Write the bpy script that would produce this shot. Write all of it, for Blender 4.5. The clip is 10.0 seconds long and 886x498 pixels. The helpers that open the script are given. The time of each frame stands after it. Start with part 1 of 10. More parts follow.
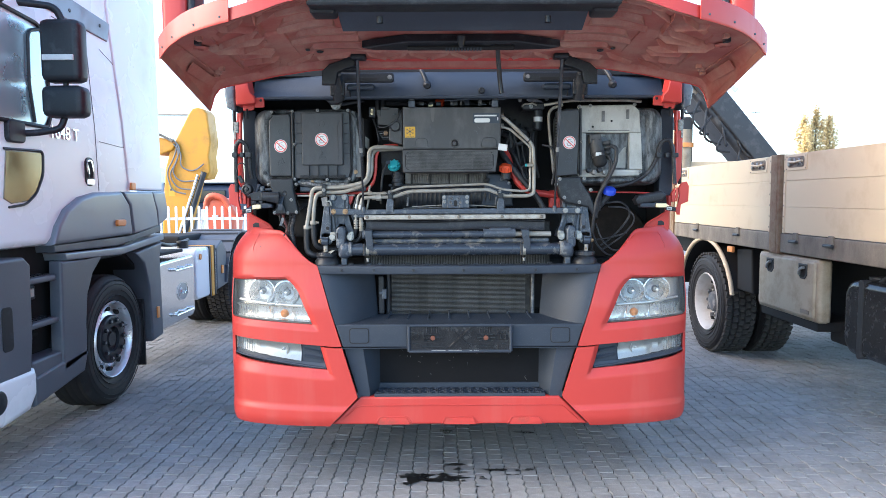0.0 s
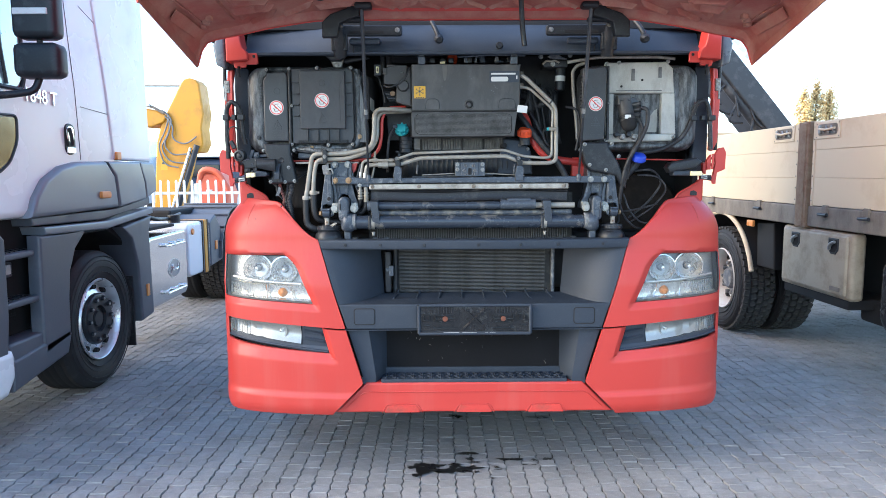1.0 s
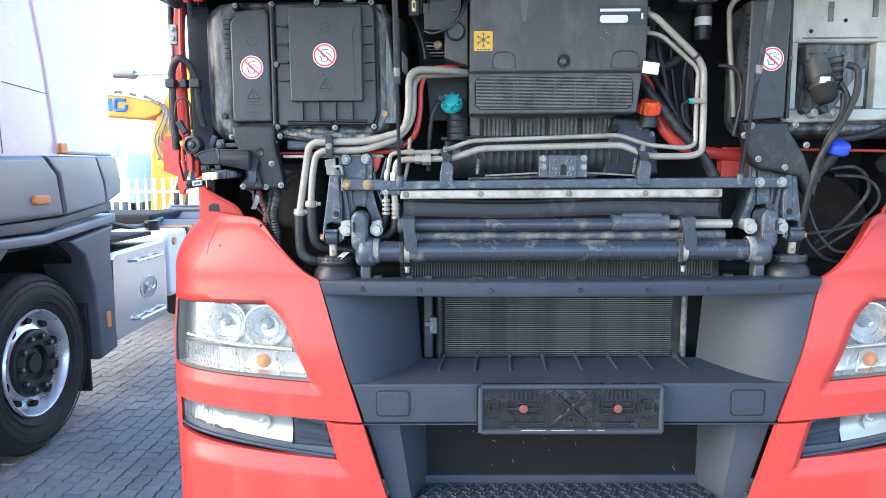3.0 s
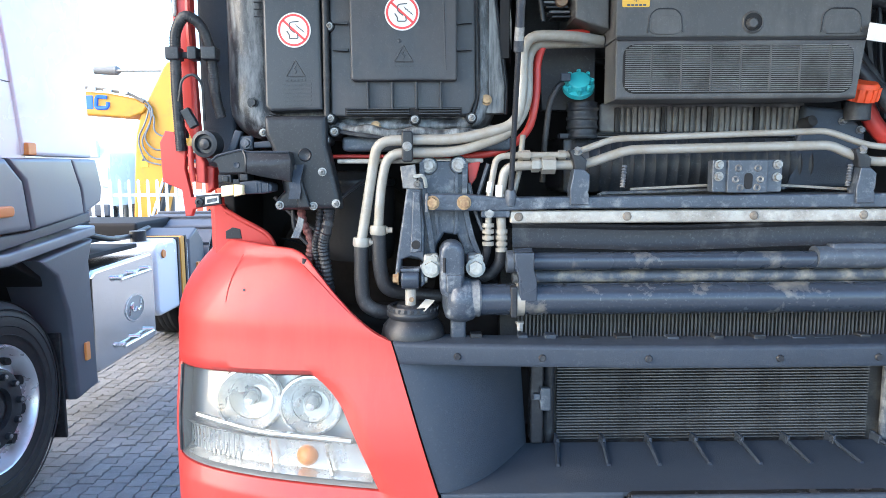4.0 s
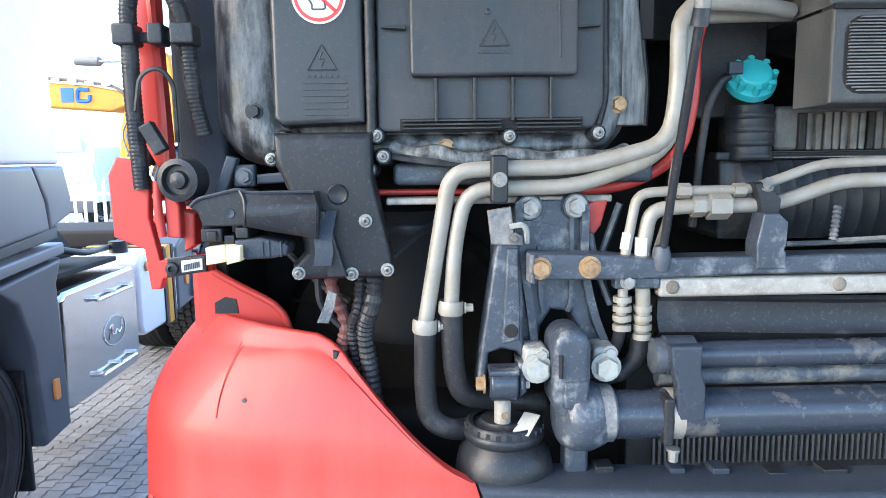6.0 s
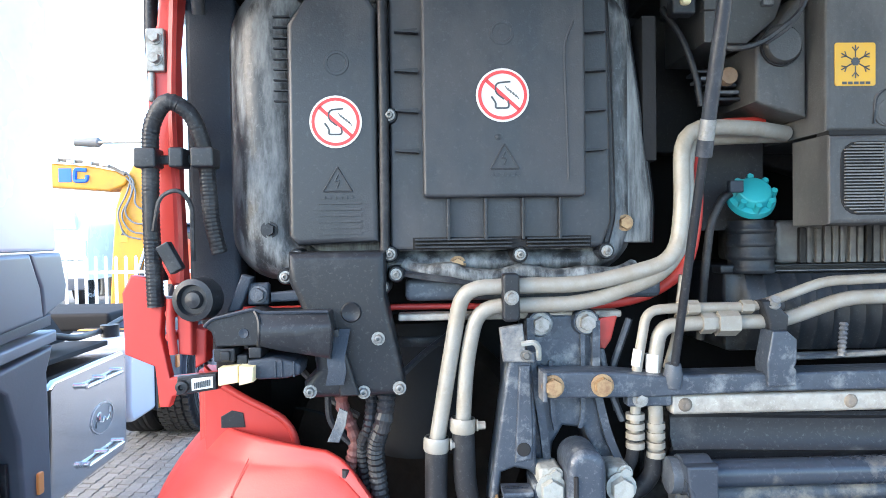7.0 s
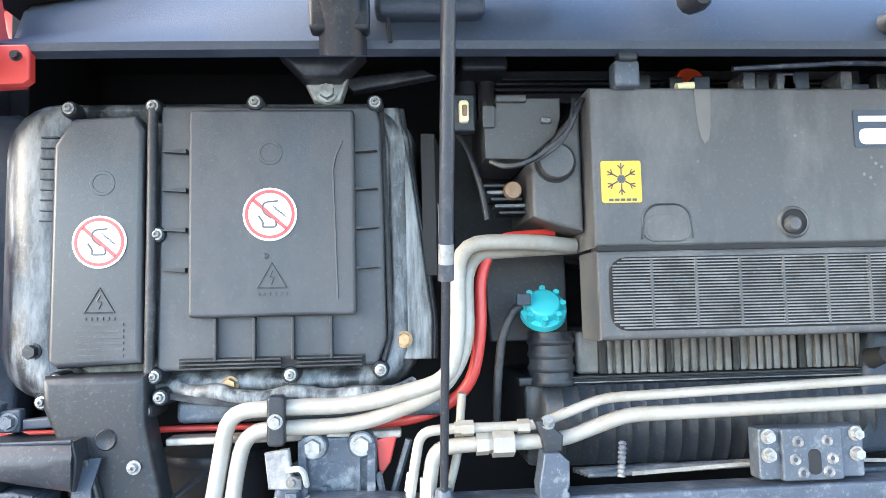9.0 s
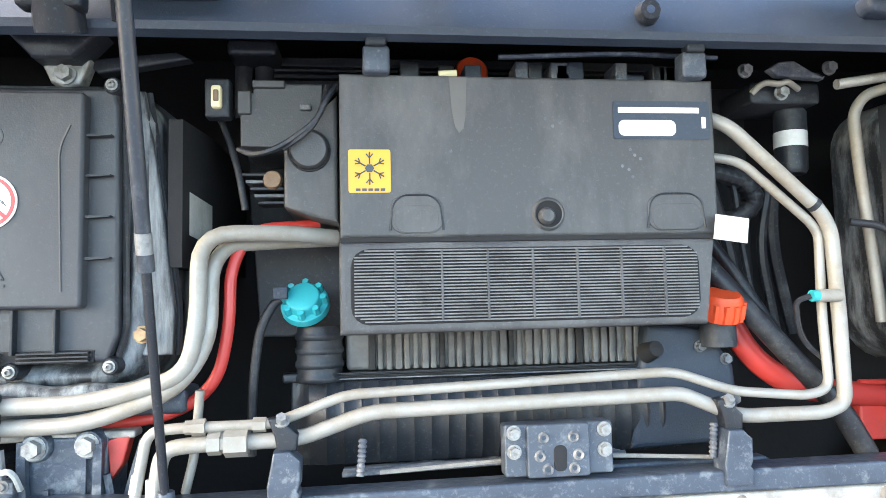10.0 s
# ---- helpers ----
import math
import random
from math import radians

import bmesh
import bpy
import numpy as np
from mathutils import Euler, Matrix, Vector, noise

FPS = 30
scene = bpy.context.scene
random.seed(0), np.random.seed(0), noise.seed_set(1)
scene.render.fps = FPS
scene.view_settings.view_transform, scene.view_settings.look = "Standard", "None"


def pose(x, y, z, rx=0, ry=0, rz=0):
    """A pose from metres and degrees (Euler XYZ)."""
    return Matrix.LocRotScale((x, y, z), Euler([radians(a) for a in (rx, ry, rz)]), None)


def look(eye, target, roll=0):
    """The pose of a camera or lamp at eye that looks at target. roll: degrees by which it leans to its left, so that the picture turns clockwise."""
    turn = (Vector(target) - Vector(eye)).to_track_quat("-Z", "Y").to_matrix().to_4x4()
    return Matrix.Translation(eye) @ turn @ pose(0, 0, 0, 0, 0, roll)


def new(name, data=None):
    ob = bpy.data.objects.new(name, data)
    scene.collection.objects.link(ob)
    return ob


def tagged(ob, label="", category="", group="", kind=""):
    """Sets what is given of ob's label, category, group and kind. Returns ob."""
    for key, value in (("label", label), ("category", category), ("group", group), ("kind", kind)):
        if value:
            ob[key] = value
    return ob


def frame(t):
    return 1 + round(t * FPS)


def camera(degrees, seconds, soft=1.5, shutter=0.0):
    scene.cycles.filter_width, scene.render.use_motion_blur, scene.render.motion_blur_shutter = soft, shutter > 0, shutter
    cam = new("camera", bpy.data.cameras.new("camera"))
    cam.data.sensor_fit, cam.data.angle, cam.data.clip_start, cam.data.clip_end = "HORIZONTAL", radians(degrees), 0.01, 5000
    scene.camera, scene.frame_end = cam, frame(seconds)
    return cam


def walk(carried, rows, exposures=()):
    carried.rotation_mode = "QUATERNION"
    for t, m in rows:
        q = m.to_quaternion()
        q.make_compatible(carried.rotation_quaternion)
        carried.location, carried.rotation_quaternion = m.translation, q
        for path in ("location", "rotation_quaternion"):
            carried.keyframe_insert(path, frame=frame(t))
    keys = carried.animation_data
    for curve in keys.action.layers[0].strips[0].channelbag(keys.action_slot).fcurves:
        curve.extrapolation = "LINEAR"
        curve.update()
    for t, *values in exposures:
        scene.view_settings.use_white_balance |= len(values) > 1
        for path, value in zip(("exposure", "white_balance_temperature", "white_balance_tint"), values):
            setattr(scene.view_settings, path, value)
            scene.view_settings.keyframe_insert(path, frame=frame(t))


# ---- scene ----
cam = camera(67.0, 10.0, soft=0.4)
METRES, EYE, TILT, LEAN, TURN = 3.575, 1.587, -4.3, 0.3, 0.0
ROWS = [
    (0.0, 0.0, 0.0, 0.0, 0.0, 0.0, 0.0),
    (0.5, -0.0165, 0.0211, -0.0028, -0.04, -0.45, 0.03),
    (1.0, -0.0231, 0.0883, -0.0045, -0.34, -2.06, 0.03),
    (1.5, -0.0183, 0.1712, 0.0064, 0.38, -2.88, -0.04),
    (2.0, -0.0327, 0.2547, 0.0089, 0.3, -3.23, 0.04),
    (3.5, -0.1134, 0.5248, 0.0355, 0.65, -2.16, -0.01),
    (4.0, -0.1616, 0.6109, 0.0449, -0.67, -2.38, 0.07),
    (4.5, -0.1875, 0.6772, 0.0521, -1.8, -4.51, 0.43),
    (5.0, -0.1924, 0.7272, 0.0624, -1.07, -5.51, 0.44),
    (6.5, -0.2098, 0.7538, 0.0837, -1.72, -0.56, 0.7),
    (7.0, -0.2117, 0.7511, 0.0926, -2.11, 3.1, 0.67),
    (7.5, -0.2114, 0.7473, 0.1031, -2.37, 6.89, 0.76),
    (8.0, -0.2098, 0.7414, 0.1071, -3.24, 9.55, 0.95),
    (8.5, -0.1806, 0.743, 0.1088, -4.42, 9.62, 1.32),
    (9.0, -0.1329, 0.7489, 0.1094, -3.59, 9.07, 1.35),
    (9.5, -0.091, 0.7487, 0.1063, -3.98, 9.06, 1.35),
    (10.0, -0.0506, 0.7513, 0.1064, -6.46, 8.83, 1.57),
]
walk(cam, [(t, pose(-0.085, -3.488, EYE, TILT, LEAN, TURN) @ pose(METRES * x, METRES * y, METRES * z, 90 + pitch, roll, yaw)) for t, x, y, z, yaw, pitch, roll in ROWS],
     exposures=((0, 2.25, 5950, 6), (1, 2.27, 5950, 6), (1.5, 2.60, 5950, 6), (2, 2.66, 5950, 6), (3.5, 2.80, 5900, 6), (5, 2.75, 5900, 6), (7, 2.85, 5900, 6), (8.5, 3.30, 5850, 6), (9, 3.70, 6000, 6), (9.5, 3.60, 6100, 6), (10, 3.5, 6200, 6)))

# ---- light ----
SUN_EL, SUN_AZ = 30.0, 256.0          # hazy late sun to the left, a little behind the camera
world = bpy.data.worlds.new("sky")
scene.world = world
world.use_nodes = True
wn = world.node_tree.nodes
sky = wn.new("ShaderNodeTexSky")
sky.sky_type = "NISHITA"
sky.sun_disc = False
sky.sun_elevation = radians(SUN_EL)
sky.sun_rotation = radians(SUN_AZ)
sky.air_density, sky.dust_density, sky.ozone_density = 1.0, 1.2, 1.2
wn["Background"].inputs["Strength"].default_value = 0.15
world.node_tree.links.new(sky.outputs[0], wn["Background"].inputs["Color"])
sun = new("sun", bpy.data.lights.new("sun", "SUN"))
sun.data.energy, sun.data.angle, sun.data.color = 1.15, radians(60), (1.0, 0.70, 0.42)
sun_from = Vector((math.sin(radians(SUN_AZ)) * math.cos(radians(SUN_EL)), math.cos(radians(SUN_AZ)) * math.cos(radians(SUN_EL)), math.sin(radians(SUN_EL))))
sun.matrix_world = look(sun_from * 50, (0, 0, 0))


# ---- materials ----
def mat(name, col, rough=0.5, metal=0.0, var=0.18, scale=6.0, bump=0.15, fine=90.0, dirt=None, amount=0.3, dscale=5.0, streak=1.0, coat=0.0, rand=0.0, speck=0.0, spec=0.5):
    """A surface with slow variation, fine grain relief and, if asked for, dust or wear in patches."""
    m = bpy.data.materials.new(name)
    m.use_nodes = True
    nt = m.node_tree
    n, l = nt.nodes, nt.links
    b = n["Principled BSDF"]
    b.inputs["Metallic"].default_value = metal
    b.inputs["Coat Weight"].default_value = coat
    b.inputs["Specular IOR Level"].default_value = spec
    b.inputs["Coat Roughness"].default_value = 0.12
    tc = n.new("ShaderNodeTexCoord")
    n1 = n.new("ShaderNodeTexNoise")
    n1.inputs["Scale"].default_value = scale
    n1.inputs["Detail"].default_value = 5
    l.new(tc.outputs["Object"], n1.inputs["Vector"])
    mx = n.new("ShaderNodeMix")
    mx.data_type = "RGBA"
    mx.inputs[6].default_value = (*[c * (1 - var) for c in col], 1)
    mx.inputs[7].default_value = (*[min(1, c * (1 + var)) for c in col], 1)
    l.new(n1.outputs["Fac"], mx.inputs[0])
    out = mx.outputs[2]
    n2 = n.new("ShaderNodeTexNoise")
    n2.inputs["Scale"].default_value = fine
    n2.inputs["Detail"].default_value = 3
    l.new(tc.outputs["Object"], n2.inputs["Vector"])
    if rand:
        oi = n.new("ShaderNodeObjectInfo")
        geo = n.new("ShaderNodeNewGeometry")
        ad = n.new("ShaderNodeMath")
        ad.operation = "ADD"
        l.new(oi.outputs["Random"], ad.inputs[0])
        l.new(geo.outputs["Random Per Island"], ad.inputs[1])
        mr = n.new("ShaderNodeMapRange")
        mr.inputs[1].default_value, mr.inputs[2].default_value = 0, 2
        mr.inputs[3].default_value, mr.inputs[4].default_value = 1 - rand, 1 + rand
        l.new(ad.outputs[0], mr.inputs[0])
        hs = n.new("ShaderNodeHueSaturation")
        l.new(mr.outputs[0], hs.inputs["Value"])
        l.new(out, hs.inputs["Color"])
        out = hs.outputs[0]
    rr_ = n.new("ShaderNodeMapRange")
    rr_.inputs[3].default_value, rr_.inputs[4].default_value = max(0.02, rough - 0.1), min(1, rough + 0.12)
    l.new(n1.outputs["Fac"], rr_.inputs[0])
    ro = rr_.outputs[0]
    if dirt:
        mp = n.new("ShaderNodeMapping")
        mp.inputs["Scale"].default_value = (1, 1, streak)
        l.new(tc.outputs["Object"], mp.inputs["Vector"])
        n3 = n.new("ShaderNodeTexNoise")
        n3.inputs["Scale"].default_value = dscale
        n3.inputs["Detail"].default_value = 8
        n3.inputs["Roughness"].default_value = 0.68
        l.new(mp.outputs[0], n3.inputs["Vector"])
        cr = n.new("ShaderNodeMapRange")
        cr.inputs[1].default_value, cr.inputs[2].default_value = 0.62 - amount * 0.35, 0.80 - amount * 0.2
        cr.inputs[3].default_value, cr.inputs[4].default_value = 0, 0.85
        l.new(n3.outputs["Fac"], cr.inputs[0])
        m2 = n.new("ShaderNodeMix")
        m2.data_type = "RGBA"
        l.new(cr.outputs[0], m2.inputs[0])
        l.new(out, m2.inputs[6])
        m2.inputs[7].default_value = (*dirt, 1)
        out = m2.outputs[2]
        m3 = n.new("ShaderNodeMix")
        l.new(cr.outputs[0], m3.inputs[0])
        l.new(ro, m3.inputs[2])
        m3.inputs[3].default_value = 0.85
        ro = m3.outputs[0]
        if metal:
            mm = n.new("ShaderNodeMath")
            mm.operation = "MULTIPLY_ADD"
            l.new(cr.outputs[0], mm.inputs[0])
            mm.inputs[1].default_value, mm.inputs[2].default_value = -0.8 * metal, metal
            l.new(mm.outputs[0], b.inputs["Metallic"])
    if speck:                                    # loose grit and small scuffs
        n4 = n.new("ShaderNodeTexNoise")
        n4.inputs["Scale"].default_value = 170
        n4.inputs["Detail"].default_value = 4
        n4.inputs["Roughness"].default_value = 0.75
        l.new(tc.outputs["Object"], n4.inputs["Vector"])
        c4 = n.new("ShaderNodeMapRange")
        c4.inputs[1].default_value, c4.inputs[2].default_value = 0.56, 0.70
        c4.inputs[3].default_value, c4.inputs[4].default_value = 0, speck
        l.new(n4.outputs["Fac"], c4.inputs[0])
        m5 = n.new("ShaderNodeMix")
        m5.data_type = "RGBA"
        l.new(c4.outputs[0], m5.inputs[0])
        l.new(out, m5.inputs[6])
        m5.inputs[7].default_value = (*[min(0.7, c * 1.2 + 0.16) for c in col], 1)
        out = m5.outputs[2]
    l.new(out, b.inputs["Base Color"])
    l.new(ro, b.inputs["Roughness"])
    if bump:
        bp = n.new("ShaderNodeBump")
        bp.inputs["Strength"].default_value = bump
        bp.inputs["Distance"].default_value = 0.004
        l.new(n2.outputs["Fac"], bp.inputs["Height"])
        l.new(bp.outputs[0], b.inputs["Normal"])
    return m


def clear(name, tint=(1, 1, 1), ior=1.45, haze=0.0):
    """Thin clear glass or plastic: see-through, with a sheen that grows towards the rim."""
    m = bpy.data.materials.new(name)
    m.use_nodes = True
    n, l = m.node_tree.nodes, m.node_tree.links
    n.remove(n["Principled BSDF"])
    tr, gl, fr, mx = (n.new("ShaderNode" + k) for k in ("BsdfTransparent", "BsdfGlossy", "Fresnel", "MixShader"))
    tr.inputs[0].default_value = (*tint, 1)
    gl.inputs["Roughness"].default_value = 0.04
    fr.inputs[0].default_value = ior
    l.new(fr.outputs[0], mx.inputs[0])
    l.new(tr.outputs[0], mx.inputs[1])
    l.new(gl.outputs[0], mx.inputs[2])
    last = mx.outputs[0]
    if haze:                                    # weathered, faintly milky plastic
        df, m2 = n.new("ShaderNodeBsdfDiffuse"), n.new("ShaderNodeMixShader")
        df.inputs[0].default_value = (0.62, 0.66, 0.66, 1)
        m2.inputs[0].default_value = haze
        l.new(last, m2.inputs[1])
        l.new(df.outputs[0], m2.inputs[2])
        last = m2.outputs[0]
    l.new(last, n["Material Output"].inputs[0])
    return m


RED = mat("red_paint", (0.46, 0.041, 0.032), 0.44, var=0.08, scale=3, bump=0.03, fine=300, dirt=(0.47, 0.072, 0.057), amount=0.30, dscale=9, streak=0.10, coat=0.16, spec=0.42)
RED_IN = mat("dusty_red_paint", (0.34, 0.092, 0.072), 0.55, var=0.25, scale=7, bump=0.25, fine=60, dirt=(0.43, 0.24, 0.185), amount=0.58, dscale=6, speck=0.2)
RED_DUST = mat("dust_covered_red_pressing", (0.35, 0.118, 0.090), 0.6, var=0.3, scale=9, bump=0.3, fine=60, dirt=(0.46, 0.285, 0.22), amount=0.62, dscale=8, speck=0.25)
RED_DARK = mat("patchy_dark_red", (0.50, 0.045, 0.035), 0.45, var=0.15, dirt=(0.2, 0.06, 0.04), amount=0.4, dscale=12)
PLASTIC = mat("dark_grey_plastic", (0.027, 0.036, 0.051), 0.52, var=0.18, bump=0.2, fine=400, dirt=(0.045, 0.053, 0.066), amount=0.35, dscale=4, speck=0.12, spec=0.35)
COWL = mat("blue_grey_plastic", (0.026, 0.036, 0.054), 0.48, var=0.12, bump=0.15, fine=500, dirt=(0.052, 0.066, 0.088), amount=0.35, dscale=3, speck=0.1)
BLACK = mat("black_plastic", (0.017, 0.019, 0.023), 0.38, var=0.2, bump=0.08, fine=300, dirt=(0.085, 0.09, 0.095), amount=0.22, dscale=9, speck=0.2, spec=0.35)
GLOSSBLACK = mat("glossy_black_plastic", (0.012, 0.013, 0.015), 0.2, var=0.2, bump=0.1, dirt=(0.07, 0.07, 0.07), amount=0.18, dscale=20, speck=0.15)
LID = mat("satin_black_lid", (0.020, 0.0225, 0.027), 0.36, var=0.25, scale=5, bump=0.08, fine=420, dirt=(0.062, 0.066, 0.072), amount=0.42, dscale=6, streak=0.6, speck=0.12)
HEATER = mat("dusty_charcoal_plastic", (0.050, 0.050, 0.050), 0.5, var=0.25, scale=7, bump=0.1, fine=400, dirt=(0.125, 0.127, 0.124), amount=0.48, dscale=8, streak=0.4, speck=0.18)
STREAK = mat("dust_washed_black_panel", (0.026, 0.028, 0.030), 0.42, var=0.3, bump=0.25, dirt=(0.26, 0.28, 0.285), amount=0.62, dscale=70, streak=0.12, speck=0.3)
STRUT = mat("grey_strut_paint", (0.034, 0.040, 0.050), 0.35, metal=0.2, var=0.15, scale=20, bump=0.1, dirt=(0.16, 0.17, 0.18), amount=0.35, dscale=18, streak=0.3, speck=0.2)
SLAT = mat("dusty_slat_plastic", (0.15, 0.152, 0.15), 0.6, var=0.35, scale=9, bump=0.1, dirt=(0.060, 0.060, 0.060), amount=0.52, dscale=14, speck=0.2)
BULK = mat("grubby_bulkhead", (0.026, 0.027, 0.030), 0.55, var=0.3, bump=0.2, dirt=(0.06, 0.06, 0.058), amount=0.4, dscale=7, speck=0.2, spec=0.3)
TUB = mat("dust_streaked_black_panel", (0.022, 0.024, 0.027), 0.36, var=0.3, bump=0.2, dirt=(0.27, 0.29, 0.30), amount=0.52, dscale=42, streak=0.25, speck=0.45)
# near-black: unlit holes, gaps and cavities put into colour; also plain black parts
VOID = mat("void_black", (0.017, 0.017, 0.018), 0.75, var=0.4, bump=0.2, spec=0.28)
# blacker than the plastic: the shade of the lower intake is in the colour
PITCH = mat("scuffed_recess_black", (0.009, 0.009, 0.010), 0.8, var=0.4, bump=0.3, spec=0.15)
RUBBER = mat("black_rubber_hose", (0.017, 0.018, 0.021), 0.42, var=0.2, bump=0.12, dirt=(0.09, 0.09, 0.09), amount=0.3, dscale=14, speck=0.25, spec=0.35)
TYRE = mat("tyre_rubber", (0.026, 0.026, 0.028), 0.62, var=0.2, bump=0.15, fine=160, dirt=(0.06, 0.058, 0.056), amount=0.3, dscale=6, speck=0.1, spec=0.3)
TREAD = mat("worn_tread_rubber", (0.040, 0.040, 0.041), 0.8, var=0.2, bump=0.2, fine=160, dirt=(0.10, 0.095, 0.088), amount=0.4, dscale=9, spec=0.3)
ALU = mat("dull_aluminium_pipe", (0.305, 0.290, 0.255), 0.45, metal=0.25, var=0.22, scale=8, bump=0.12, dirt=(0.20, 0.165, 0.115), amount=0.52, dscale=10, speck=0.15)
STEEL = mat("blue_grey_painted_steel", (0.058, 0.070, 0.088), 0.45, metal=0.15, var=0.25, scale=9, bump=0.3, fine=60, dirt=(0.22, 0.235, 0.24), amount=0.22, dscale=26, speck=0.4)
IRON = mat("scuffed_slate_casting", (0.046, 0.058, 0.078), 0.36, metal=0.15, var=0.35, scale=22, bump=0.45, fine=70, dirt=(0.27, 0.29, 0.30), amount=0.24, dscale=30, speck=0.4)
CRUSTY = mat("mud_crusted_tube", (0.055, 0.066, 0.084), 0.5, var=0.2, bump=0.5, dirt=(0.36, 0.32, 0.25), amount=0.42, dscale=22, speck=0.3)
BROWNRED = mat("dusty_red_gaiter", (0.13, 0.035, 0.030), 0.65, var=0.25, bump=0.2, dirt=(0.13, 0.09, 0.08), amount=0.5, dscale=20)
CAST = mat("cast_iron_grey", (0.085, 0.095, 0.11), 0.6, metal=0.2, var=0.25, scale=12, bump=0.6, fine=120, dirt=(0.34, 0.33, 0.30), amount=0.45, dscale=18, speck=0.5)
TUBE = mat("slate_painted_tube", (0.032, 0.041, 0.057), 0.25, metal=0.1, var=0.12, bump=0.1, dirt=(0.30, 0.27, 0.21), amount=0.18, dscale=11, speck=0.2)
STRIP = mat("weathered_bare_metal", (0.40, 0.375, 0.33), 0.5, metal=0.4, var=0.3, scale=12, bump=0.35, dirt=(0.12, 0.11, 0.095), amount=0.55, dscale=16, speck=0.4)
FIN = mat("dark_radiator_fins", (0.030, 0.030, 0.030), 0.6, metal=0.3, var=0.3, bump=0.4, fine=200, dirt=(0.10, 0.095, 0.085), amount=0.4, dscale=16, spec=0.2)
# paler than FIN: dust, and the lit tank top put into the colour
FINLIT = mat("lit_dusty_ribs", (0.16, 0.157, 0.150), 0.6, metal=0.3, var=0.4, scale=10, bump=0.4, dirt=(0.040, 0.040, 0.038), amount=0.5, dscale=12)
ZINC = mat("zinc_bolt", (0.30, 0.305, 0.295), 0.4, metal=0.5, var=0.25, scale=60, bump=0.3, dirt=(0.10, 0.09, 0.075), amount=0.5, dscale=60)
BRASS = mat("yellow_passivated_bolt", (0.34, 0.235, 0.125), 0.5, metal=0.4, var=0.25, scale=60, bump=0.3, dirt=(0.17, 0.09, 0.05), amount=0.5, dscale=70)
CHROME = mat("polished_steel", (0.86, 0.86, 0.85), 0.2, metal=1.0, var=0.05, bump=0.08, fine=14, dirt=(0.6, 0.58, 0.55), amount=0.2, dscale=6)
BOWL = mat("aged_reflector_bowl", (0.66, 0.66, 0.64), 0.24, metal=0.75, var=0.2, scale=16, bump=0.05, fine=30, dirt=(0.36, 0.36, 0.35), amount=0.35, dscale=14)
BOXSTEEL = mat("wavy_polished_steel", (0.66, 0.66, 0.65), 0.12, metal=1.0, var=0.04, scale=3, bump=0.25, fine=5)
MIRROR = mat("lamp_reflector", (0.84, 0.85, 0.85), 0.3, metal=1.0, var=0.02, bump=0)
LAMPGREY = mat("lamp_housing_silver", (0.38, 0.385, 0.38), 0.3, metal=0.3, var=0.08, bump=0.03)
AMBER = mat("amber_plastic", (0.72, 0.27, 0.07), 0.3, var=0.15, bump=0.1)
ORANGE = mat("orange_cap_plastic", (0.72, 0.075, 0.015), 0.5, var=0.12, bump=0.15, dirt=(0.3, 0.08, 0.04), amount=0.25, dscale=30)
TEAL = mat("teal_cap_plastic", (0.035, 0.33, 0.36), 0.5, var=0.12, bump=0.15, dirt=(0.12, 0.3, 0.3), amount=0.25, dscale=30)
BLUE = mat("blue_cap_plastic", (0.02, 0.06, 0.50), 0.4, var=0.1, bump=0.1)
YELLOW = mat("yellow_paint", (0.60, 0.275, 0.020), 0.42, var=0.1, scale=2, bump=0.06, dirt=(0.36, 0.19, 0.05), amount=0.35, dscale=3)
CREAM = mat("cream_plastic", (0.78, 0.70, 0.42), 0.5, var=0.08, bump=0.1)
WHITE = mat("white_paint", (0.765, 0.79, 0.82), 0.25, var=0.02, scale=2, bump=0.0, dirt=(0.64, 0.66, 0.68), amount=0.15, dscale=2, coat=0.25)
# darker copy of FINLIT for the condenser and core fins
FINDARK = mat("darker_cooler_fins", (0.105, 0.105, 0.105), 0.5, metal=0.4, var=0.35, scale=10, bump=0.3, dirt=(0.03, 0.03, 0.03), amount=0.5, dscale=12, spec=0.3)
SMOKED = mat("smoked_grey_plastic", (0.10, 0.115, 0.135), 0.25, var=0.15, scale=5, bump=0.04, dirt=(0.2, 0.21, 0.22), amount=0.3, dscale=5)
FOGCHROME = mat("fog_lamp_chrome", (0.46, 0.46, 0.45), 0.34, metal=0.75, var=0.1, scale=30, bump=0.05)
LABEL = mat("white_label_film", (0.64, 0.64, 0.62), 0.45, var=0.06, bump=0.05, dirt=(0.5, 0.48, 0.44), amount=0.25, dscale=40)
LABEL_Y = mat("yellow_label_film", (0.62, 0.355, 0.028), 0.45, var=0.1, bump=0.05, dirt=(0.52, 0.34, 0.08), amount=0.4, dscale=30)
LABEL_R = mat("red_print", (0.62, 0.05, 0.05), 0.45, var=0.06, bump=0)
LABEL_K = mat("dark_print", (0.05, 0.06, 0.07), 0.5, var=0.06, bump=0)
LABEL_B = mat("blue_print", (0.03, 0.14, 0.62), 0.45, var=0.06, bump=0)
FAIRING = mat("grey_fairing_plastic", (0.185, 0.205, 0.235), 0.36, metal=0.2, var=0.06, scale=3, bump=0.05, dirt=(0.23, 0.24, 0.255), amount=0.3, dscale=3, coat=0.3)
CHARCOAL = mat("charcoal_step_plastic", (0.085, 0.095, 0.115), 0.42, var=0.1, scale=4, bump=0.12, dirt=(0.14, 0.145, 0.155), amount=0.3, dscale=4, speck=0.1)
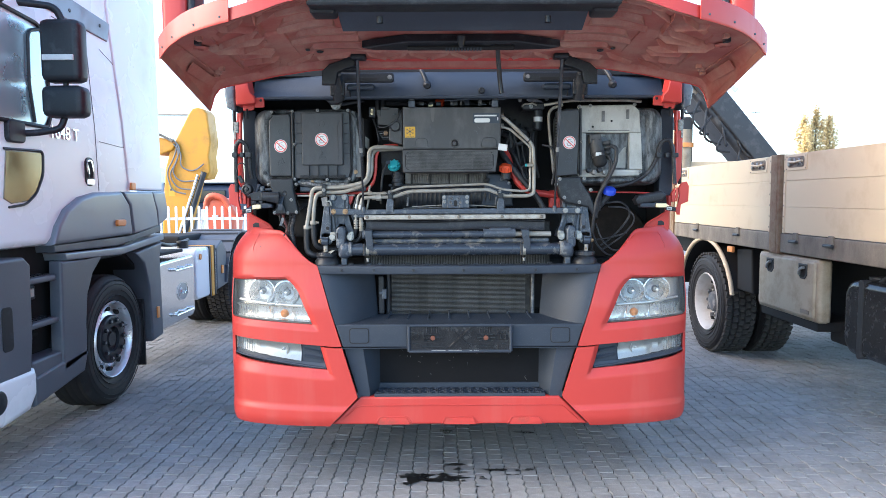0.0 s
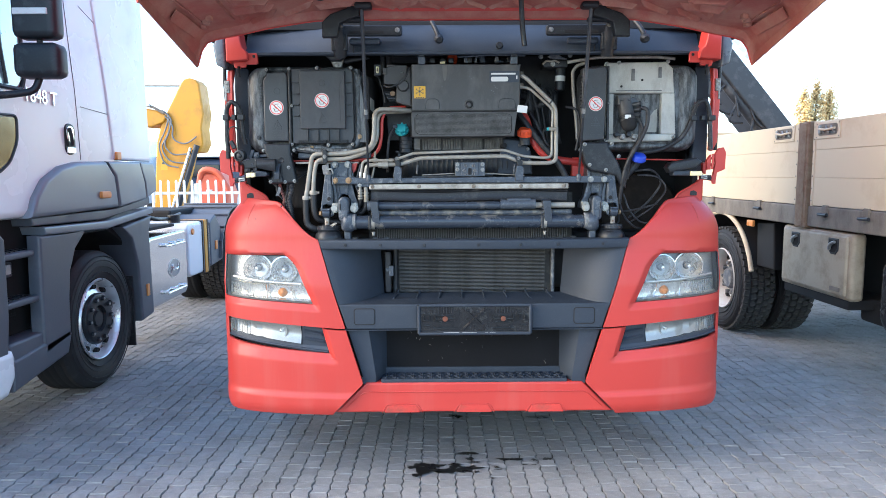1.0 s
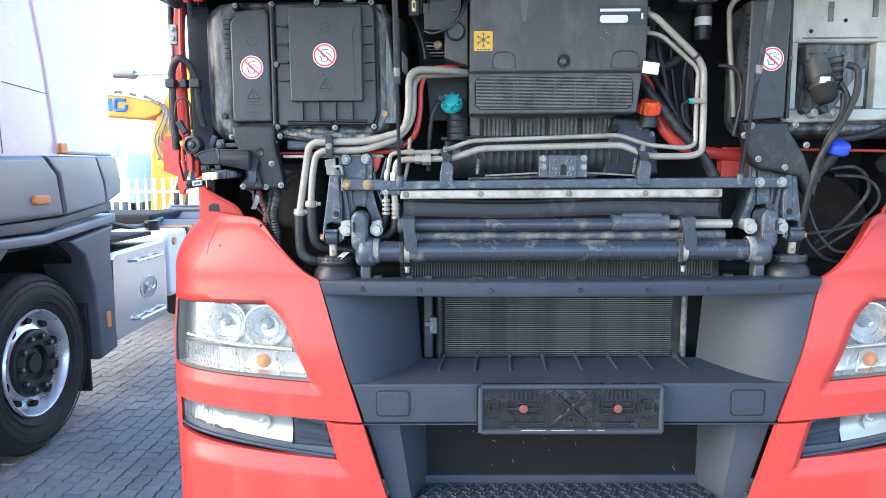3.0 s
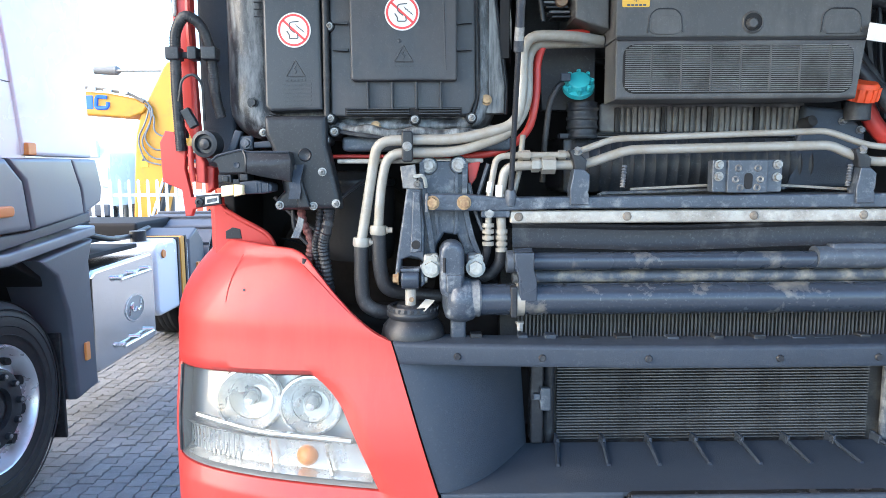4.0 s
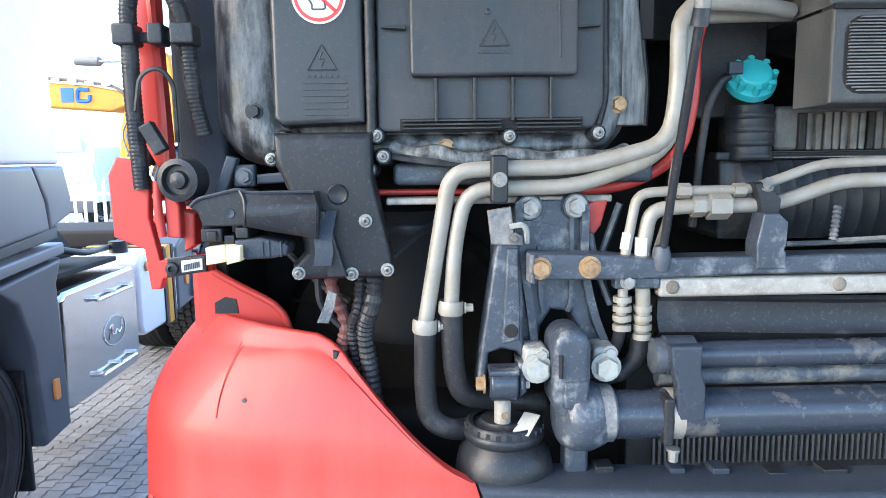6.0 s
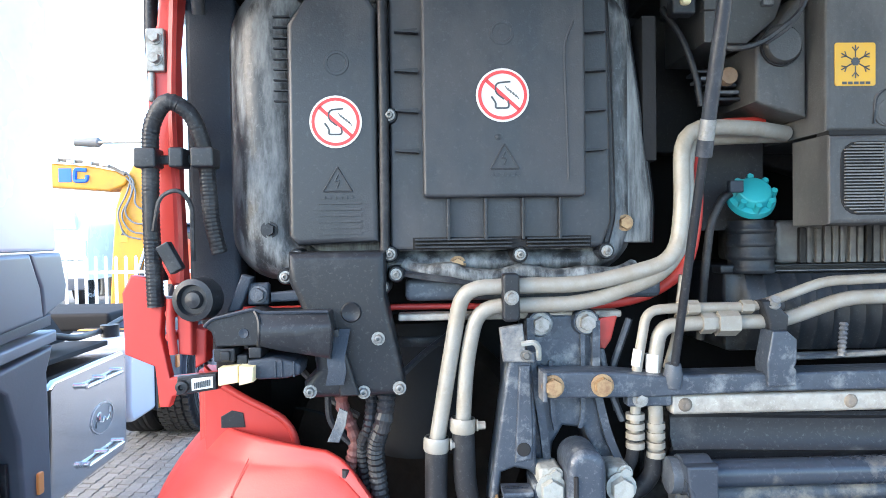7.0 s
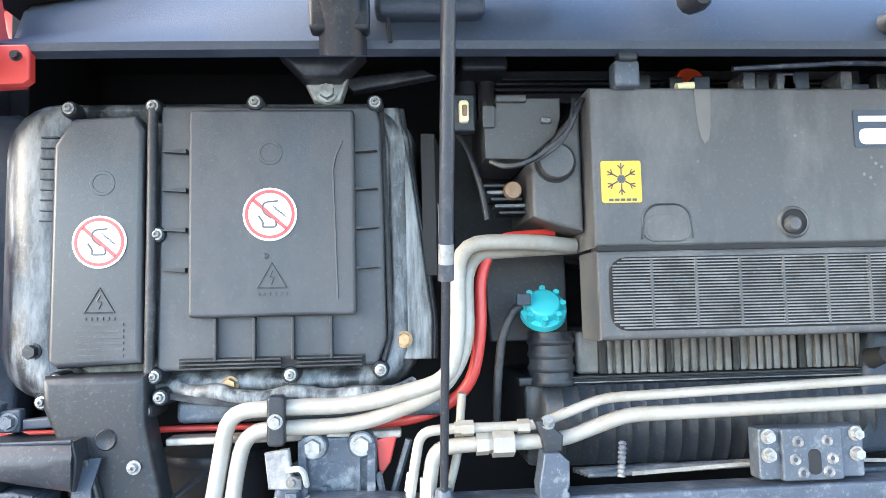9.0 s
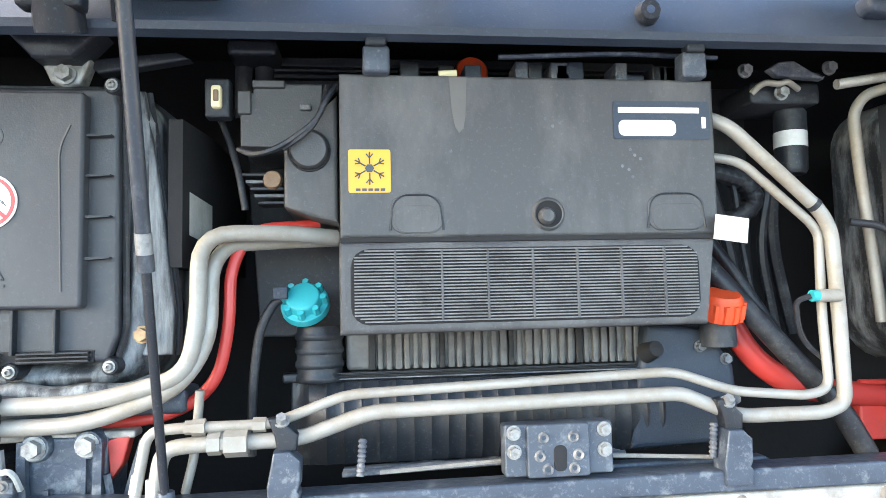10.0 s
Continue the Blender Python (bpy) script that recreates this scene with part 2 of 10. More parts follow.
RIM = mat("silver_wheel_paint", (0.74, 0.75, 0.77), 0.28, metal=0.6, var=0.08, bump=0.05, dirt=(0.5, 0.49, 0.47), amount=0.2, dscale=10)
RIM_W = mat("dusty_white_wheel", (0.60, 0.59, 0.57), 0.5, var=0.08, bump=0.08, dirt=(0.45, 0.41, 0.36), amount=0.35, dscale=8)
BOARD = mat("anodised_dropside_board", (0.60, 0.485, 0.335), 0.5, metal=0.1, var=0.05, scale=2, bump=0.08, fine=40, dirt=(0.50, 0.385, 0.25), amount=0.3, dscale=3)
SCREW = mat("rusty_screw_head", (0.17, 0.06, 0.035), 0.7, metal=0.1, var=0.3, scale=60, bump=0.3, dirt=(0.09, 0.03, 0.02), amount=0.4, dscale=60)
RUST = mat("rusty_steel_post", (0.24, 0.17, 0.11), 0.7, metal=0.2, var=0.3, scale=14, bump=0.5, dirt=(0.12, 0.055, 0.03), amount=0.6, dscale=14)
RAIL = mat("grimy_bed_rail", (0.21, 0.18, 0.145), 0.65, metal=0.2, var=0.25, scale=6, bump=0.35, dirt=(0.085, 0.072, 0.06), amount=0.6, dscale=6, streak=0.4, speck=0.4)
TOOLBOX = mat("dirty_grey_toolbox", (0.36, 0.30, 0.215), 0.5, var=0.12, scale=3, bump=0.15, dirt=(0.19, 0.15, 0.10), amount=0.45, dscale=5, speck=0.2)
CRANE = mat("black_crane_paint", (0.026, 0.029, 0.036), 0.4, var=0.2, bump=0.1, dirt=(0.10, 0.10, 0.105), amount=0.3, dscale=5)
BUFF = mat("buff_plastic_shell", (0.42, 0.42, 0.385), 0.6, var=0.12, scale=6, bump=0.2, dirt=(0.20, 0.195, 0.17), amount=0.5, dscale=9, streak=0.5, speck=0.25)
FENCE = mat("white_fence_paint", (0.80, 0.80, 0.78), 0.5, var=0.05, bump=0.1)
PAVER = mat("grey_concrete_paver", (0.236, 0.238, 0.242), 0.9, var=0.25, scale=30, bump=1.0, fine=160, dirt=(0.15, 0.147, 0.142), amount=0.45, dscale=2.2, rand=0.2, speck=0.6)
JOINT = mat("sandy_joint_soil", (0.060, 0.058, 0.055), 0.95, var=0.4, scale=20, bump=0.6, fine=60, dirt=(0.16, 0.15, 0.13), amount=0.45, dscale=9, speck=0.5)
HOSEGREY = mat("grey_hydraulic_hose", (0.16, 0.165, 0.17), 0.5, var=0.15, bump=0.1)
NUT = mat("pale_corroded_nut", (0.33, 0.345, 0.325), 0.6, metal=0.2, var=0.2, scale=50, bump=0.5, dirt=(0.20, 0.19, 0.16), amount=0.45, dscale=50)
LINING = mat("dirty_brown_lining", (0.024, 0.018, 0.014), 0.85, var=0.3, bump=0.4, dirt=(0.055, 0.042, 0.033), amount=0.5, dscale=6, spec=0.2)
DUSTY = mat("dry_dust_run", (0.115, 0.114, 0.108), 0.9, var=0.25, scale=20, bump=0.2)
OIL = mat("oil_stain", (0.012, 0.012, 0.013), 0.28, var=0.3, bump=0.2)
DAMP = mat("reddish_damp_stain", (0.205, 0.188, 0.178), 0.9, var=0.2, bump=0.4)
LEAF = mat("autumn_poplar_leaves", (0.60, 0.46, 0.22), 0.7, var=0.3, scale=0.6, bump=0, rand=0.35)
BARK = mat("grey_bark", (0.14, 0.12, 0.10), 0.9, var=0.3, bump=0.5)
LENS = clear("clear_lamp_lens", (0.95, 0.96, 0.96), 1.4, 0.075)
# pale sky reflection is put into the pane's base colour
SKYGLASS = mat("sky_toned_window_glass", (0.55, 0.66, 0.70), 0.28, metal=0.75, var=0.05, bump=0)
# brown base colour carries the gold reflection seen in the kerb window
KERBGLASS = mat("warm_toned_kerb_glass", (0.20, 0.17, 0.12), 0.06, metal=0.8, var=0.1, bump=0)
DARKGLASS = mat("tinted_window", (0.02, 0.025, 0.03), 0.08, var=0.1, bump=0)
FARBLUE = mat("dark_blue_body", (0.035, 0.05, 0.085), 0.5, var=0.15, bump=0)
FARGREEN = mat("pale_green_body", (0.58, 0.66, 0.63), 0.5, var=0.1, bump=0)
FARORANGE = mat("orange_red_body", (0.62, 0.12, 0.06), 0.5, var=0.12, bump=0)


# ---- shapes ----
def pole(p0, p1, r0, r1=None, n=12, bm=None, cap=True):
    """A round bar from p0 to p1."""
    bm = bm or bmesh.new()
    r1 = r0 if r1 is None else r1
    p0, p1 = Vector(p0), Vector(p1)
    d = p1 - p0
    q = d.to_track_quat("Z", "Y").to_matrix().to_4x4()
    bmesh.ops.create_cone(bm, cap_ends=cap, segments=n, radius1=r0, radius2=r1, depth=d.length, matrix=Matrix.Translation((p0 + p1) / 2) @ q)
    return bm


def block(x0, x1, y0, y1, z0, z1, bev=0.004, bm=None, seg=2):
    """A box with rounded edges."""
    t = bmesh.new()
    bmesh.ops.create_cube(t, size=1, matrix=Matrix.Translation(((x0 + x1) / 2, (y0 + y1) / 2, (z0 + z1) / 2)) @ Matrix.Diagonal((abs(x1 - x0), abs(y1 - y0), abs(z1 - z0), 1)))
    if bev:
        bev = min(bev, 0.45 * min(abs(x1 - x0), abs(y1 - y0), abs(z1 - z0)))
        bmesh.ops.bevel(t, geom=t.edges[:], offset=bev, segments=seg, affect="EDGES", profile=0.5)
    return merge(bm, t) if bm else t


def merge(bm, t):
    """Adds the mesh t to bm."""
    idx = {v: bm.verts.new(v.co) for v in t.verts}
    for f in t.faces:
        bm.faces.new([idx[v] for v in f.verts])
    t.free()
    return bm


def turned(bm, m):
    bmesh.ops.transform(bm, matrix=m, verts=bm.verts)
    return bm


def plate(outline, y0, y1, bev=0.004, bm=None, seg=2):
    """A flat piece: its outline in x and z, from y0 (front) to y1 (back)."""
    t = bmesh.new()
    f = t.faces.new([t.verts.new((x, y0, z)) for x, z in outline])
    t.normal_update()
    if f.normal.y > 0:
        f.normal_flip()
    g = bmesh.ops.extrude_face_region(t, geom=[f])
    moved = [v for v in g["geom"] if isinstance(v, bmesh.types.BMVert)]
    bmesh.ops.translate(t, verts=moved, vec=(0, y1 - y0, 0))
    bmesh.ops.recalc_face_normals(t, faces=t.faces)
    if bev:
        rim = [e for e in t.edges if all(abs(v.co.y - y0) < 1e-6 for v in e.verts)]
        bmesh.ops.bevel(t, geom=rim, offset=bev, segments=seg, affect="EDGES", profile=0.5)
    return merge(bm, t) if bm else t


def side_plate(outline, x0, x1, bev=0.004, bm=None):
    """A flat piece: its outline in y and z, from x0 (outer face) to x1."""
    t = plate([(a, b) for a, b in outline], 0.0, abs(x1 - x0), bev)
    s = 1 if x1 > x0 else -1
    for v in t.verts:
        v.co = Vector((x0 + s * v.co.y, v.co.x, v.co.z))
    bmesh.ops.recalc_face_normals(t, faces=t.faces)
    return merge(bm, t) if bm else t


def rounded(x0, x1, z0, z1, r, n=4):
    """The outline of a rectangle with round corners."""
    r = min(r, abs(x1 - x0) / 2.01, abs(z1 - z0) / 2.01)
    out = []
    for cx, cz, a in ((x1 - r, z1 - r, 0), (x0 + r, z1 - r, 90), (x0 + r, z0 + r, 180), (x1 - r, z0 + r, 270)):
        for i in range(n + 1):
            w = radians(a + 90 * i / n)
            out.append((cx + r * math.cos(w), cz + r * math.sin(w)))
    return out


def smooth_path(pts, r=0.03, n=5):
    """A polyline with its corners rounded."""
    pts = [Vector(p) for p in pts]
    out = [pts[0]]
    for a, b, c in zip(pts, pts[1:], pts[2:]):
        d1, d2 = (a - b), (c - b)
        k = min(r, d1.length * 0.48, d2.length * 0.48)
        p, q = b + d1.normalized() * k, b + d2.normalized() * k
        for i in range(n + 1):
            t = i / n
            out.append(p * (1 - t) ** 2 + b * 2 * t * (1 - t) + q * t ** 2)
    out.append(pts[-1])
    return out


def tube(pts, r, bend=0.03, n=10, bm=None, ring=0.0, pitch=0.012):
    """A round pipe or hose along a path. ring: depth of a corrugated hose's rings."""
    path = smooth_path(pts, bend)
    if ring:
        dense = []
        for a, b in zip(path, path[1:]):
            k = max(1, int((b - a).length / (pitch / 2)))
            dense += [a.lerp(b, i / k) for i in range(k)]
        path = dense + [path[-1]]
    clean = [path[0]]
    for p in path[1:]:
        if (p - clean[-1]).length > 1e-5:
            clean.append(p)
    path = clean
    bm = bm or bmesh.new()
    up, rings = None, []
    for i, p in enumerate(path):
        d = (path[min(i + 1, len(path) - 1)] - path[max(i - 1, 0)]).normalized()
        if up is None:
            up = d.orthogonal().normalized()
        up = (up - d * up.dot(d)).normalized()
        side = d.cross(up)
        rad = r - (ring if ring and i % 2 else 0)
        rings.append([bm.verts.new(p + (up * math.cos(2 * math.pi * k / n) + side * math.sin(2 * math.pi * k / n)) * rad) for k in range(n)])
    for a, b in zip(rings, rings[1:]):
        for k in range(n):
            bm.faces.new((a[k], a[(k + 1) % n], b[(k + 1) % n], b[k]))
    bm.faces.new(rings[0][::-1])
    bm.faces.new(rings[-1])
    return bm


def spun(profile, centre, axis=(0, -1, 0), n=24, bm=None):
    """A turned shape: rows of radius and height along the axis."""
    bm = bm or bmesh.new()
    m = Matrix.Translation(centre) @ Vector(axis).to_track_quat("Z", "Y").to_matrix().to_4x4()
    rings = []
    for r, h in profile:
        rings.append([bm.verts.new(m @ Vector((max(r, 1e-4) * math.cos(2 * math.pi * k / n), max(r, 1e-4) * math.sin(2 * math.pi * k / n), h))) for k in range(n)])
    fs = []
    for a, b in zip(rings, rings[1:]):
        for k in range(n):
            fs.append(bm.faces.new((a[k], a[(k + 1) % n], b[(k + 1) % n], b[k])))
    return bm


def hexbolt(c, r, h, axis=(0, -1, 0), bm=None):
    """A hexagon bolt head on a washer."""
    c, ax = Vector(c), Vector(axis).normalized()
    bm = pole(c, c + ax * 0.2 * h, 1.3 * r, n=16, bm=bm)
    return pole(c + ax * 0.2 * h, c + ax * h, r, 0.94 * r, 6, bm)


def grid(rows, bm=None, wrap=False):
    """A sheet through rows of points."""
    bm = bm or bmesh.new()
    vs = [[bm.verts.new(p) for p in row] for row in rows]
    for a, b in zip(vs, vs[1:]):
        for i in range(len(a) - 1):
            bm.faces.new((a[i], a[i + 1], b[i + 1], b[i]))
    return bm


def thick(bm, d):
    """Gives a sheet thickness."""
    bmesh.ops.recalc_face_normals(bm, faces=bm.faces)
    bmesh.ops.solidify(bm, geom=bm.faces[:], thickness=d)
    return bm


def thing(name, at, label, category, group="", kind=""):
    """The top of a thing: an empty at its base, under which its parts go."""
    e = new(name)
    e.location = at
    e.empty_display_size = 0.2
    return tagged(e, label, category, group, kind)


def weigh(me, limit):
    """Sets normals that keep large faces flat and round only the small bevels between them."""
    n = len(me.polygons)
    nor = np.empty(n * 3, np.float32)
    me.polygons.foreach_get("normal", nor)
    nor = nor.reshape(-1, 3)
    area = np.empty(n, np.float32)
    me.polygons.foreach_get("area", area)
    tot = np.empty(n, np.int32)
    me.polygons.foreach_get("loop_total", tot)
    lv = np.empty(len(me.loops), np.int32)
    me.loops.foreach_get("vertex_index", lv)
    lf = np.repeat(np.arange(n), tot)
    order = np.argsort(lv, kind="stable")
    counts = np.bincount(lv, minlength=len(me.vertices))
    starts = np.concatenate(([0], np.cumsum(counts)))[:-1]
    out = np.zeros((len(lv), 3), np.float32)
    rank = np.arange(len(lv))
    for k in range(int(counts.max()) if len(counts) else 0):
        ok = counts[lv] > k
        i = rank[ok]
        g = lf[order[starts[lv[i]] + k]]
        dot = np.einsum("ij,ij->i", nor[g], nor[lf[i]])
        w = np.where(dot > limit, area[g], 0)
        out[i] += nor[g] * w[:, None]
    ln = np.linalg.norm(out, axis=1)
    bad = ln < 1e-12
    out[bad] = nor[lf[bad]]
    ln[bad] = 1
    me.normals_split_custom_set((out / ln[:, None]).tolist())


def part(name, bm, material, parent=None, label="", sharp=35):
    """One mesh, modelled in place, under a thing or a part."""
    me = bpy.data.meshes.new(name)
    bmesh.ops.recalc_face_normals(bm, faces=bm.faces)
    o = Vector((0, 0, 0))
    top = parent
    while top and top.parent:
        top = top.parent
    if top:
        o = top.location.copy()
    bmesh.ops.translate(bm, verts=bm.verts, vec=-o)
    bm.to_mesh(me)
    bm.free()
    me.materials.append(material)
    me.shade_smooth()
    weigh(me, math.cos(radians(sharp + 15)))
    ob = new(name, me)
    if parent:
        ob.parent = parent
    if label:
        ob["label"] = label
    return ob


def screws(spots, r, h, material, parent, name="screw", axis=(0, -1, 0)):
    """Round-headed screws, each one a mesh of its own on shared data."""
    first = None
    for c in spots:
        if first is None:
            bm = spun([(0, h * 0.55), (r * 0.35, h * 0.5), (r * 0.4, h), (r * 0.8, h * 0.9), (r, h * 0.5), (r, 0.2 * h), (r * 1.5, 0.18 * h), (r * 1.5, 0)], (0, 0, 0), axis, 12)
            top = parent
            while top.parent:
                top = top.parent
            first = part(name, bm, material, None)
            first.parent = parent
            org = top.location.copy()
            first.location = Vector(c) - org
        else:
            o = new(name, first.data)
            o.parent = parent
            o.location = Vector(c) - org


# ---- the red truck: shell ----
truck = thing("tractor_truck", (0, 0, 0), "red tractor truck with raised front flap and open service bay", "truck")

PLAN = []                                   # plan of the nose: from the middle out and round to the side
for i in range(61):
    a = i / 60
    PLAN.append((0.42 + 0.85 * math.sin(a * math.pi / 2) ** 0.77, 0.34 * (1 - max(0.0, math.cos(a * math.pi / 2)) ** 0.45)))
PLAN += [(1.27, 0.5), (1.265, 0.7), (1.26, 0.9)]
ARC = [0.0]
for p_, q_ in zip(PLAN, PLAN[1:]):
    ARC.append(ARC[-1] + math.dist(p_, q_))


def plan_at(s):
    s = min(max(s, 0), ARC[-1])
    return float(np.interp(s, ARC, [p[0] for p in PLAN])), float(np.interp(s, ARC, [p[1] for p in PLAN]))


def arc_of(x):
    """The way along the plan at which it is x from the middle."""
    if x < PLAN[0][0]:
        return x - PLAN[0][0]
    return float(np.interp(x, [p[0] for p in PLAN[:61]], ARC[:61]))


def lean(z):
    """How far the nose leans back at a height."""
    f = min(1.0, max(0.0, (z - 1.0) / 0.236))
    return 0.042 * f * f * (3 - 2 * f) * 0.5 + 0.021 * f + (0.070 * ((z - 1.236) / 0.2) ** 2 if z > 1.236 else 0.0)


def skin(side, s, z, inset=0.0):
    """A point of the nose's outer skin."""
    x, y = plan_at(s) if s >= 0 else (PLAN[0][0] + s, 0.0)
    tuck = 0.0
    if z < 0.43:
        tuck = 0.035 * ((0.43 - z) / 0.08) ** 2
    ledge = -0.010 * min(1.0, max(0.0, (0.480 - z) / 0.018))
    shrink = 1 - (0.085 * ((z - 1.25) / 0.2) ** 2 if z > 1.25 else 0.0) - (0.3 * tuck if z < 0.43 else 0.0)
    rise = lerp_at(RISE, z) * min(1.0, max(0.0, (x - 0.66) / 0.58))
    return Vector((side * x * shrink, 0.006 + y * (1 - 0.2 * tuck) + tuck + ledge + lean(z) + sunk(s, z) + inset, z + rise))


def sunk(s, z):
    """How far the skin falls in towards the openings of headlight and fog lamp."""
    if z > 0.80:
        d = max(arc_of(lerp_at(LAMP_IN, z)) - s, (0.915 - z) * 1.0, (z - 1.165) * 4, (s - S_LAMP) * 1.4, 0.0)
        return 0.016 * max(0.0, 1 - d / 0.032)
    d = max((arc_of(fog_x(z)) - s) * 1.3, (0.675 - z) * 0.75, s - S_FOG, 0.0)
    return 0.020 * max(0.0, 1 - d / 0.034)


def fog_x(z):
    return 0.705 + 0.05 * (z - 0.66) / 0.18


def lerp_at(table, z):
    return float(np.interp(z, [r[0] for r in table], [r[1] for r in table]))


INNER = [(0.375, 0.70), (0.40, 0.675), (0.53, 0.545), (0.80, 0.625), (1.237, 0.757), (1.27, 0.778), (1.33, 0.832), (1.40, 0.895), (1.433, 0.95), (1.452, 1.04)]
CREST = [(0.757, 1.2405), (0.766, 1.245), (0.792, 1.259), (0.832, 1.290), (0.873, 1.325), (0.921, 1.362), (0.960, 1.390), (0.986, 1.407), (1.010, 1.418), (1.035, 1.426), (1.149, 1.437), (1.262, 1.443)]
LAMP_IN = [(0.915, 0.783), (0.93, 0.79), (1.10, 0.862), (1.14, 0.892), (1.165, 0.925)]
S_BACK = arc_of(1.2699) + 0.16
S_LAMP, S_FOG = arc_of(1.246), arc_of(1.236)
RISE = [(0.36, 0.004), (0.45, 0.010), (0.62, 0.036), (0.68, 0.042), (0.80, 0.046), (0.92, 0.034), (1.0, 0.018), (1.10, 0.0), (1.165, -0.010), (1.20, 0.0)]


def sheet(side, z0, z1, left, right, rows=10, cols=26, inset=0.0, bm=None):
    out = []
    for i in range(rows + 1):
        z = z0 + (z1 - z0) * i / rows
        a, b = left(z), right(z)
        out.append([skin(side, a + (b - a) * j / cols, z, inset) for j in range(cols + 1)])
    return grid(out, bm)


def welded(bm, d=0.018):
    """Joins the sheets of a panel and turns their rims in."""
    bmesh.ops.remove_doubles(bm, verts=bm.verts, dist=0.0006)
    bmesh.ops.recalc_face_normals(bm, faces=bm.faces)
    g = bmesh.ops.extrude_edge_only(bm, edges=[e for e in bm.edges if e.is_boundary])
    bmesh.ops.translate(bm, verts=[v for v in g["geom"] if isinstance(v, bmesh.types.BMVert)], vec=(0, d, 0))
    return bm


for side in (-1, 1):
    inner = lambda z: arc_of(lerp_at(INNER, z))
    back = lambda z: S_BACK
    lamp_in = lambda z: arc_of(lerp_at(LAMP_IN, z))
    lamp_out = lambda z: S_LAMP
    bm = sheet(side, 1.165, 1.237, inner, back, 6, 60)
    a0, b0 = inner(1.237), back(0)
    cols = []
    for j in range(61):
        s = a0 + (b0 - a0) * j / 60
        zt = (lerp_at(CREST, plan_at(s)[0]) if plan_at(s)[1] < 0.25 else 1.443) - 0.006
        band = lerp_at([(0.80, 0.0), (0.93, 0.008), (1.02, 0.018), (1.15, 0.034), (1.30, 0.036)], plan_at(s)[0])
        zc = zt - band - 0.001
        full = min(1.0, (zt - 1.237) / 0.12)
        col = []
        for i in range(11):                       # broad face, leaning back
            f = i / 10
            col.append(skin(side, s, 1.237 + (zc - 1.237) * f, 0.004 * f ** 3 * full))
        y1 = col[-1].y
        for f in (0.12, 0.5, 0.88):               # upright band under the rim
            p = skin(side, s, zc + (zt - zc) * f)
            p.y = y1 + 0.004 * full + 0.004 * f * full
            col.append(p)
        p = skin(side, s, zt)
        for dy, dz in ((0.010, -0.0005), (0.015, 0.0), (0.022, -0.003), (0.026, -0.012)):
            col.append(Vector((p.x, y1 + dy * full, zt + dz * full)))
        cols.append(col)
    grid([[c[i] for c in cols] for i in range(len(cols[0]))], bm)
    sheet(side, 0.915, 1.165, inner, lamp_in, 14, 14, bm=bm)
    sheet(side, 0.915, 1.165, lamp_out, back, 14, 30, bm=bm)
    sheet(side, 0.806, 0.915, inner, back, 14, 80, bm=bm)
    panel = part("corner_panel", welded(bm), RED, truck, "faded red painted corner panel")
    run = [skin(side, arc_of(1.145 - 0.022 * k / 6), 1.405 - 0.016 * k, -0.0005) for k in range(7)]
    part("dried_drip", tube(run, 0.0009, 0.01, 5), RED_DARK, panel)
    if side < 0:
        part("paint_chip", spun([(0, 0.001), (0.0028, 0.001), (0.0034, 0)], skin(side, arc_of(1.090), 1.335, -0.001), (0, -1, 0.2), 7), LABEL_K, panel)
    # lower corner with the fog lamp's slot
    fog_in = lambda z: arc_of(fog_x(z))
    fog_out = lambda z: S_FOG
    bm = bmesh.new()
    sheet(side, 0.372, 0.655, lambda z: arc_of(lerp_at(INNER, max(z, 0.375))), back, 28, 60, bm=bm)
    i_, o_ = fog_in(0.655), S_FOG
    grid([[skin(side, i_ + (o_ - i_) * j / 40, 0.655 + (0.020 + 0.022 * (j / 40) ** 3) * k / 3) for j in range(41)] for k in range(4)], bm)
    sheet(side, 0.655, 0.798, inner, fog_in, 12, 24, bm=bm)
    sheet(side, 0.655, 0.798, fog_out, back, 12, 30, bm=bm)
    part("bumper_corner", welded(bm), RED, truck, "faded red lower bumper corner")
    # headlight
    head = part("headlight", sheet(side, 0.918, 1.162, lamp_in, lamp_out, 10, 20, 0.075), LAMPGREY, truck, "clear halogen headlight with two round reflectors")
    bm = bmesh.new()
    for zz in (0.918, 1.162):
        rows = [[skin(side, lamp_in(zz) + (lamp_out(zz) - lamp_in(zz)) * j / 20, zz, ins) for j in range(21)] for ins in (0.005, 0.077)]
        grid(rows, bm)
    for fn in (lamp_in, lamp_out):
        grid([[skin(side, fn(z), z, ins) for z in np.linspace(0.918, 1.162, 10)] for ins in (0.005, 0.077)], bm)
    part("lamp_wall", bm, LAMPGREY, head)
    for cx, cz, r in ((0.935, 1.084, 0.060), (1.074, 1.088, 0.066)):
        y0 = skin(side, arc_of(cx), cz).y + 0.03
        prof = [(r * k / 9, -0.042 + 0.042 * (k / 9) ** 2) for k in range(1, 10)] + [(r + 0.004, 0.004), (r + 0.006, -0.02)]
        part("reflector", spun(prof, (side * cx, y0 + 0.012, cz), (0, -1, 0), 28), BOWL, head)
        part("bulb", spun([(0, 0.03), (0.008, 0.028), (0.012, 0.02), (0.012, -0.02), (0.018, -0.03)], (side * cx, y0 + 0.03, cz), (0, -1, 0), 14), LAMPGREY, head)
        part("bezel", spun([(r + 0.001, 0.0), (r + 0.003, 0.005), (r + 0.007, 0.004), (r + 0.009, -0.004)], (side * cx, y0 + 0.012, cz), (0, -1, 0), 28), CHROME, head)
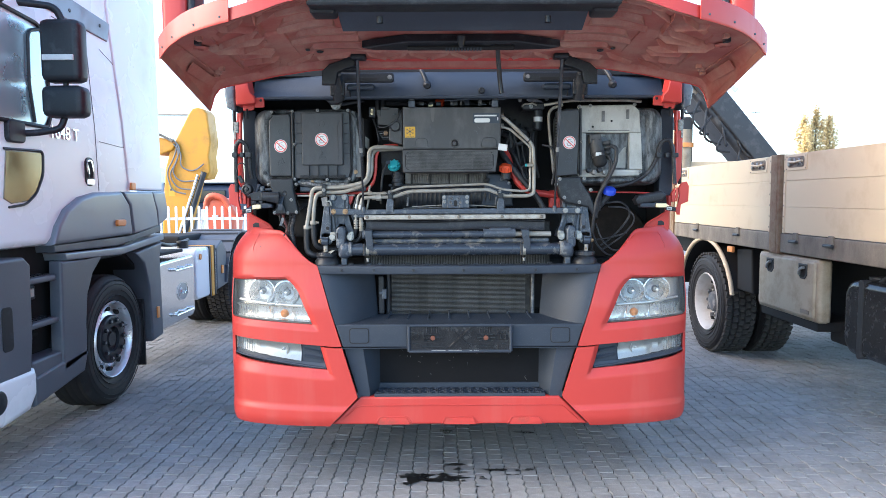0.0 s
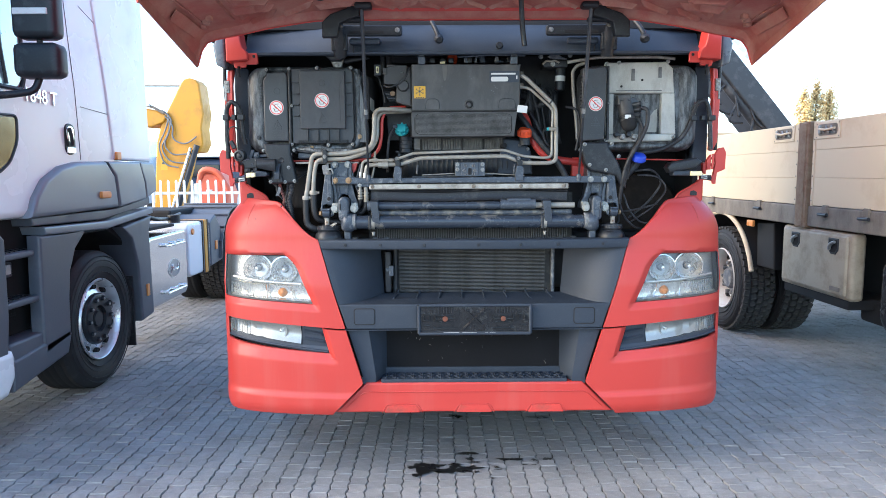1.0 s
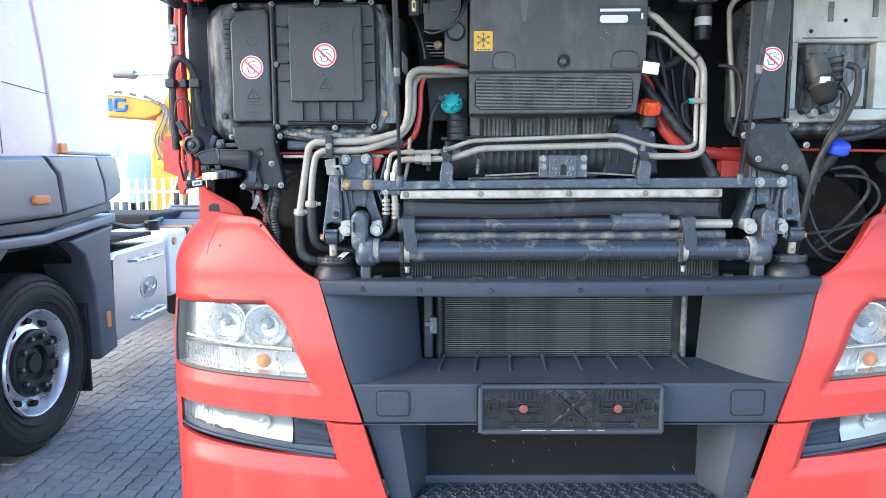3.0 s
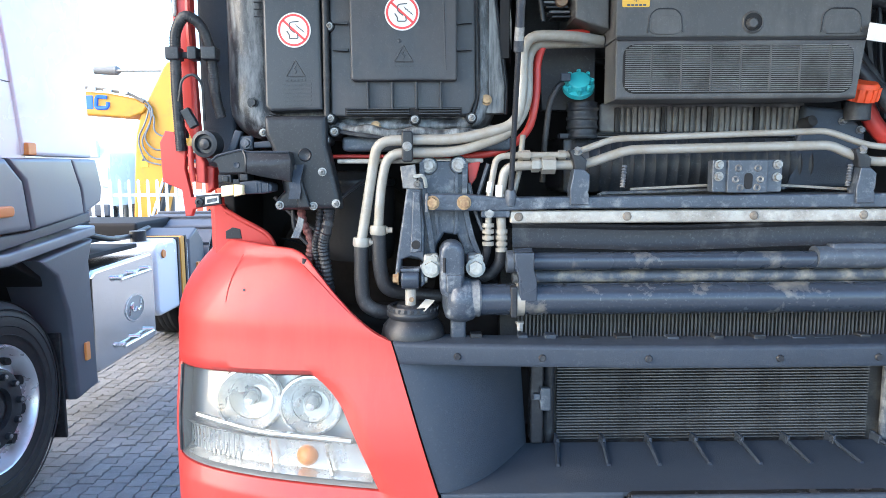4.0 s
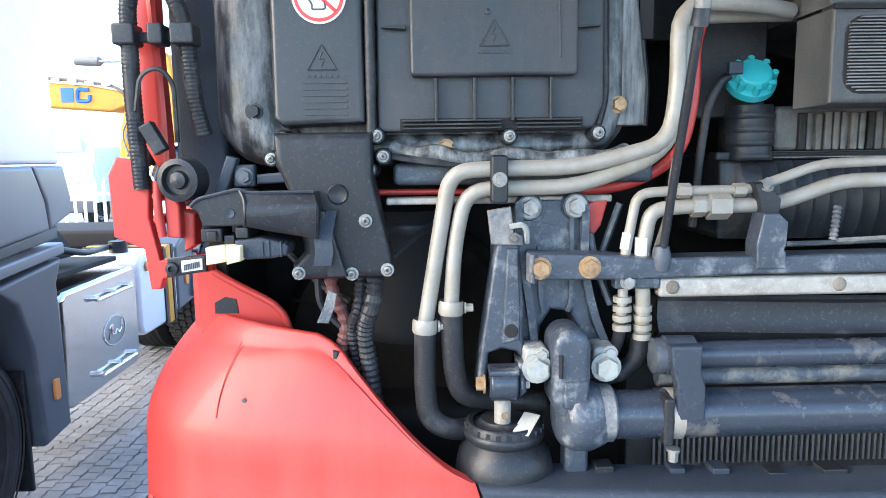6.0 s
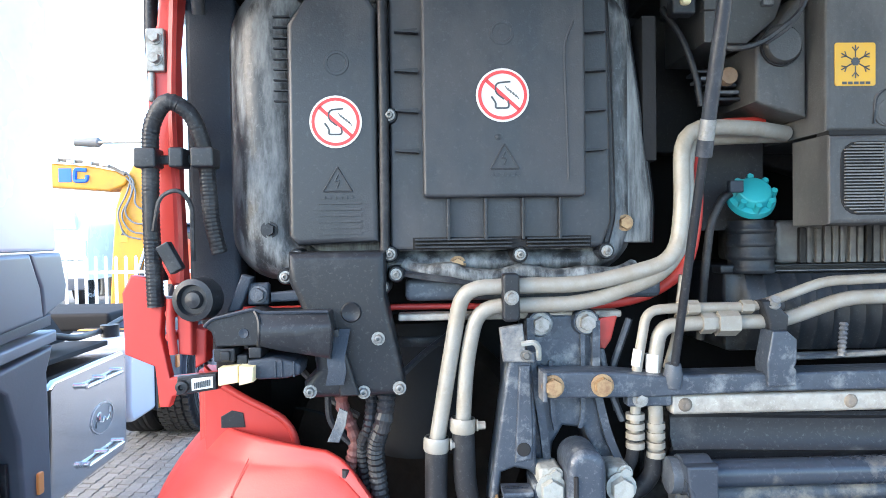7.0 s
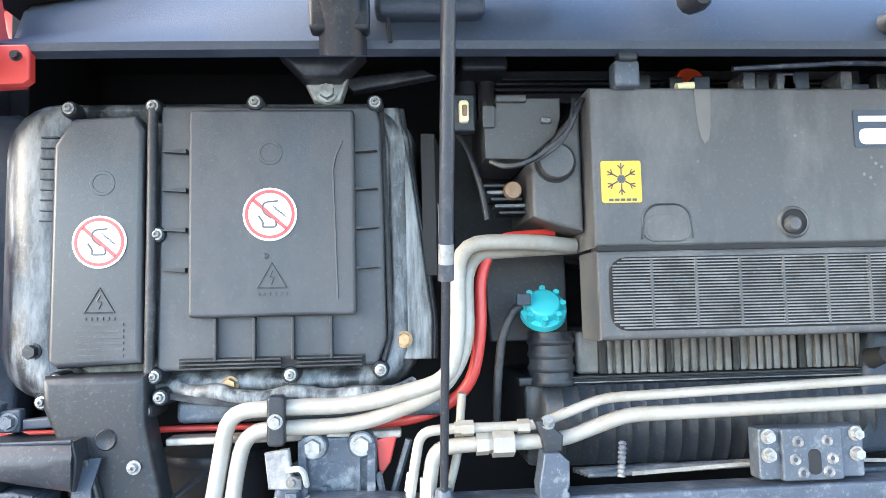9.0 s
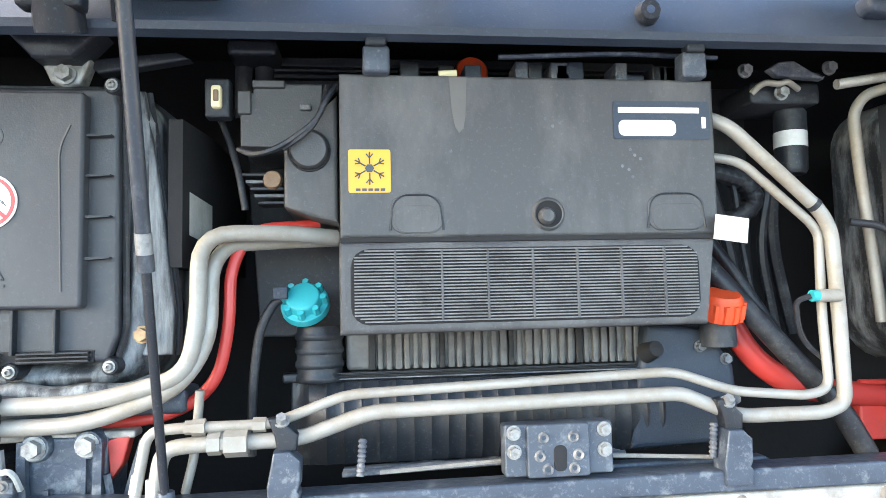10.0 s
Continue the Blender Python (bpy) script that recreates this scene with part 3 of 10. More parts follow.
        part("bulb_shield", spun([(0, 0.004), (0.008, 0.003), (0.010, -0.008)], (side * cx, y0 + 0.002, cz), (0, -1, 0), 14), CHROME, head)
        part("bulb_socket", spun([(0.013, 0.004), (0.019, 0.002), (0.021, -0.004), (0.019, -0.008)], (side * cx, y0 + 0.040, cz), (0, -1, 0), 18), CAST, head)
        part("bowl_step", spun([(r * 0.72, 0.001), (r * 0.74, 0.004), (r * 0.76, 0.001)], (side * cx, y0 + 0.030, cz), (0, -1, 0), 28), CHROME, head)
    for k in range(12):
        s_ = arc_of(1.10) + (lamp_out(0) - 0.03 - arc_of(1.10)) * k / 11
        part("flute", tube([skin(side, s_, 0.930, 0.050), skin(side, s_, 0.998, 0.050)], 0.0018, 0.01, 6), LAMPGREY, head)
    rows = [[skin(side, lamp_in(z) + 0.012 + (lamp_out(0) - 0.03 - lamp_in(z)) * j / 24, z, d_) for j in range(25)] for z, d_ in ((0.924, 0.020), (0.930, 0.052), (0.960, 0.058), (0.998, 0.052), (1.006, 0.030))]
    part("lower_bowl", grid(rows), BOWL, head)
    for cx, w in ((0.886, 0.012), (1.02, 0.006)):
        part("bowl_rib", tube([skin(side, arc_of(cx), 0.928, 0.030), skin(side, arc_of(cx + w), 0.965, 0.044), skin(side, arc_of(cx + w), 1.000, 0.034)], 0.004, 0.02, 6), CHROME, head)
    edge = [skin(side, lamp_out(0) - 0.002, z, 0.001) for z in np.linspace(0.925, 1.158, 8)]
    part("lamp_edge", tube(edge, 0.004, 0.01, 6), BLACK, head)
    for k in range(6):
        zz = 0.935 + 0.012 * k
        part("moulded_step", tube([skin(side, arc_of(1.03) + 0.006 * k, zz, 0.06), skin(side, lamp_out(0) - 0.03, zz + 0.01, 0.06)], 0.003, 0.02, 5), LAMPGREY, head)
    y0 = skin(side, arc_of(0.95), 0.97).y + 0.05
    part("light_bar", tube([skin(side, lamp_in(1.01) + 0.02, 1.012, 0.03), skin(side, arc_of(1.05), 1.018, 0.03), skin(side, arc_of(1.2), 1.035, 0.03)], 0.007, 0.05, 8), MIRROR, head)
    part("indicator_bulb", spun([(0, 0.014), (0.014, 0.011), (0.023, 0.0), (0.024, -0.03)], (side * 0.945, y0, 0.972), (0, -1, 0), 16), AMBER, head, "amber indicator bulb")
    lens = part("lens", sheet(side, 0.921, 1.160, lambda z: lamp_in(z) + 0.003, lamp_out, 10, 22, 0.006), LENS, head, "clear plastic lens")
    lens.visible_shadow = False
    # fog lamp in a dark surround
    slot = part("fog_lamp", sheet(side, 0.655, 0.80, fog_in, fog_out, 6, 18, 0.09), PLASTIC, truck, "rectangular fog lamp in a dark plastic surround")
    bm = bmesh.new()
    for zz in (0.655, 0.80):
        grid([[skin(side, fog_in(zz) + (fog_out(zz) - fog_in(zz)) * j / 18, zz, ins) for j in range(19)] for ins in (0.006, 0.092)], bm)
    part("surround", bm, PLASTIC, slot)
    rim_pts = [skin(side, fog_in(0.66) + 0.012 + (fog_out(0) - fog_in(0.66) - 0.02) * k / 18, 0.681 + 0.030 * k / 18, 0.008) for k in range(19)]
    part("lower_rim", tube(rim_pts, 0.006, 0.02, 8), COWL, slot)
    f_in = arc_of(0.855)
    bz = lambda j: 0.704 + 0.027 * j / 14
    rows = [[skin(side, f_in + (fog_out(0) - f_in) * j / 14, bz(j) + (0.80 - bz(j)) * k / 5, 0.05 + (0.014 if j % 2 and j > 6 else 0.0) - 0.02 * abs(k - 2.5) / 2.5) for j in range(15)] for k in range(6)]
    part("lamp_reflector", grid(rows), FOGCHROME, slot)
    lo = lambda u: 0.668 + 0.042 * u
    wide = fog_out(0) - fog_in(0.66)
    rows = [[skin(side, fog_in(0.66) + 0.004 + (wide - 0.004) * j / 20, lo(j / 20) + (max(0.012, 0.704 + 0.027 * max(0, (j - 6) / 14) - lo(j / 20))) * k / 3, 0.010 + 0.004 * k) for j in range(21)] for k in range(4)]
    part("lower_bezel", thick(grid(rows), 0.004), COWL, slot)
    rows = [[skin(side, fog_in(z) + 0.004 + (f_in - 0.012 - fog_in(z)) * j / 6, z, 0.034) for j in range(7)] for z in np.linspace(0.69, 0.796, 5)]
    part("inner_bezel", thick(grid(rows), 0.004), COWL, slot)
    fb = skin(side, f_in + 0.10, 0.757, 0.044)
    part("fog_bowl", spun([(0.034 * k / 6, -0.012 + 0.014 * (k / 6) ** 2) for k in range(1, 7)], fb, (side * 0.4, -1, 0), 20), MIRROR, slot)
    part("fog_bulb", spun([(0, 0.012), (0.006, 0.010), (0.008, -0.01)], fb, (side * 0.4, -1, 0), 10), CHROME, slot)
    rows = [[skin(side, f_in + (fog_out(0) - f_in) * j / 14, bz(j) + (0.797 - bz(j)) * k / 5, 0.012) for j in range(15)] for k in range(6)]
    fl = part("lens", grid(rows), LENS, slot)
    fl.visible_shadow = False
    for k in range(9):
        s_ = fog_out(0) - 0.02 - k * 0.016
        part("lens_rib", tube([skin(side, s_, bz(12), 0.016), skin(side, s_, 0.79, 0.016)], 0.0035, 0.01, 5), LENS, slot)
    for zc in (0.735, 0.770):
        a_, b_ = skin(side, fog_in(zc) + 0.01, zc - 0.01, 0.03), skin(side, f_in - 0.02, zc, 0.03)
        part("fin", tube([a_, b_], 0.011, 0.01, 6), PLASTIC, slot)

# red valance under the middle
out = [(-0.69, 0.378), (0.69, 0.378), (0.665, 0.40), (0.532, 0.530), (-0.532, 0.530), (-0.665, 0.40)]
val = part("bumper_valance", plate(out, 0.028, 0.16, 0.012), RED, truck, "faded red lower bumper valance")
part("crease", tube([(-0.63, 0.027, 0.405), (-0.545, 0.026, 0.484), (0.545, 0.026, 0.484), (0.63, 0.027, 0.405)], 0.003, 0.03, 6), RED, val)
for cx in (-0.355, 0.0, 0.355):
    o = [(cx - 0.10, 0.379), (cx - 0.075, 0.422), (cx + 0.075, 0.422), (cx + 0.10, 0.379)]
    # shade inside the sunken notch, put on as a darker red plate
    part("tow_notch", plate([(cx - 0.088, 0.3785), (cx - 0.068, 0.415), (cx + 0.068, 0.415), (cx + 0.088, 0.3785)], 0.0245, 0.06, 0.002), RED_DARK, val)
    part("notch_rim", tube([(a, 0.027, b) for a, b in o], 0.0022, 0.02, 6), RED, val)

# dark plastic middle: top lip, wings, plate bar, lower wings
def lip_y(x):
    """Plan of the grille's bowed top lip."""
    return -0.011 + 0.051 * (abs(x) / 0.765) ** 2


rows = []
for dy, z in ((0.092, 1.222), (0.084, 1.237), (0.012, 1.238), (0.003, 1.235), (0.0, 1.228), (0.001, 1.200), (0.006, 1.192), (0.05, 1.188)):
    half = lerp_at(INNER, z) - 0.006
    rows.append([(x * half, lip_y(x * half) + dy, z) for x in np.linspace(-1, 1, 41)])
mid = part("grille_frame", thick(grid(rows), 0.008), PLASTIC, truck, "dark grey plastic grille frame")
for k in range(17):                            # worn blobs of moulded clips along the lip's top
    q_ = random.Random(400 + k)
    x = -0.66 + 0.082 * k + q_.uniform(-0.02, 0.02)
    part("lip_clip", block(x - q_.uniform(0.006, 0.022), x + 0.012, lip_y(x) + 0.058, lip_y(x) + 0.086, 1.232, 1.238 + q_.uniform(0.001, 0.008), 0.002), q_.choice((BLACK, PLASTIC, BLACK)), mid)
for k, x in enumerate((-0.62, -0.45, -0.24, 0.02, 0.22, 0.40, 0.62)):
    part("plug", spun([(0, 0.004), (0.006, 0.004), (0.008, 0.0)], (x, lip_y(x), 1.212), (0, -1, 0), 10), BLACK, mid)
for side in (-1, 1):
    rows = []
    for z in np.linspace(0.925, 1.194, 8):
        xo = lerp_at(INNER, z) - 0.004
        f = (z - 0.925) / 0.269
        xi = 0.45 + 0.02 * f
        rows.append([(side * (xo + (xi - xo) * u), 0.014 + lean(z) + (0.21 - lean(z)) * u ** 1.7, z) for u in np.linspace(0, 1, 14)])
    part("wing", thick(grid(rows), 0.012), PLASTIC, mid)
    out = [(lerp_at(INNER, 0.80) - 0.005, 0.802), (lerp_at(INNER, 0.925) - 0.005, 0.925), (0.275, 0.925), (0.275, 0.802)]
    bar = part("plate_bar", plate([(side * a, b) for a, b in out], 0.010, 0.10, 0.008), PLASTIC, mid)
    part("tow_cover", plate([(side * a, b) for a, b in rounded(0.484, 0.580, 0.828, 0.902, 0.012)], 0.0075, 0.03, 0.002), PLASTIC, bar, "square tow-eye cover")
    part("cover_gap", plate([(side * a, b) for a, b in rounded(0.480, 0.584, 0.824, 0.906, 0.014)], 0.0088, 0.03, 0), VOID, bar)
    rows = []
    for z in np.linspace(0.52, 0.80, 8):
        xo = lerp_at(INNER, z) - 0.006
        rows.append([(side * (xo + (0.445 - xo) * u), 0.030 + (0.02 if u < 0.55 else 0.02 + 0.25 * (u - 0.55)) , z) for u in np.linspace(0, 1, 12)])
    part("lower_wing", thick(grid(rows), 0.012), PLASTIC, mid)
# shelf below the upper opening, with small ribs
rows = [[(x * w, y, z) for x in np.linspace(-1, 1, 16)] for y, z, w in ((0.012, 0.925, 0.655), (0.10, 0.932, 0.56), (0.22, 0.945, 0.46))]
shelf = part("shelf", thick(grid(rows), 0.01), PLASTIC, mid)
for x in np.linspace(-0.38, 0.38, 8):
    part("rib", plate([(x - 0.006, 0.938), (x + 0.006, 0.938), (x + 0.003, 0.962), (x - 0.003, 0.962)], 0.200, 0.235, 0.002), PLASTIC, shelf)
    part("rib", tube([(x, 0.215, 0.952), (x * 1.02, 0.165, 0.943), (x * 1.04, 0.115, 0.935)], 0.005, 0.01, 6), PLASTIC, shelf)
rows = [[(x * 0.63, y, z) for x in np.linspace(-1, 1, 6)] for y, z in ((0.012, 0.80), (0.10, 0.80))]
part("bar_underside", thick(grid(rows), 0.004), PLASTIC, mid)
part("bar_back", block(-0.27, 0.27, 0.03, 0.08, 0.80, 0.926, 0.004), PLASTIC, mid)
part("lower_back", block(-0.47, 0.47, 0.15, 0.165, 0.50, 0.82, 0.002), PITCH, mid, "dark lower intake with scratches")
for k in range(24):
    rnd = random.Random(k)
    x, z = rnd.uniform(-0.42, 0.40), rnd.uniform(0.585, 0.78)
    a = rnd.uniform(-1.2, 1.2) + (1.57 if rnd.random() < 0.6 else 0)
    d_ = rnd.uniform(0.004, 0.02)
    part("scratch", pole((x, 0.149, z), (x + d_ * math.cos(a), 0.149, z + d_ * math.sin(a)), 0.0008, n=4), (STRIP, CAST, DUSTY)[k % 3], mid)
# step tread
tread = part("step_tread", block(-0.46, 0.46, 0.035, 0.15, 0.517, 0.545, 0.006), PLASTIC, truck, "dark plastic step with raised tread pattern")
bar_ = {}
for r_ in range(4):
    for k in range(40):
        x = -0.44 + 0.0226 * k + (0.011 if r_ % 2 else 0)
        y = 0.05 + 0.026 * r_
        a = (k + r_) % 2
        if a not in bar_:
            d_ = 0.008 if a else -0.008
            bar_[a] = (part("tread_bar", pole((x - 0.008, y - d_, 0.548), (x + 0.008, y + d_, 0.548), 0.0035, n=5), PLASTIC, tread).data, x, y)
        else:
            o = new("tread_bar", bar_[a][0])
            o.parent, o.location = tread, (x - bar_[a][1], y - bar_[a][2], 0)
part("tread_back", plate([(-0.46, 0.54), (0.46, 0.54), (0.44, 0.575), (-0.44, 0.575)], 0.14, 0.155, 0.004), PLASTIC, tread)

# number plate holder, empty
hold = part("number_plate_holder", plate(rounded(-0.2725, 0.2725, 0.780, 0.928, 0.014), -0.012, 0.010, 0.004), GLOSSBLACK, truck, "empty black number plate holder")
bm = bmesh.new()
for a, b in (((-0.268, 0.785), (0.268, 0.785)), ((0.268, 0.785), (0.268, 0.923)), ((0.268, 0.923), (-0.268, 0.923)), ((-0.268, 0.923), (-0.268, 0.785))):
    pole((a[0], -0.014, a[1]), (b[0], -0.014, b[1]), 0.0085, n=8, bm=bm)
part("rim", bm, PLASTIC, hold)
part("foot_strip", plate([(-0.265, 0.783), (0.265, 0.783), (0.265, 0.797), (-0.265, 0.797)], -0.019, -0.012, 0.002), BLACK, hold)
bars = [(-0.15, -0.075), (-0.06, 0.01), (0.05, 0.062), (0.075, 0.10)]
for a, b in bars:
    part("print_bar", plate([(a, 0.7872), (b, 0.7872), (b, 0.7922), (a, 0.7922)], -0.0197, -0.018, 0), LABEL, hold)
CLIPS = [(0.0, 0.0, 0.055, 0.0025), (0.0, 0.016, 0.040, 0.0015), (0.0, -0.016, 0.040, 0.0015), (-0.048, 0.0, 0.0025, 0.020), (0.048, 0.0, 0.0025, 0.020), (-0.090, 0.024, 0.016, 0.002), (-0.090, -0.006, 0.012, 0.002), (-0.104, 0.008, 0.002, 0.018), (-0.076, 0.008, 0.002, 0.012), (-0.090, -0.032, 0.016, 0.002),
         (0.0, -0.046, 0.060, 0.002), (-0.030, -0.038, 0.002, 0.009), (0.030, -0.038, 0.002, 0.009), (-0.064, 0.030, 0.002, 0.014), (0.064, 0.030, 0.002, 0.014)]
for cx, way in ((-0.142, 1), (0.137, -1)):
    for dx, dz, w, h in CLIPS:
        part("clip_rib", block(cx + way * dx - w, cx + way * dx + w, -0.021, -0.010, 0.858 + dz - h, 0.858 + dz + h, 0.0008, seg=1), GLOSSBLACK, hold)
    for k in range(6):
        x = cx + (k - 2.5) * 0.013
        part("comb_tooth", block(x - 0.0022, x + 0.0022, -0.020, -0.010, 0.886, 0.912, 0.0008, seg=1), BLACK, hold)
for x in (-0.205, 0.205):
    part("holder_slot", plate(rounded(x - 0.05, x + 0.05, 0.845, 0.872, 0.004), -0.0135, -0.010, 0.0005), VOID, hold)
part("centre_pad", plate([(-0.062, 0.803), (0.062, 0.803), (0.062, 0.915), (-0.062, 0.915)], -0.0165, -0.010, 0.002), GLOSSBLACK, hold)
bm = bmesh.new()
for s_ in (-1, 1):
    pole((-0.055 * s_, -0.018, 0.808), (0.055 * s_, -0.018, 0.910), 0.006, n=6, bm=bm)
for cx, cz in ((0, 0.893), (0, 0.825), (-0.036, 0.859), (0.036, 0.859)):
    spun([(0.006, 0.004), (0.013, 0.004), (0.013, 0)], (cx, -0.017, cz), (0, -1, 0), 10, bm)
part("cross_brace", bm, GLOSSBLACK, hold)
for x in (-0.142, 0.137):
    part("fixing_screw", spun([(0, 0.004), (0.005, 0.005), (0.012, 0.004), (0.013, 0)], (x, -0.020, 0.858), (0, -1, 0), 16), SCREW, hold, "rusty fixing screw")

# condenser behind the upper opening
cond = part("condenser", block(-0.40, 0.43, 0.26, 0.30, 0.92, 1.30, 0.004), FIN, truck, "dark condenser core with fine horizontal fins")
first = None
for k in range(50):
    z = 0.942 + k * 0.0072
    if first is None:
        first = part("fin", block(-0.375, 0.375, 0.248, 0.262, z, z + 0.0030, 0), FINDARK, cond)
    else:
        o = new("fin", first.data)
        o.parent, o.location = cond, (0, 0, 0.0072 * k)
part("header_tank", pole((0.415, 0.245, 0.94), (0.415, 0.245, 1.24), 0.010), CAST, cond)
part("header_tank", pole((-0.395, 0.25, 0.94), (-0.395, 0.25, 1.24), 0.014), BLACK, cond)
part("side_bracket", block(-0.445, -0.415, 0.20, 0.25, 0.95, 1.16, 0.006), BLACK, cond)
part("clip", block(-0.425, -0.400, 0.185, 0.205, 1.035, 1.09, 0.004), STEEL, cond)
part("clip", block(-0.44, -0.418, 0.188, 0.205, 1.06, 1.075, 0.003), STEEL, cond)

# cab behind and above
shell = bmesh.new()
prof = [(0.62, 1.2), (0.30, 2.30), (0.62, 3.25), (0.85, 3.62), (2.35, 3.68), (2.40, 1.2)]
side_plate(prof, -1.21, -1.17, 0.02, shell)
side_plate(prof, 1.21, 1.17, 0.02, shell)
for (a, b), (c, d) in zip(prof[2:], prof[3:]):
    grid([[(-1.19, a, b), (1.19, a, b)], [(-1.19, c, d), (1.19, c, d)]], shell)
for s_ in (-1, 1):
    pole((s_ * 1.16, 0.28, 2.28), (s_ * 1.10, 0.62, 3.27), 0.06, n=10, bm=shell)
cab = part("cab", shell, RED, truck, "faded red sleeper cab")
part("windscreen", grid([[(x, 0.24 + 0.05 * abs(x) ** 2, 2.30) for x in np.linspace(-1.13, 1.13, 9)], [(x, 0.60 + 0.05 * abs(x) ** 2, 3.26) for x in np.linspace(-1.08, 1.08, 9)]]), DARKGLASS, cab)
for s_ in (-1, 1):
    mir = part("door_mirror", block(s_ * 1.40, s_ * 1.53, 0.02, 0.22, 2.38, 3.0, 0.03), RED, truck, "red mirror housing on a dark arm")
    part("mirror_back", block(s_ * 1.36, s_ * 1.40, 0.04, 0.20, 2.40, 2.98, 0.015), BLACK, mir)
    part("arm", tube([(s_ * 1.24, 0.22, 2.20), (s_ * 1.33, 0.10, 2.245), (s_ * 1.45, 0.10, 2.40)], 0.022, 0.05, 10), BLACK, mir)
    part("corner_deflector", plate([(s_ * 1.178, 2.05), (s_ * 1.222, 2.07), (s_ * 1.235, 2.16), (s_ * 1.215, 2.20), (s_ * 1.178, 2.21)], 0.08, 0.32, 0.012), SMOKED, truck, "smoked grey air deflector")

# underside: near-black blocks, added to keep light out beneath the truck
part("chassis", block(-0.9, 0.9, 0.35, 6.0, 0.45, 1.0, 0.03), VOID, truck)
part("underbody", block(-1.1, 1.1, 0.30, 2.4, 0.95, 1.25, 0.03), VOID, truck)


def wheel(parent, centre, out, r=0.505, width=0.30, rim=RIM, dish=0.08, hub=True, name="wheel", lugs=False):
    """A truck wheel on a cross axis; out is +1 or -1, the side that its face looks to."""
    c = Vector(centre)
    ax = (out, 0, 0)
    w = width / 2
    prof = [(0.30, w - 0.02), (0.335, w), (0.40, w + 0.012), (0.45, w + 0.006), (r - 0.018, w - 0.02), (r - 0.004, w - 0.045)]
    tread = []
    for k in range(5):
        a = (w - 0.05) - k * (2 * w - 0.1) / 4
        tread += [(r, a + 0.012), (r, a - 0.014), (r - 0.012, a - 0.016), (r - 0.012, a - 0.021)]
    prof += tread + [(r - 0.03, -w + 0.01), (0.33, -w), (0.29, -w)]
    tyre = part(name, spun(prof, c, ax, 64), TYRE, parent, "worn black tyre on a painted steel wheel")
    if lugs:                                     # deep drive tread
        shared = None
        top = parent
        while top.parent:
            top = top.parent
        for row, off in enumerate((w - 0.032, 0.052, -0.008, -0.066, -w + 0.035)):
            for k in range(46):
                a0 = 2 * math.pi * (k + (0.5 if row % 2 else 0.0)) / 46
                if shared is None:
                    shared = bpy.data.meshes.new("tread_block")
                    t = block(-0.025, 0.025, -0.028, 0.028, -0.012, 0.009, 0)
                    for v in t.verts:
                        if v.co.z > 0:
                            v.co.x, v.co.y = v.co.x * 0.9, v.co.y * 0.88
                    t.to_mesh(shared)
                    t.free()
                    shared.materials.append(TREAD)
                o = new("tread_block", shared)
                o.parent = tyre
                o.matrix_local = Matrix.Translation(c - top.location + Vector((out * off, math.cos(a0) * r, math.sin(a0) * r))) @ Matrix.Rotation(a0 - math.pi / 2, 4, "X") @ Matrix.Rotation(0.18 if row % 2 else -0.18, 4, "Z")
    for rr_ in (0.345, 0.385, 0.43, 0.462):
        part("sidewall_ring", spun([(rr_ - 0.004, w + 0.006), (rr_, w + 0.0135 - 0.02 * max(0, rr_ - 0.42)), (rr_ + 0.004, w + 0.006)], c, ax, 48), TYRE, tyre)
    rp = [(0.30, w - 0.012), (0.292, w + 0.002), (0.283, w - 0.005), (0.272, w - 0.05), (0.262, w - dish), (0.235, w - dish + 0.01), (0.20, w - dish + 0.03), (0.165, w - dish + 0.035), (0.16, w - dish + 0.03)]
    rm = part("rim", spun(rp, c, ax, 48), rim, tyre)
    for k in range(10):
        a0 = 2 * math.pi * (k + 0.5) / 10
        p = c + Vector((out * (w - dish + 0.018), math.cos(a0) * 0.236, math.sin(a0) * 0.236))
        hole = spun([(0, 0.002), (0.9, 0.002), (1.0, -0.6)], (0, 0, 0), (out, 0, 0), 18)
        part("hand_hole", turned(hole, Matrix.Translation(p + Vector((out * 0.022, 0, 0))) @ Matrix.Rotation(a0, 4, "X") @ Matrix.Diagonal((0.05, 0.018, 0.028, 1))), VOID, rm)
    if hub:
        part("hub", spun([(0.19, w - dish + 0.02), (0.188, w - dish + 0.055), (0.175, w - dish + 0.068), (0.10, w - dish + 0.065), (0.095, w - dish + 0.04), (0.06, w - dish + 0.045), (0.055, w - dish + 0.06), (0.0, w - dish + 0.06)], c, ax, 32), BLACK, rm)
    else:
        part("hub", spun([(0.16, w - dish + 0.03), (0.15, w - dish + 0.02), (0.11, w - dish + 0.02), (0.105, w - 0.08), (0.09, w - 0.06), (0.0, w - 0.055)], c, ax, 32), CAST, rm)
    for k in range(10):
        a0 = 2 * math.pi * k / 10
        p = c + Vector((out * (w - dish + 0.05), math.cos(a0) * 0.150, math.sin(a0) * 0.150))
        nut = part("wheel_nut", pole(p, p + Vector((out * 0.035, 0, 0)), 0.019, 0.017, 12), BLACK if hub else CAST, rm)
        part("stud", spun([(0, 0.006), (0.009, 0.005), (0.011, 0)], p + Vector((out * 0.034, 0, 0)), ax, 10), ZINC if hub else CAST, nut)
    return tyre


for s_ in (-1, 1):
    wheel(truck, (s_ * 1.03, 1.45, 0.505), s_)


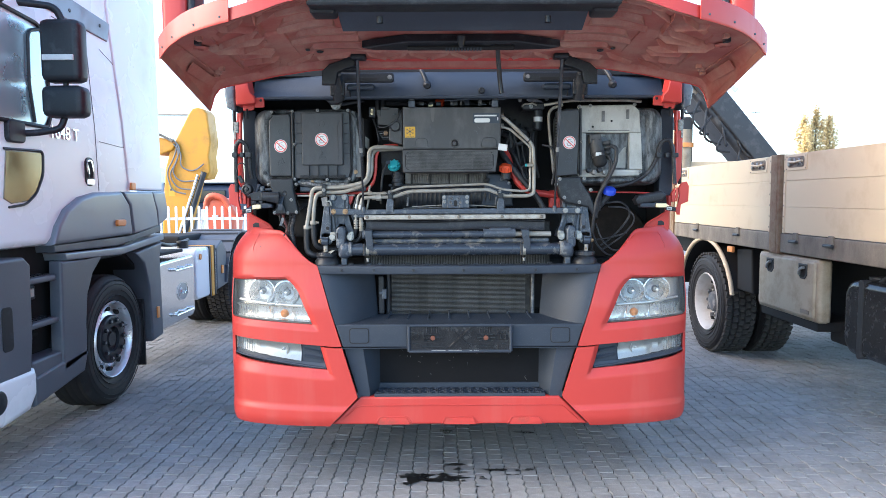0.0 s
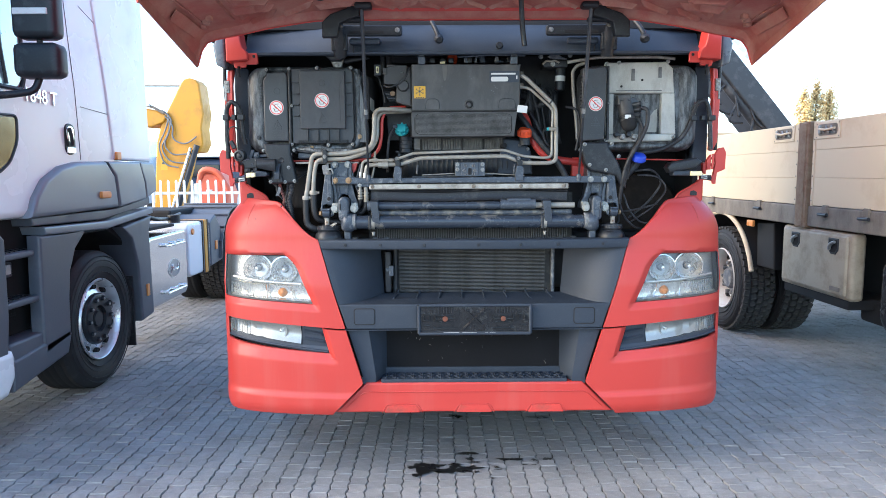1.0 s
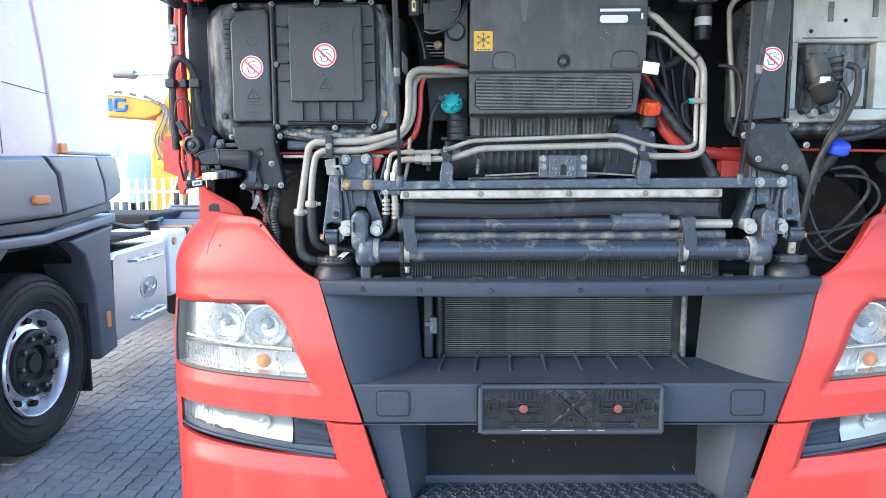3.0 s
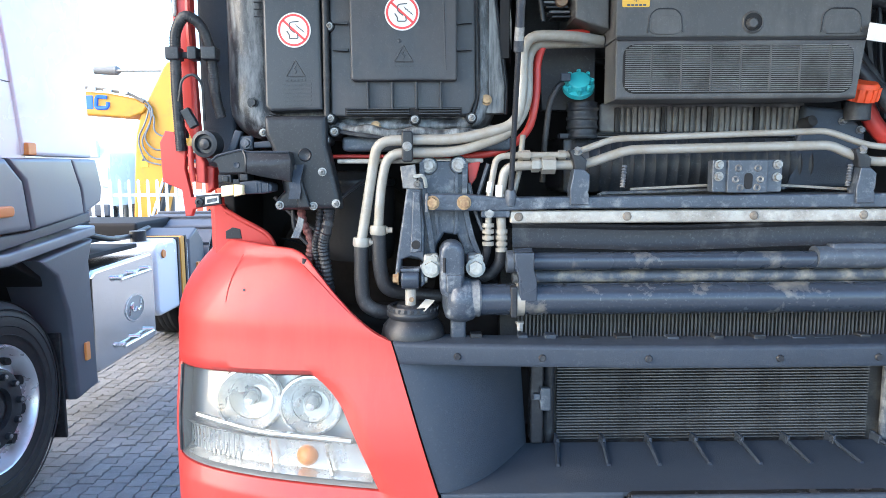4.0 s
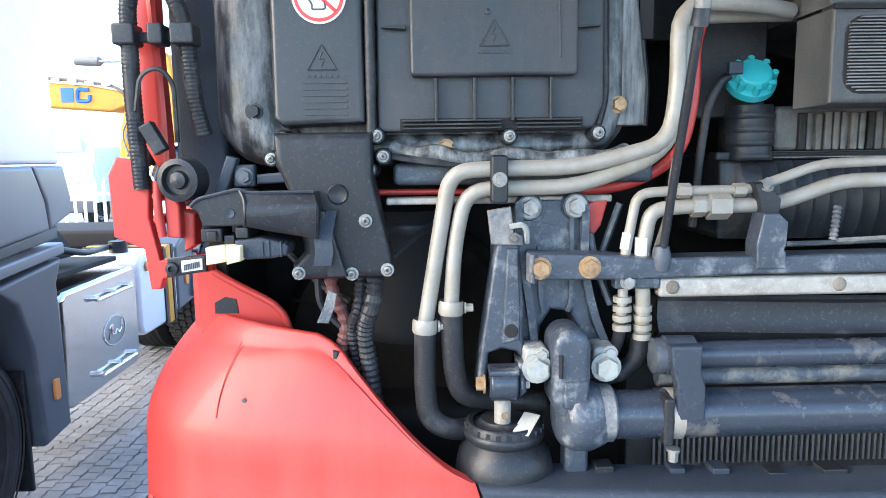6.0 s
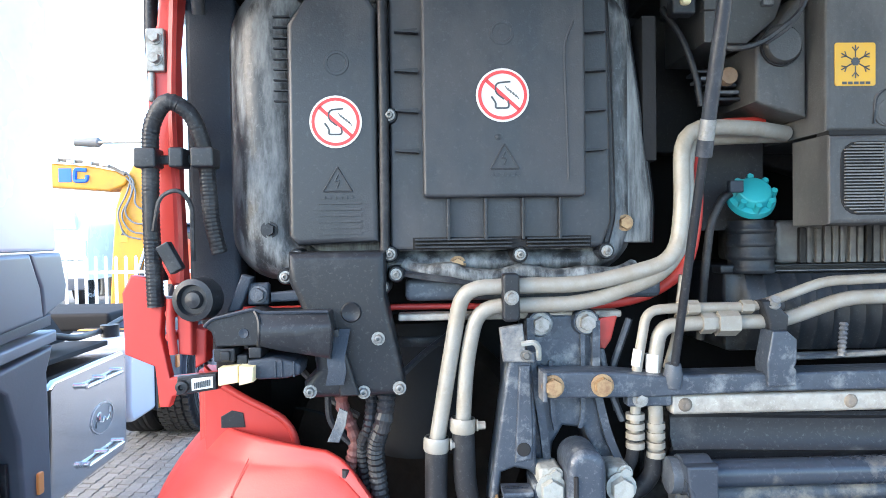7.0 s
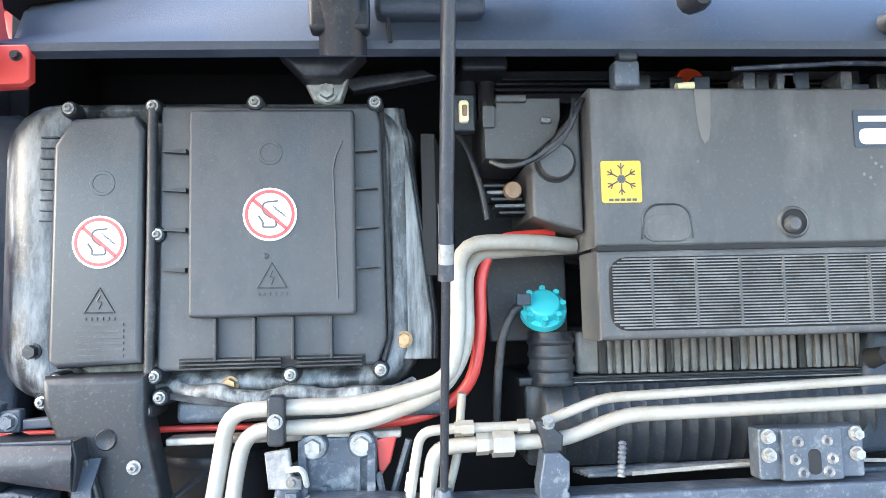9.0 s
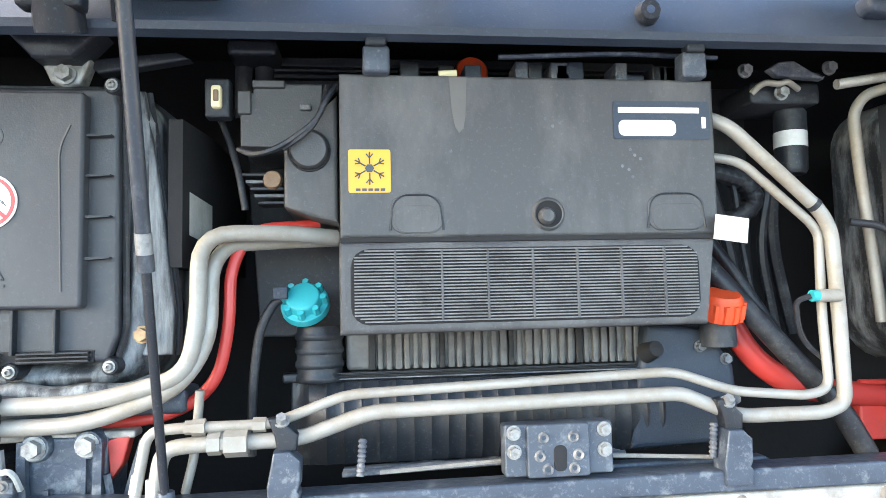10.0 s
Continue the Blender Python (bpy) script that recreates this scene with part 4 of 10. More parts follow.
# ---- the raised front flap ----
FLAP_REAR = [(0, 2.270), (0.62, 2.270), (0.725, 2.266), (0.92, 2.238), (1.07, 2.207), (1.17, 2.190), (1.21, 2.176), (1.238, 2.140), (1.255, 2.085), (1.262, 2.068)]
FLAP_FREE = [(0, 2.378), (0.60, 2.374), (0.68, 2.362), (0.78, 2.325), (0.89, 2.300), (1.10, 2.274), (1.20, 2.247), (1.24, 2.226), (1.262, 2.212)]


def flap_z(x, v):
    """Height of the flap's underside; v runs from the hinge edge (0) to the free edge (1)."""
    a = abs(x)
    r_, f_ = lerp_at(FLAP_REAR, a), lerp_at(FLAP_FREE, a)
    return r_ + (f_ - r_) * v


def flap_y(x, v):
    a = max(0.0, abs(x) - 0.75) / 0.51
    rear = -0.085 + 0.02 * a
    front = -0.90 + 0.26 * a ** 2
    return rear + (front - rear) * v


NX = 72
xs = [1.262 * math.sin(math.pi / 2 * (2 * k / NX - 1) * 0.98) / math.sin(math.pi / 2 * 0.98) for k in range(NX + 1)]
rows = []
for v, drop in ((-0.012, 0.030), (0.0, 0.032), (0.018, 0.028), (0.032, 0.0), (0.2, -0.006), (0.4, -0.008), (0.6, -0.008), (0.8, -0.006), (0.955, 0.0), (0.975, 0.024), (0.995, 0.037), (1.005, 0.036)):
    rows.append([(x, flap_y(x, v), flap_z(x, v) - drop) for x in xs])
flap = part("front_flap", thick(grid(rows), -0.006), RED_IN, truck, "raised front flap, dusty brownish red inside")
# outer skin with a bright painted edge
rows = []
for v, up in ((-0.014, -0.030), (-0.014, 0.012), (0.1, 0.030), (0.5, 0.040), (0.9, 0.030), (1.01, 0.012), (1.014, -0.036)):
    rows.append([(x * 1.004, flap_y(x, v), flap_z(x, v) + up) for x in xs])
part("outer_skin", grid(rows), RED, flap, "faded red outer skin")
rear_lip = [(x, flap_y(x, -0.010), flap_z(x, 0) - 0.031) for x in xs]
part("rear_lip", tube(rear_lip, 0.0055, 0.004, 6), RED, flap)


def under(x, v, d=0.0):
    """A spot on the flap's underside, d below it."""
    return Vector((x, flap_y(x, v), flap_z(x, v) + 0.006 - d))


def pad(x0, x1, v0, v1, h, cut=0.0, mat_=RED_IN):
    """A shallow pressed plank on the underside, its outer end cut on the slant."""
    c = lambda u, w: (x0 + (x1 + cut * (w - 0.5) - x0) * u, v0 + (v1 - v0) * w)
    rows = []
    for w, d in ((0.0, -0.002), (0.12, h * 0.12), (0.5, h * 0.5), (0.93, h), (1.0, -0.002)):
        row = [under(*c(0.0, w), -0.002)]
        row += [under(*c(u, w), d) for u in np.linspace(0.02, 0.98, 9)]
        row += [under(*c(1.0, w), -0.002)]
        rows.append(row)
    part("pressed_plank", grid(rows), mat_, flap)


def rib(a, b, h=0.014, w=0.015, mat_=RED_IN):
    """A tapering pressed rib on the underside between two spots (x, v)."""
    d = Vector((b[0] - a[0], (b[1] - a[1]) * 0.8)).normalized()
    n_ = (-d.y * w, d.x * w / 0.8)
    rows = []
    for off, k_ in ((-1.0, -0.002), (-0.35, h), (0.35, h * 0.8), (1.0, -0.002)):
        row = []
        for k in range(9):
            f = k / 8
            x, v = a[0] + (b[0] - a[0]) * f + n_[0] * off, a[1] + (b[1] - a[1]) * f + n_[1] * off
            row.append(under(x, min(max(v, 0.035), 0.95), k_ * (1 if 0 < k < 8 else 0.1) if k_ > 0 else k_))
        rows.append(row)
    part("pressed_rib", grid(rows), mat_, flap)


for s_ in (-1, 1):
    x = s_ * 1.262
    rows = [[(x, flap_y(x, v), flap_z(x, v) + up) for v in np.linspace(0, 1, 12)] for up in (0.010, -0.018, -0.034)]
    part("end_wall", thick(grid(rows), 0.006), RED_IN, flap)
    # stepped end of the bright free edge
    lip = [(s_ * (0.893 + 0.369 * k / 10), flap_y(0.893 + 0.369 * k / 10, 1.016), flap_z(0.893 + 0.369 * k / 10, 1)) for k in range(11)]
    rows = [[(a, b - 0.006 - dy, c + dz) for a, b, c in lip] for dy, dz in ((0.0, 0.050), (0.004, 0.044), (0.004, -0.030), (0.0, -0.040))]
    wing = part("edge_wing", thick(grid(rows), 0.005), RED, flap, "faded red edge piece")
    for xx in (0.93, 1.05, 1.17, 1.235):
        part("rivet", spun([(0, 0.002), (0.004, 0.001), (0.005, 0)], (s_ * xx, flap_y(xx, 1.016) - 0.012, flap_z(xx, 1) - 0.016), (0, -1, 0), 8), LABEL_K, wing)
    # pressed planks of the dusty middle field
    for k, (v0, v1, xe) in enumerate(((0.20, 0.30, 0.70), (0.305, 0.41, 0.745), (0.415, 0.52, 0.735), (0.525, 0.63, 0.765), (0.635, 0.74, 0.755), (0.745, 0.84, 0.73))):
        pad(s_ * (0.545 if k > 2 else 0.46), s_ * xe, v0, v1, 0.020, s_ * (0.05 if k % 2 else -0.04), RED_DUST)
    pad(s_ * 0.48, s_ * 0.66, 0.845, 0.955, 0.020, s_ * 0.04, RED_DUST)
    pad(s_ * 0.765, s_ * 0.845, 0.10, 0.60, 0.010, 0.0)
    # fans of ribs between the middle field and the pocket
    for a, b, w in (((0.855, 0.66), (1.11, 0.60), 0.012), ((0.855, 0.54), (1.12, 0.62), 0.013), ((0.855, 0.34), (1.11, 0.58), 0.015), ((0.855, 0.50), (1.0, 0.44), 0.012), ((0.86, 0.30), (1.02, 0.40), 0.012),
                    ((0.86, 0.30), (1.03, 0.14), 0.012), ((0.86, 0.20), (1.04, 0.26), 0.012), ((0.86, 0.14), (1.0, 0.06), 0.010), ((0.855, 0.72), (1.0, 0.86), 0.013), ((0.855, 0.90), (1.02, 0.76), 0.013),
                    ((0.70, 0.93), (0.85, 0.80), 0.014), ((0.62, 0.90), (0.80, 0.93), 0.012), ((0.83, 0.90), (0.845, 0.62), 0.012), ((0.70, 0.16), (0.85, 0.07), 0.012), ((0.52, 0.15), (0.70, 0.10), 0.010)):
        rib((s_ * a[0], a[1]), (s_ * b[0], b[1]), 0.026, w * 0.62, RED_DUST if b[0] > 1.1 or a[0] < 0.8 else RED_IN)
    rib((s_ * 1.055, 0.10), (s_ * 1.055, 0.74), 0.010, 0.006)
    # smooth outer pocket with its socket, clips and fold
    part("socket", spun([(0.0, -0.004), (0.012, -0.002), (0.014, 0.010), (0.020, 0.011), (0.030, 0.009), (0.036, 0.0)], under(s_ * 1.135, 0.66, -0.001), (0, 0, -1), 22), RED_IN, flap)
    part("socket_hole", spun([(0, 0.004), (0.012, 0.004), (0.013, 0)], under(s_ * 1.135, 0.66, 0.0), (0, 0, -1), 14), VOID, flap)
    fold = [under(s_ * (1.205 - 0.02 * u), 0.92 - 0.72 * u, 0.002) for u in np.linspace(0, 1, 9)]
    part("pocket_fold", tube(fold, 0.005, 0.02, 6), RED_IN, flap)
    rows = [[under(s_ * (1.212 + 0.034 * w - 0.01 * u), 0.56 - 0.42 * u, 0.010) for u in np.linspace(0, 1, 6)] for w in (0.0, 1.0)]
    part("pocket_plate", thick(grid(rows), 0.004), RED_IN, flap)
    for xx, vv, m_ in ((1.12, 0.76, BLACK), (1.10, 0.80, RED_DUST), (1.165, 0.20, RED_DUST), (1.185, 0.15, RED_DUST), (1.14, 0.24, RED_DUST)):
        p = under(s_ * xx, vv)
        part("clip", block(p.x - 0.012, p.x + 0.012, p.y - 0.016, p.y + 0.016, p.z - 0.018, p.z + 0.006, 0.003), m_, flap)
    part("grommet", spun([(0.0, 0.002), (0.009, 0.002), (0.010, 0.006), (0.015, 0.006), (0.017, 0)], under(s_ * 0.665, 0.20, 0.006), (0, 0, -1), 12), BLACK, flap)
    part("grommet", spun([(0.0, 0.001), (0.006, 0.001), (0.007, 0.005), (0.010, 0.005), (0.012, 0)], under(s_ * 0.715, 0.25, 0.006), (0, 0, -1), 12), BLACK, flap)
for k in range(9):                              # zigzag web along the hinge edge
    x = -0.45 + 0.1 * k
    rib((x, 0.06 if k % 2 else 0.16), (x + 0.1, 0.16 if k % 2 else 0.06), 0.018, 0.007, RED_DUST)
rib((-0.50, 0.185), (0.50, 0.185), 0.014, 0.008, RED_DUST)
rib((-0.52, 0.045), (0.52, 0.045), 0.016, 0.008, RED)

# dark inner grille panels and handle rail
z0 = flap_z(0, 0.6)
part("inner_panel", turned(plate([(-0.50, -0.055), (0.50, -0.055), (0.515, 0.055), (-0.515, 0.055)], -0.02, 0.02, 0.006), Matrix.Translation((0.0, -0.66, 2.335)) @ Matrix.Rotation(radians(48), 4, "X")), COWL, flap, "blue-grey plastic inner panel")
part("inner_strip", block(-0.60, 0.60, -0.90, -0.79, 2.318, 2.356, 0.012), BLACK, flap, "black plastic strip")
for s_ in (-1, 1):
    part("strip_end", block(s_ * 0.50, s_ * 0.60, -0.84, -0.74, 2.305, 2.345, 0.012), BLACK, flap)
    part("strip_stud", pole((s_ * 0.33, -0.80, 2.30), (s_ * 0.33, -0.80, 2.275), 0.012), BLACK, flap)
out = [(-0.45, -0.012), (-0.40, -0.030), (-0.27, -0.036), (0.27, -0.036), (0.40, -0.030), (0.45, -0.012), (0.25, 0.040), (-0.25, 0.040)]
rail = part("pull_rail", turned(plate(out, -0.02, 0.02, 0.008), Matrix.Translation((0.0, -0.40, 2.290)) @ Matrix.Rotation(radians(72), 4, "X")), BLACK, flap, "black plastic pull rail")
part("rail_slot", tube([(-0.24, -0.405, 2.267), (0.24, -0.405, 2.267)], 0.012, 0.02, 8), VOID, rail)
bm = bmesh.new()
for k in range(12):
    block(-0.07 + 0.014 * k, -0.062 + 0.014 * k, -0.42, -0.39, 2.254, 2.264, 0, bm)
part("rail_teeth", bm, COWL, rail)
part("latch_peg", pole((0.0, -0.47, 2.30), (0.0, -0.47, 2.255), 0.022, 0.010, 12), BLACK, flap)
part("pull_strap", tube([(0.165, -0.42, 2.31), (0.170, -0.36, 2.25), (0.182, -0.33, 2.13), (0.190, -0.33, 2.075)], 0.011, 0.06, 8), BLACK, flap, "hanging black pull strap")
part("strap_bracket", block(0.14, 0.23, -0.44, -0.40, 2.275, 2.30, 0.006), BLACK, flap)
# hinges and gas struts
for s_ in (-1, 1):
    hin = part("flap_hinge", block(s_ * 0.50, s_ * 0.66, -0.10, -0.055, 2.225, 2.285, 0.012), BLACK, truck, "black steel flap hinge")
    part("hinge_arm", tube([(s_ * 0.63, -0.05, 2.265), (s_ * 0.635, 0.01, 2.22), (s_ * 0.625, 0.03, 2.15), (s_ * 0.625, 0.05, 2.10)], 0.03, 0.05, 8), BLACK, hin)
    o = [(s_ * a, b) for a, b in ((0.513, 2.285), (0.513, 2.240), (0.56, 2.226), (0.600, 2.208), (0.612, 2.150), (0.678, 2.150), (0.676, 2.215), (0.640, 2.248), (0.570, 2.272), (0.548, 2.298))]
    part("hinge_body", plate(o, -0.150, -0.115, 0.006), BLACK, hin)
    part("hinge_plate", block(s_ * 0.59, s_ * 0.665, 0.015, 0.045, 2.12, 2.20, 0.006), BLACK, hin)
    for k in (-1, 1):
        part("bolt", hexbolt((s_ * (0.625 + 0.018 * k), -0.058, 2.215), 0.008, 0.008), ZINC, hin)
    part("strap_end", block(s_ * 0.455, s_ * 0.53, -0.195, -0.135, 2.262, 2.290, 0.010), BLACK, hin)
    top = Vector((s_ * 0.500, -0.165, 2.28))
    foot = Vector((s_ * 0.508, 0.080, 1.530))
    knee = top.lerp(foot, 0.62)
    strut = part("gas_strut", pole(top, knee, 0.0084, n=18), STRUT, truck, "black gas strut holding the flap up")
    part("rod", pole(knee, foot, 0.0055, n=10), BLACK, strut)
    part("end_label", pole(top.lerp(foot, 0.575), top.lerp(foot, 0.612), 0.0092, n=16), ZINC, strut, "worn grey label")
    part("collar", pole(top.lerp(foot, 0.605), top.lerp(foot, 0.63), 0.0096, n=16), STRUT, strut)
    part("ball_end", spun([(0, 0.02), (0.010, 0.016), (0.013, 0.0), (0.010, -0.016), (0, -0.02)], foot, (0, 0, 1), 12), STEEL, strut)

# cowl under the windscreen
rows = []
for z, y in ((2.108, 0.075), (2.112, 0.058), (2.122, 0.055), (2.126, 0.066), (2.17, 0.072), (2.22, 0.095), (2.27, 0.15), (2.31, 0.24)):
    rows.append([(x, y + (0.10 if z > 2.15 else 0.015) * (abs(x) / 1.1) ** 4, z) for x in np.linspace(-1.10, 1.10, 30)])
cowl = part("cowl", thick(grid(rows), 0.006), COWL, truck, "blue-grey plastic cowl below the windscreen")
part("cowl_top", block(-1.15, 1.15, 0.16, 0.42, 2.285, 2.30, 0.004), COWL, cowl)
for s_ in (-1, 1):
    gb = part("grab_handle", plate([(s_ * c, d) for c, d in rounded(0.335, 0.668, 2.190, 2.238, 0.014)], 0.024, 0.05, 0.006), BLACK, cowl, "flat black grab handle")
    part("grip_slot", plate([(s_ * c, d) for c, d in rounded(0.42, 0.58, 2.198, 2.212, 0.006)], 0.0225, 0.03, 0.001), VOID, gb)
    part("handle_bolt", spun([(0, 0.004), (0.006, 0.005), (0.011, 0.004), (0.012, 0)], (s_ * 0.357, 0.024, 2.214), (0, -1, 0), 14), CAST, gb)
    part("handle_bolt", spun([(0, 0.004), (0.006, 0.005), (0.011, 0.004), (0.012, 0)], (s_ * 0.648, 0.024, 2.214), (0, -1, 0), 14), CAST, gb)
    part("handle_recess", block(s_ * 0.44, s_ * 0.585, 0.045, 0.085, 2.155, 2.185, 0.01), COWL, cowl)
    part("cowl_seam", pole((s_ * 0.565, 0.052, 2.118), (s_ * 0.568, 0.052, 2.150), 0.003, n=6), VOID, cowl)
for x in (-0.163, 0.80):
    part("washer_nozzle", tube([(x - 0.035, 0.09, 2.265), (x - 0.015, 0.05, 2.22), (x, 0.035, 2.178)], 0.012, 0.03, 8), BLACK, cowl, "black washer nozzle")
    part("nozzle_tip", spun([(0, 0.012), (0.012, 0.012), (0.020, 0.0), (0.022, -0.02)], (x, 0.028, 2.172), (0.1, -1, -0.3), 12), BLACK, cowl)
part("wiper_pivot", spun([(0.006, 0.014), (0.014, 0.014), (0.018, 0)], (0.12, 0.062, 2.15), (0, -1, 0), 12), BLACK, cowl)

# red corner blocks and side posts
for s_ in (-1, 1):
    out = [(s_ * a, b) for a, b in ((1.162, 2.079), (1.162, 2.22), (1.100, 2.22), (1.092, 2.170), (1.084, 2.140), (1.069, 2.128), (1.061, 2.113), (1.061, 2.086))]
    post = part("side_post", plate(out, 0.040, 0.14, 0.007), RED, truck, "red painted door post and corner block")
    part("corner_tab", plate([(s_ * a, b) for a, b in ((1.070, 2.120), (1.026, 2.121), (1.021, 2.115), (1.020, 2.075), (1.028, 2.069), (1.070, 2.068))], 0.066, 0.080, 0.003), RED, post)
    part("tab_bolt", hexbolt((s_ * 1.037, 0.066, 2.105), 0.0055, 0.007), BLACK, post)
    part("corner_flange", plate([(s_ * a, b) for a, b in ((1.140, 2.085), (1.072, 2.085), (1.081, 2.058), (1.104, 2.056), (1.105, 2.063), (1.119, 2.063), (1.120, 2.053), (1.134, 2.055))], 0.080, 0.092, 0.003), RED, post)
    part("corner_pipe", pole((s_ * 1.128, 0.105, 2.085), (s_ * 1.130, 0.13, 2.02), 0.009, n=12), BLACK, post)
    out = [(s_ * a, b) for a, b in ((1.160, 2.055), (1.188, 2.05), (1.192, 2.01), (1.205, 1.985), (1.206, 1.90), (1.200, 1.70), (1.178, 1.655), (1.163, 1.66), (1.168, 1.80), (1.168, 1.98))]
    part("post_flange", plate(out, 0.140, 0.17, 0.006), RED, post)
    part("post_fold", tube([(s_ * 1.166, 0.138, 2.05), (s_ * 1.171, 0.134, 1.90), (s_ * 1.164, 0.132, 1.75), (s_ * 1.163, 0.13, 1.66)], 0.006, 0.05, 6), RED, post)
    part("post_web", plate([(s_ * a, b) for a, b in ((1.10, 2.06), (1.175, 2.06), (1.172, 1.55), (1.10, 1.55))], 0.24, 0.27, 0.004), BLACK, post)
    part("door_seal", tube([(s_ * 1.214, 0.19, 2.10), (s_ * 1.218, 0.19, 2.02), (s_ * 1.212, 0.19, 1.92), (s_ * 1.212, 0.19, 1.80), (s_ * 1.21, 0.19, 1.66)], 0.010, 0.04, 8), RUBBER, post)
    part("post_hinge", plate([(s_ * a, b) for a, b in rounded(1.178, 1.203, 1.945, 2.003, 0.003)], 0.132, 0.142, 0.002), ZINC, post)
    for z in (1.990, 1.962):
        part("bolt", hexbolt((s_ * 1.190, 0.132, z), 0.0075, 0.008), ZINC, post)
    part("hinge_tail", block(s_ * 1.193, s_ * 1.202, 0.133, 0.142, 1.905, 1.945, 0.003), ZINC, post)
    for z in (1.620, 1.589):
        part("pin", spun([(0, 0.006), (0.006, 0.005), (0.0075, -0.02)], (s_ * 1.172, 0.118, z), (0, -1, 0), 14), RED, post)
    for k in range(9):
        part("tag_bar", block(s_ * (1.118 + 0.0024 * k), s_ * (1.1192 + 0.0024 * k), 0.1030, 0.105, 1.5255 - 0.0005 * k, 1.5335 - 0.0005 * k, 0), LABEL_K, post)
    # broad lower bracket, hinge leaves, tag arm and the red well behind the crest
    out = [(s_ * a, b) for a, b in ((1.236, 1.648), (1.224, 1.672), (1.200, 1.668), (1.190, 1.655), (1.182, 1.636), (1.186, 1.592), (1.175, 1.534), (1.112, 1.540), (1.111, 1.517), (1.150, 1.513), (1.172, 1.508), (1.177, 1.494), (1.190, 1.494), (1.195, 1.549), (1.234, 1.566))]
    part("lower_bracket", plate(out, 0.118, 0.134, 0.003), RED, post)
    part("leaf_edge", tube([(s_ * 1.171, 0.116, 1.640), (s_ * 1.171, 0.114, 1.60), (s_ * 1.168, 0.116, 1.566)], 0.006, 0.01, 8), RED, post)
    part("hinge_leaf", plate([(s_ * a, b) for a, b in ((1.164, 1.638), (1.155, 1.628), (1.143, 1.607), (1.144, 1.563), (1.163, 1.565))], 0.116, 0.140, 0.004), RED, post)
    part("hinge_leaf", plate([(s_ * a, b) for a, b in ((1.146, 1.600), (1.129, 1.595), (1.131, 1.552), (1.146, 1.543))], 0.130, 0.160, 0.004), RED, post)
    part("type_tag", plate([(s_ * a, b) for a, b in ((1.142, 1.5345), (1.1145, 1.537), (1.1145, 1.5225), (1.142, 1.519))], 0.1045, 0.108, 0), LABEL, post, "small white tag with bars")
    part("tag_holder", plate([(s_ * a, b) for a, b in ((1.162, 1.537), (1.111, 1.541), (1.111, 1.519), (1.146, 1.514), (1.164, 1.512))], 0.1075, 0.118, 0.002), BLACK, post)
    part("tag_screw", spun([(0, 0.002), (0.003, 0.002), (0.004, 0.006), (0.008, 0.005), (0.009, 0)], (s_ * 1.155, 0.1075, 1.524), (0, -1, 0), 16), BLACK, post)
    out = [(s_ * a, b) for a, b in ((1.172, 1.515), (1.140, 1.512), (1.143, 1.40), (1.172, 1.40))]
    ft = part("foot_flange", plate([(a + s_ * 0.012, b) for a, b in out], 0.255, 0.31, 0.008), RED, post)
    part("foot_groove", tube([(s_ * 1.170, 0.2535, 1.50), (s_ * 1.172, 0.2535, 1.46), (s_ * 1.170, 0.2535, 1.42)], 0.004, 0.02, 6), RED, ft)
    part("foot_fold", tube([(s_ * 1.151, 0.26, 1.505), (s_ * 1.151, 0.26, 1.46), (s_ * 1.142, 0.27, 1.43)], 0.006, 0.02, 6), RED, ft)
    out = [(s_ * a, b) for a, b in ((1.165, 1.53), (1.133, 1.495), (1.102, 1.480), (1.068, 1.462), (1.047, 1.449), (1.034, 1.430), (1.020, 1.36), (1.165, 1.36))]
    part("inner_ramp", plate(out, 0.225, 0.235, 0.003), RED, post)
    part("ramp_rim", tube([(s_ * 1.137, 0.222, 1.500), (s_ * 1.102, 0.222, 1.478), (s_ * 1.068, 0.222, 1.460), (s_ * 1.047, 0.222, 1.447), (s_ * 1.033, 0.223, 1.428), (s_ * 1.022, 0.224, 1.38)], 0.006, 0.03, 8), RED, post)
    # black plate stands in for the dark of a hole in the ramp
    part("foot_plug", plate([(s_ * a, b) for a, b in ((1.124, 1.461), (1.107, 1.457), (1.104, 1.435), (1.140, 1.435), (1.140, 1.452))], 0.2235, 0.23, 0.001), BLACK, post)


